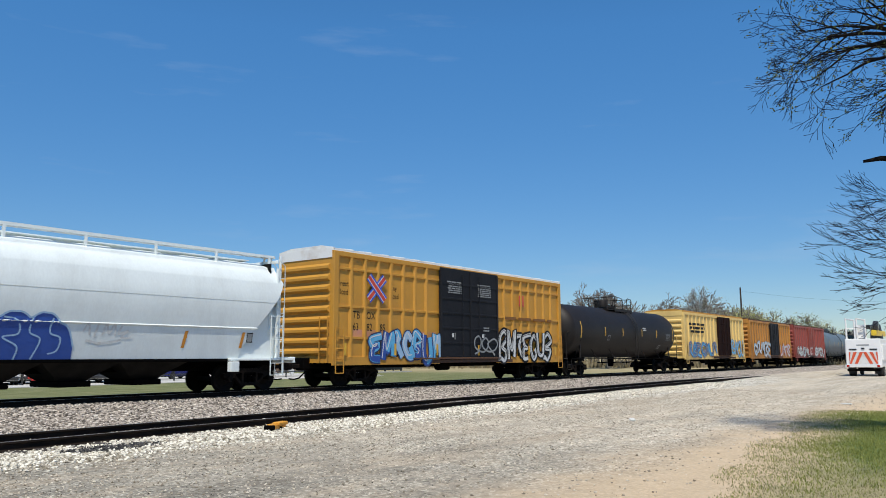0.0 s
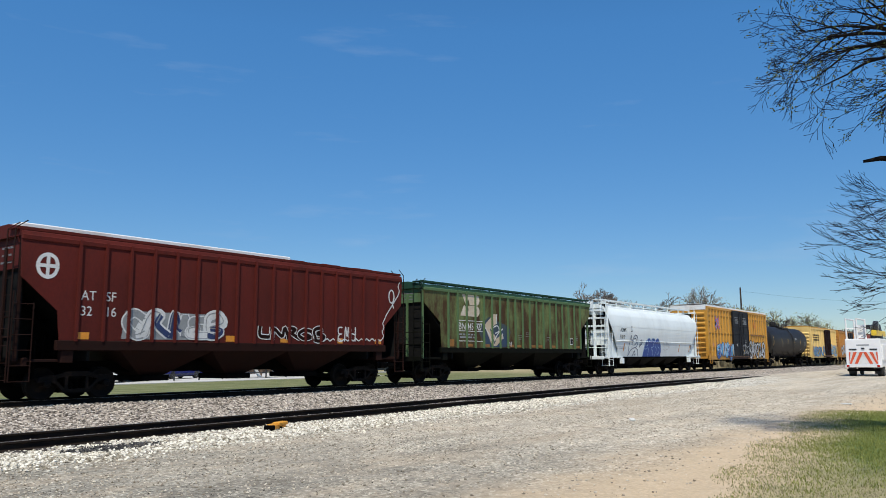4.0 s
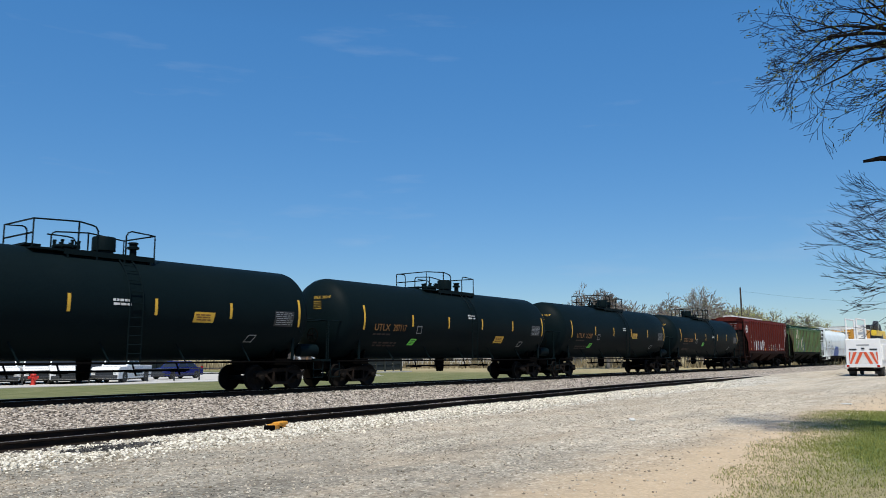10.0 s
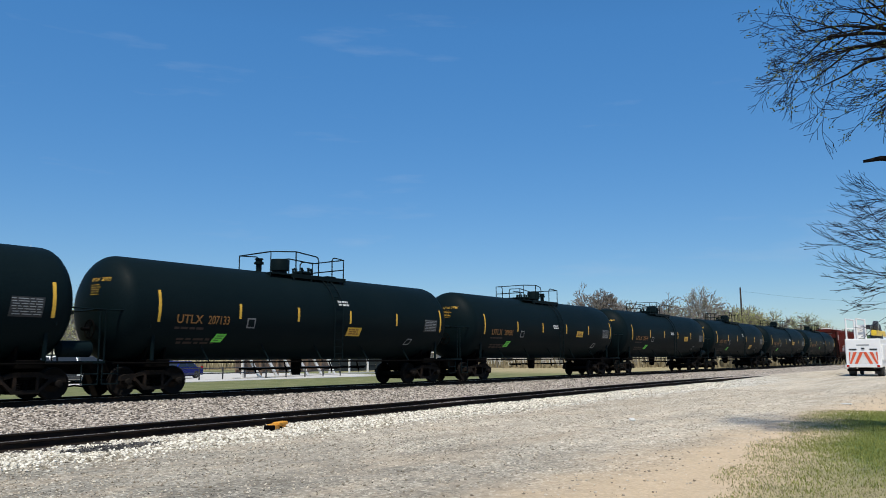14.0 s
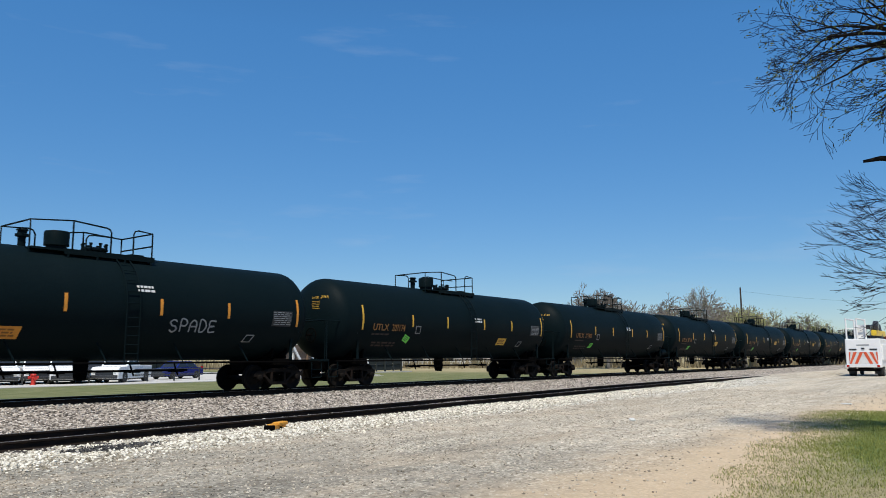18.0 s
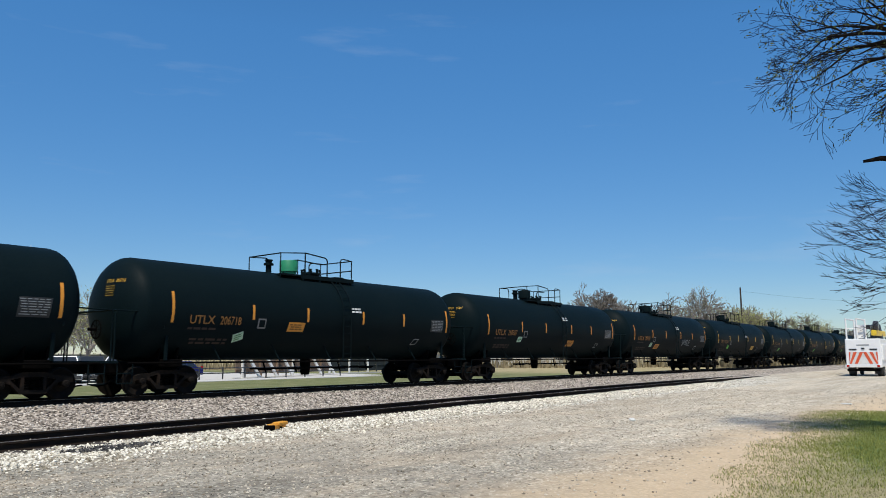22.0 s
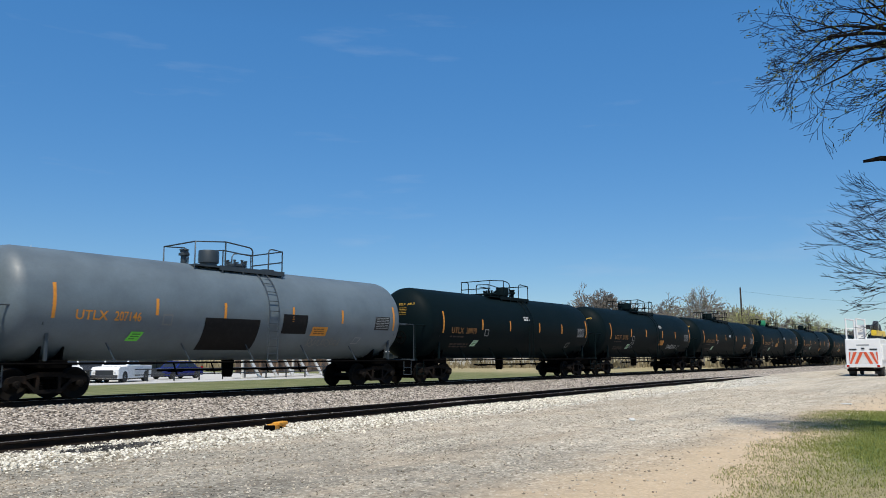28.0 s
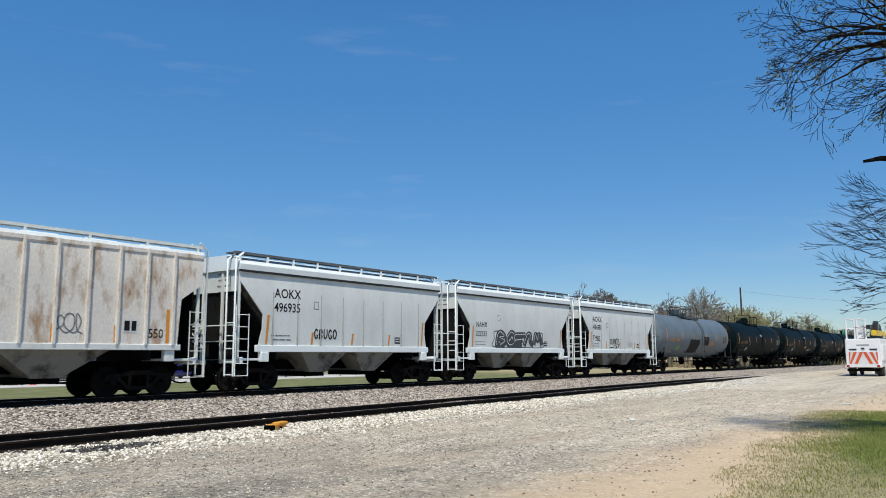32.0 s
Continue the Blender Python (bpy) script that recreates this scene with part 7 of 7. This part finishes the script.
def lamp_mast():
    x, y = plan_at(-0.47, 82)
    m = thing("flood_light_mast", "pale mast with flood lights beyond the car park", "light mast", at=(x, y, LAWN))
    part("mast", Geo().tube([(0, 0, 0), (0, 0, 5), (0, 0, 10.2)], 0.28, 10, True, 0.12), concrete, m, smooth=60)
    part("spike", Geo().tube([(0, 0, 10.2), (0, 0, 12.4)], 0.05, 6, True, 0.03), white_mark, m)
    for k, (dx, dz) in enumerate(((0.9, 0.3), (-0.9, -0.1), (0.5, -1.2))):
        part("lamp_arm", Geo().tube([(0, 0, 9.3 + dz), (dx, -0.3, 9.5 + dz)], 0.05, 6), concrete, m)
        part("flood_light", Geo().box(dx - 0.3, dx + 0.3, -0.6, -0.2, 9.4 + dz, 9.95 + dz, 0.06), car_dark, m)


lamp_mast()

plank_brown = paint("plank_brown", (0.17, 0.11, 0.07), (0.26, 0.19, 0.14), 0.85, 1.5, (0.4, 0.8), (1, 1, 0.2), 0.25)
net_dark = paint("net_dark", (0.012, 0.018, 0.018), (0.02, 0.026, 0.025), 0.9, 1.5, (0.4, 0.8))
post_white = paint("post_white", (0.66, 0.65, 0.62), (0.5, 0.48, 0.44), 0.7, 3)


def board_wall():
    """Brown boards held up by white raking braces."""
    (x0, y0), (x1, y1) = plan_at(-0.232, 66), plan_at(-0.128, 80)
    ln, a = math.hypot(x1 - x0, y1 - y0), math.degrees(math.atan2(y1 - y0, x1 - x0))
    w = thing("board_wall", "brown board wall with white raking braces", "wall", at=(x0, y0, LAWN), turn=a)
    n = 24
    for k in range(n):
        xa = ln * k / n
        part("board", Geo().box(xa + 0.015, xa + ln / n - 0.015, 0, 0.06, 0.35 if k % 7 else 0.5, 2.9), plank_brown, w)
    for z in (0.7, 2.3):
        part("wall_rail", Geo().box(0, ln, -0.1, 0, z, z + 0.14), plank_brown, w)
    for k in range(6):
        xa = ln * (k + 0.3) / 6
        part("wall_post", Geo().box(xa - 0.09, xa + 0.09, -0.2, -0.02, 0, 2.9), plank_brown if k % 3 else post_white, w)
        part("brace", Geo().skin([[(xa + 1.3 + dx, -1.0 + dy, 0) for dx, dy in ((-0.2, -0.06), (0.2, -0.06), (0.2, 0.06), (-0.2, 0.06))],
                                  [(xa - 0.3 + dx, -0.15 + dy, 2.9) for dx, dy in ((-0.2, -0.06), (0.2, -0.06), (0.2, 0.06), (-0.2, 0.06))]]), post_white, w, "white raking brace")
    part("footing", Geo().box(-0.3, ln + 1.4, -1.3, 0.1, -0.1, 0.1), concrete, w)


board_wall()


def screen_fence():
    """Dark screen cloth between pale posts."""
    (x0, y0), (x1, y1) = plan_at(-0.128, 82), plan_at(-0.048, 92)
    ln, a = math.hypot(x1 - x0, y1 - y0), math.degrees(math.atan2(y1 - y0, x1 - x0))
    w = thing("screen_fence", "dark screen fence with pale posts on the lawn", "fence", at=(x0, y0, LAWN), turn=a)
    n = 8
    for k in range(n + 1):
        xa = ln * k / n
        part("post", Geo().tube([(xa, -0.1, 0), (xa, -0.1, 2.2)], 0.07 if k % 2 else 0.13, 6), post_white if k in (0, 2, 4) else net_dark, w)
        if k < n:
            part("screen", Geo().box(xa + 0.03, xa + ln / n - 0.03, -0.02, 0.02, 0.25, 2.3), net_dark, w)
    for z in (0.9, 2.1):
        part("fence_rail", Geo().tube([(0, -0.06, z), (ln, -0.06, z)], 0.04, 5), net_dark, w)
    part("kerb", Geo().box(-1, ln + 1, -0.9, -0.4, -0.1, 0.12), concrete, w)


screen_fence()


def low_hall():
    """A low pale building far beyond the field."""
    x, y = plan_at(0.02, 150)
    h = thing("low_building", "long low pale building beyond the field", "building", at=(x, y, GROUND), turn=-38)
    part("wall", Geo().box(-26, 26, 0, 10, 0, 2.6), concrete, h)
    part("roof", Geo().extrude([(-0.5, 2.6), (-0.5, 2.8), (5, 3.6), (10.5, 2.8), (10.5, 2.6)], -26.5, 26.5), box_roof, h)
    for k in range(8):
        xa = -22 + k * 6
        wdw = part("window", Geo().box(xa, xa + 2.4, -0.04, 0.02, 1.0, 2.0), glass_dark, h)
        part("frame", Geo().box(xa - 0.1, xa + 2.5, -0.07, -0.02, 2.0, 2.12), post_white, wdw)
        part("sill", Geo().box(xa - 0.1, xa + 2.5, -0.12, -0.02, 0.9, 1.0), post_white, wdw)


low_hall()


def utility_pole():
    x, y = plan_at(0.336, 118)
    p = thing("utility_pole", "tall dark wooden utility pole beyond the tracks", "utility pole", at=(x, y, GROUND))
    part("pole", Geo().tube([(0, 0, 0), (0, 0, 6), (0, 0, 11.3)], 0.15, 8, True, 0.11), tie_wood, p)
    part("insulator", Geo().lathe([(11.3, 0.05), (11.4, 0.08), (11.5, 0.04)], 8, "z"), glass_dark, p)
    q = thing("overhead_wire", "thin dark overhead wire", "wire", at=(0, 0, 0))
    ex, ey = plan_at(0.62, 150)
    for dz in (10.9,):
        pts = [Vector((x + (ex - x) * k / 12, y + (ey - y) * k / 12, GROUND + dz - 1.2 * 4 * (k / 12) * (1 - k / 12))) for k in range(13)]
        part("wire", Geo().tube(pts, 0.007, 4), under_black, q)


utility_pole()


# ---- on the lane: the utility truck ----
def utility_truck():
    tr = thing("bucket_truck", "white utility truck with red chevrons and a folded yellow boom", "truck", at=(71.6, 10.92, GROUND - 0.02))
    W = 1.3
    chev_red = paint("chevron_red", (0.62, 0.09, 0.03), (0.5, 0.08, 0.03), 0.4, 4)
    boom_yellow = paint("boom_yellow", (0.7, 0.48, 0.03), (0.5, 0.34, 0.03), 0.45, 3)
    part("service_body", Geo().box(0, 4.2, -W, W, 0.75, 3.05, 0.05), truck_white, tr)
    part("tail_shelf", Geo().box(-0.45, 0, -W - 0.03, W + 0.03, 0.72, 0.95, 0.03), truck_white, tr)
    ch = part("chevron_panel", Geo().box(-0.05, 0, -1.05, 1.05, 0.98, 2.0, 0.005), white_mark, tr, "white panel with red chevrons")
    for s in (-1, 1):
        for k in range(4):
            ya = 0.02 + k * 0.46
            pts = [(ya + 0.42, 1.02), (ya + 0.66, 1.02), (ya + 0.22, 1.96), (ya - 0.02, 1.96)]
            pts = [(max(0.0, min(1.04, yy)), z) for yy, z in pts]
            if max(p[0] for p in pts) - min(p[0] for p in pts) < 0.06:
                continue
            part("chevron", Geo().skin([[(-0.07 + dx, s * yy, z) for yy, z in pts] for dx in (0.0, 0.015)]), chev_red, ch)
        part("tail_light", Geo().box(-0.5, -0.42, s * 1.1 - 0.1, s * 1.1 + 0.1, 0.75, 0.92, 0.02), red_lens, tr)
        part("top_light", Geo().box(-0.04, 0.03, s * 0.75 - 0.28, s * 0.75 + 0.28, 2.12, 2.24, 0.015), car_dark, tr)
        part("mud_flap", Geo().box(0.5, 0.55, s * 0.95 - 0.28, s * 0.95 + 0.28, 0.2, 0.75), tyre, tr)
        for x in (1.2, 5.9):
            for yy in (0.92, 1.16) if x < 2 else (1.1,):
                car_wheel(tr, x, s * yy, 0.48)
        part("locker", Geo().box(0.4, 3.8, s * (W + 0.02) - 0.06, s * (W + 0.02) + 0.06, 1.3, 2.6, 0.03), truck_white, tr)
    part("name_plate", Geo().box(-0.02, 0.0, -0.45, 0.45, 2.5, 2.58), grey_light, tr)
    part("latch", Geo().box(-0.05, 0.0, -0.12, 0.12, 2.18, 2.32, 0.01), car_dark, tr)
    part("bumper", Geo().box(-0.4, -0.25, -1.2, 1.2, 0.42, 0.6, 0.03), under_black, tr)
    part("chassis", Geo().box(-0.2, 7.0, -0.45, 0.45, 0.5, 0.78, 0.02), under_black, tr)
    cab = part("cab", Geo().skin([[(x, y, z) for x, z in ((4.35, 0.7), (4.35, 2.75), (5.6, 2.75), (6.1, 1.75), (7.2, 1.6), (7.25, 0.7))] for y in (-1.15, 1.15)]), truck_white, tr)
    part("cab_window", Geo().box(4.33, 4.36, -0.9, 0.9, 1.8, 2.5), glass_dark, cab)
    # racks, folded boom and bucket on top
    for y in (1.15, 0.35):
        rk = part("rack_frame", Geo().tube([(0.1, y, 3.05), (0.1, y, 4.75), (0.1, y - 0.62, 4.6), (0.1, y - 0.62, 3.05)], 0.07, 6), truck_white, tr)
        part("rack_rung", Geo().tube([(0.1, y, 3.9), (0.1, y - 0.62, 3.9)], 0.05, 6), truck_white, rk)
        part("rack_rail", Geo().tube([(0.1, y, 4.7), (4.0, y, 4.7)], 0.05, 6), truck_white, rk)
    part("bucket", Geo().skin([[(0.3 + dx, -0.2 + dy, 3.1) for dx, dy in ((0, 0), (0.7, 0), (0.7, 0.7), (0, 0.7))], [(0.25 + dx * 1.1, -0.25 + dy * 1.1, 4.2) for dx, dy in ((0, 0), (0.7, 0), (0.7, 0.7), (0, 0.7))]]), truck_white, tr)
    part("boom", Geo().box(0.2, 5.2, -1.05, -0.65, 3.3, 3.75, 0.05), boom_yellow, tr)
    part("boom", Geo().box(0.6, 5.0, -0.55, -0.2, 3.85, 4.2, 0.05), car_dark, tr)
    part("turret", Geo().lathe([(3.05, 0.5), (3.6, 0.45), (4.3, 0.35)], 14, "z", (3.4, -0.6, 0)), car_dark, tr)
    part("hose_reel", Geo().lathe([(-0.2, 0.3), (-0.15, 0.4), (0.15, 0.4), (0.2, 0.3)], 14, "y", (0.5, -1.0, 4.1)), car_dark, tr)


utility_truck()


# ---- small things on the ground ----
def derail_block():
    o = thing("derail_block", "orange steel block beside the siding rail", "derail", at=(12.13, 13.97, -0.5), turn=20)
    orange = paint("orange_block", (0.62, 0.27, 0.02), (0.35, 0.14, 0.02), 0.6, 6)
    part("block", Geo().box(-0.32, 0.32, -0.09, 0.09, 0.03, 0.17, 0.03).box(-0.1, 0.34, -0.13, 0.05, 0.12, 0.2, 0.02), orange, o)
    part("foot", Geo().box(-0.34, -0.26, -0.13, 0.13, 0.0, 0.15, 0.02).box(0.0, 0.07, -0.13, 0.13, 0.0, 0.1, 0.02), under_black, o)


derail_block()
for x, y, s, tn, lab in ((19.6, 8.55, 1.0, 30, "crushed white paper litter on the gravel lane"), (29.9, 5.2, 0.8, 80, "white bottle lying on the gravel lane")):
    g = Geo().lathe([(-0.18, 0.03), (-0.16, 0.08), (-0.05, 0.06), (0.05, 0.085), (0.15, 0.05), (0.2, 0.02)], 8, "x", (0, 0, 0.06))
    ob = tagged(part("litter", g, white_mark, None, "", 40), lab, "litter")
    ob.matrix_basis = pose(x, y, ground_height(x, y), 0, 0, tn) @ Matrix.Diagonal((s * 1.2, s, s * 0.45, 1.0))


def scatter_stones():
    """Loose white chippings, ballast and lane gravel, too many to count."""
    rng = random.Random(5)
    shapes = []
    for k in range(24):
        v = [Vector((rng.uniform(0.7, 1.2) * a, rng.uniform(0.7, 1.2) * b, rng.uniform(0.6, 1.0) * c)) for a, b, c in ((1, 0, 0), (-1, 0, 0), (0, 1, 0), (0, -1, 0), (0, 0, 1), (0, 0, -1))]
        turn = Matrix.Rotation(rng.uniform(0, 6.28), 3, "X") @ Matrix.Rotation(rng.uniform(0, 6.28), 3, "Y")
        v = [turn @ p for p in v]
        shapes.append([Vector((p.x, p.y, p.z * 0.7)) for p in v])
    fs = [(0, 2, 4), (2, 1, 4), (1, 3, 4), (3, 0, 4), (2, 0, 5), (1, 2, 5), (3, 1, 5), (0, 3, 5)]

    def spread(name, count, mat, label, place, size):
        vs, faces = [], []
        for k in range(count):
            x, y = place()
            r = rng.uniform(*size)
            a = rng.uniform(0, 6.28)
            c, s = math.cos(a) * r, math.sin(a) * r
            z = ground_height(x, y) + r * 0.25
            n = len(vs)
            vs += [(x + p.x * c - p.y * s, y + p.x * s + p.y * c, z + p.z * r) for p in rng.choice(shapes)]
            faces += [(a1 + n, b1 + n, c1 + n) for a1, b1, c1 in fs]
        me = bpy.data.meshes.new(name)
        me.from_pydata(vs, [], faces)
        me.materials.append(mat)
        tagged(new(name, me), label, "stones", "", "stuff")

    def white_place():
        while True:
            x = 2 + 46 * rng.random() ** 1.6
            y = siding_y(x) - 0.9 + rng.gauss(-0.85, 0.55)
            if 0.9 * (x - 8.0) ** 2 + 7.0 * (y - 13.7) ** 2 < 0.9 and rng.random() < 0.93:
                continue
            if y < siding_y(x) - 0.85:
                return x, y

    def oily_place():
        a, r = rng.uniform(0, 6.28), rng.random() ** 0.7
        return 8.0 + 1.15 * r * math.cos(a), 13.7 + 0.42 * r * math.sin(a)

    def ballast_place():
        x = 3 + 57 * rng.random() ** 1.5
        return x, rng.choice((rng.uniform(17.2, 22.4), rng.uniform(17.2, 22.4), rng.uniform(siding_y(x) - 0.65, siding_y(x) + 0.6)))

    def lane_place():
        return 3 + 38 * rng.random() ** 1.4, 3.5 + 9.7 * rng.random() ** 0.6
    spread("chippings", 22000, stone_mat("stone_white", (0.24, 0.205, 0.145), (0.93, 0.87, 0.74)), "loose white chippings beside the siding", white_place, (0.018, 0.052))
    spread("oily_stones", 450, stone_mat("stone_oily", (0.012, 0.012, 0.014), (0.11, 0.105, 0.10)), "oil-blackened chippings beside the siding", oily_place, (0.015, 0.04))
    spread("ballast_stones", 20000, stone_mat("stone_ballast", (0.08, 0.066, 0.055), (0.68, 0.60, 0.51)), "loose pinkish grey ballast stones", ballast_place, (0.025, 0.062))
    spread("lane_debris", 3000, stone_mat("debris_dark", (0.02, 0.018, 0.015), (0.11, 0.095, 0.075)), "dark bits of bark and stone on the lane", lane_place, (0.005, 0.016))
    spread("lane_gravel", 15000, stone_mat("stone_lane", (0.20, 0.165, 0.12), (0.68, 0.60, 0.48)), "loose grey gravel on the lane", lane_place, (0.009, 0.03))


def stone_mat(name, a, b):
    mat, nt, bs = tree_of(name, 0.9, 0, 0.2)
    geo = nt.nodes.new("ShaderNodeNewGeometry")
    col = mix(nt, geo.outputs["Random Per Island"], rgb(*a), rgb(*b))
    fine = ramp(nt, noise_at(nt, 40, 4, 0.7), [(0.3, (0.85,) * 3), (0.8, (1.1,) * 3)])
    nt.links.new(mix(nt, 1.0, col, fine, "MULTIPLY"), bs.inputs["Base Color"])
    return mat


scatter_stones()


def grass_blades():
    """Blades of the verge, green under the tree and dry towards the lane."""
    rng = random.Random(8)
    for name, mat_a, mat_b, label, count in (("green_grass", (0.12, 0.145, 0.026), (0.32, 0.33, 0.095), "green verge grass under the tree", 110000), ("dry_grass", (0.2, 0.19, 0.085), (0.5, 0.44, 0.27), "dry straw-coloured grass at the lane's edge", 110000)):
        vs, fs = [], []
        k = 0
        while k < count:
            x = 7.5 + 19 * rng.random() ** 1.2
            y = rng.uniform(0.2, 6.0)
            n1 = noise.noise((x * 0.35, y * 0.9, 3.0)) + 0.5 * noise.noise((x * 1.2, y * 1.6, 8.0))
            edge = 1.75 + 0.14 * x + 0.45 * n1
            k += 1
            if y > edge + 0.3 * rng.random():
                continue
            lush = max(0.0, min(1.0, (x + 5 * n1 - 8.5) / 7)) * max(0.0, min(1.0, (edge - 0.15 - y) / 1.3))
            green = rng.random() < 0.12 + 0.88 * lush
            if green != (name == "green_grass"):
                continue
            z = ground_height(x, y)
            h = rng.uniform(0.015, 0.05) if name == "green_grass" else rng.uniform(0.008, 0.026)
            a = rng.uniform(0, 6.28)
            wx, wy2 = math.cos(a) * 0.009, math.sin(a) * 0.009
            bx, by = rng.uniform(-0.5, 0.5) * h, rng.uniform(-0.5, 0.5) * h
            n = len(vs)
            vs += [(x - wx, y - wy2, z - 0.005), (x + wx, y + wy2, z - 0.005), (x + bx, y + by, z + h)]
            fs.append((n, n + 1, n + 2))
        me = bpy.data.meshes.new(name)
        me.from_pydata(vs, [], fs)
        me.materials.append(stone_mat(name, mat_a, mat_b))
        tagged(new(name, me), label, "grass", "", "stuff")


grass_blades()


# ---- what moves ----
def gone(t):
    """How far the train has come, in metres, since it stood at its cars' own places."""
    s = t - NOON
    return (11.269 + 0.00695 * s) * s


def motions():
    # wheelsets roll without slipping; those at the same end of a truck share one set of keys
    rolled = [(k / FPS, math.degrees((gone(k / FPS) - gone(0.0)) / WHEEL)) for k in range(32 * FPS + 1)]
    first = {}
    for wheelset, x in WHEELSETS:
        if x not in first:
            walk(wheelset, [(t, pose(x, 0, WHEEL, 0, a, 0)) for t, a in rolled])
            first[x] = wheelset.animation_data
        else:
            wheelset.rotation_mode = "QUATERNION"
            keys = wheelset.animation_data_create()
            keys.action, keys.action_slot = first[x].action, first[x].action_slot
    for car, place in CARS:
        walk(car, [(t, pose(place + gone(t), TRACK, 0)) for t in [k * 2.0 for k in range(17)]])


motions()
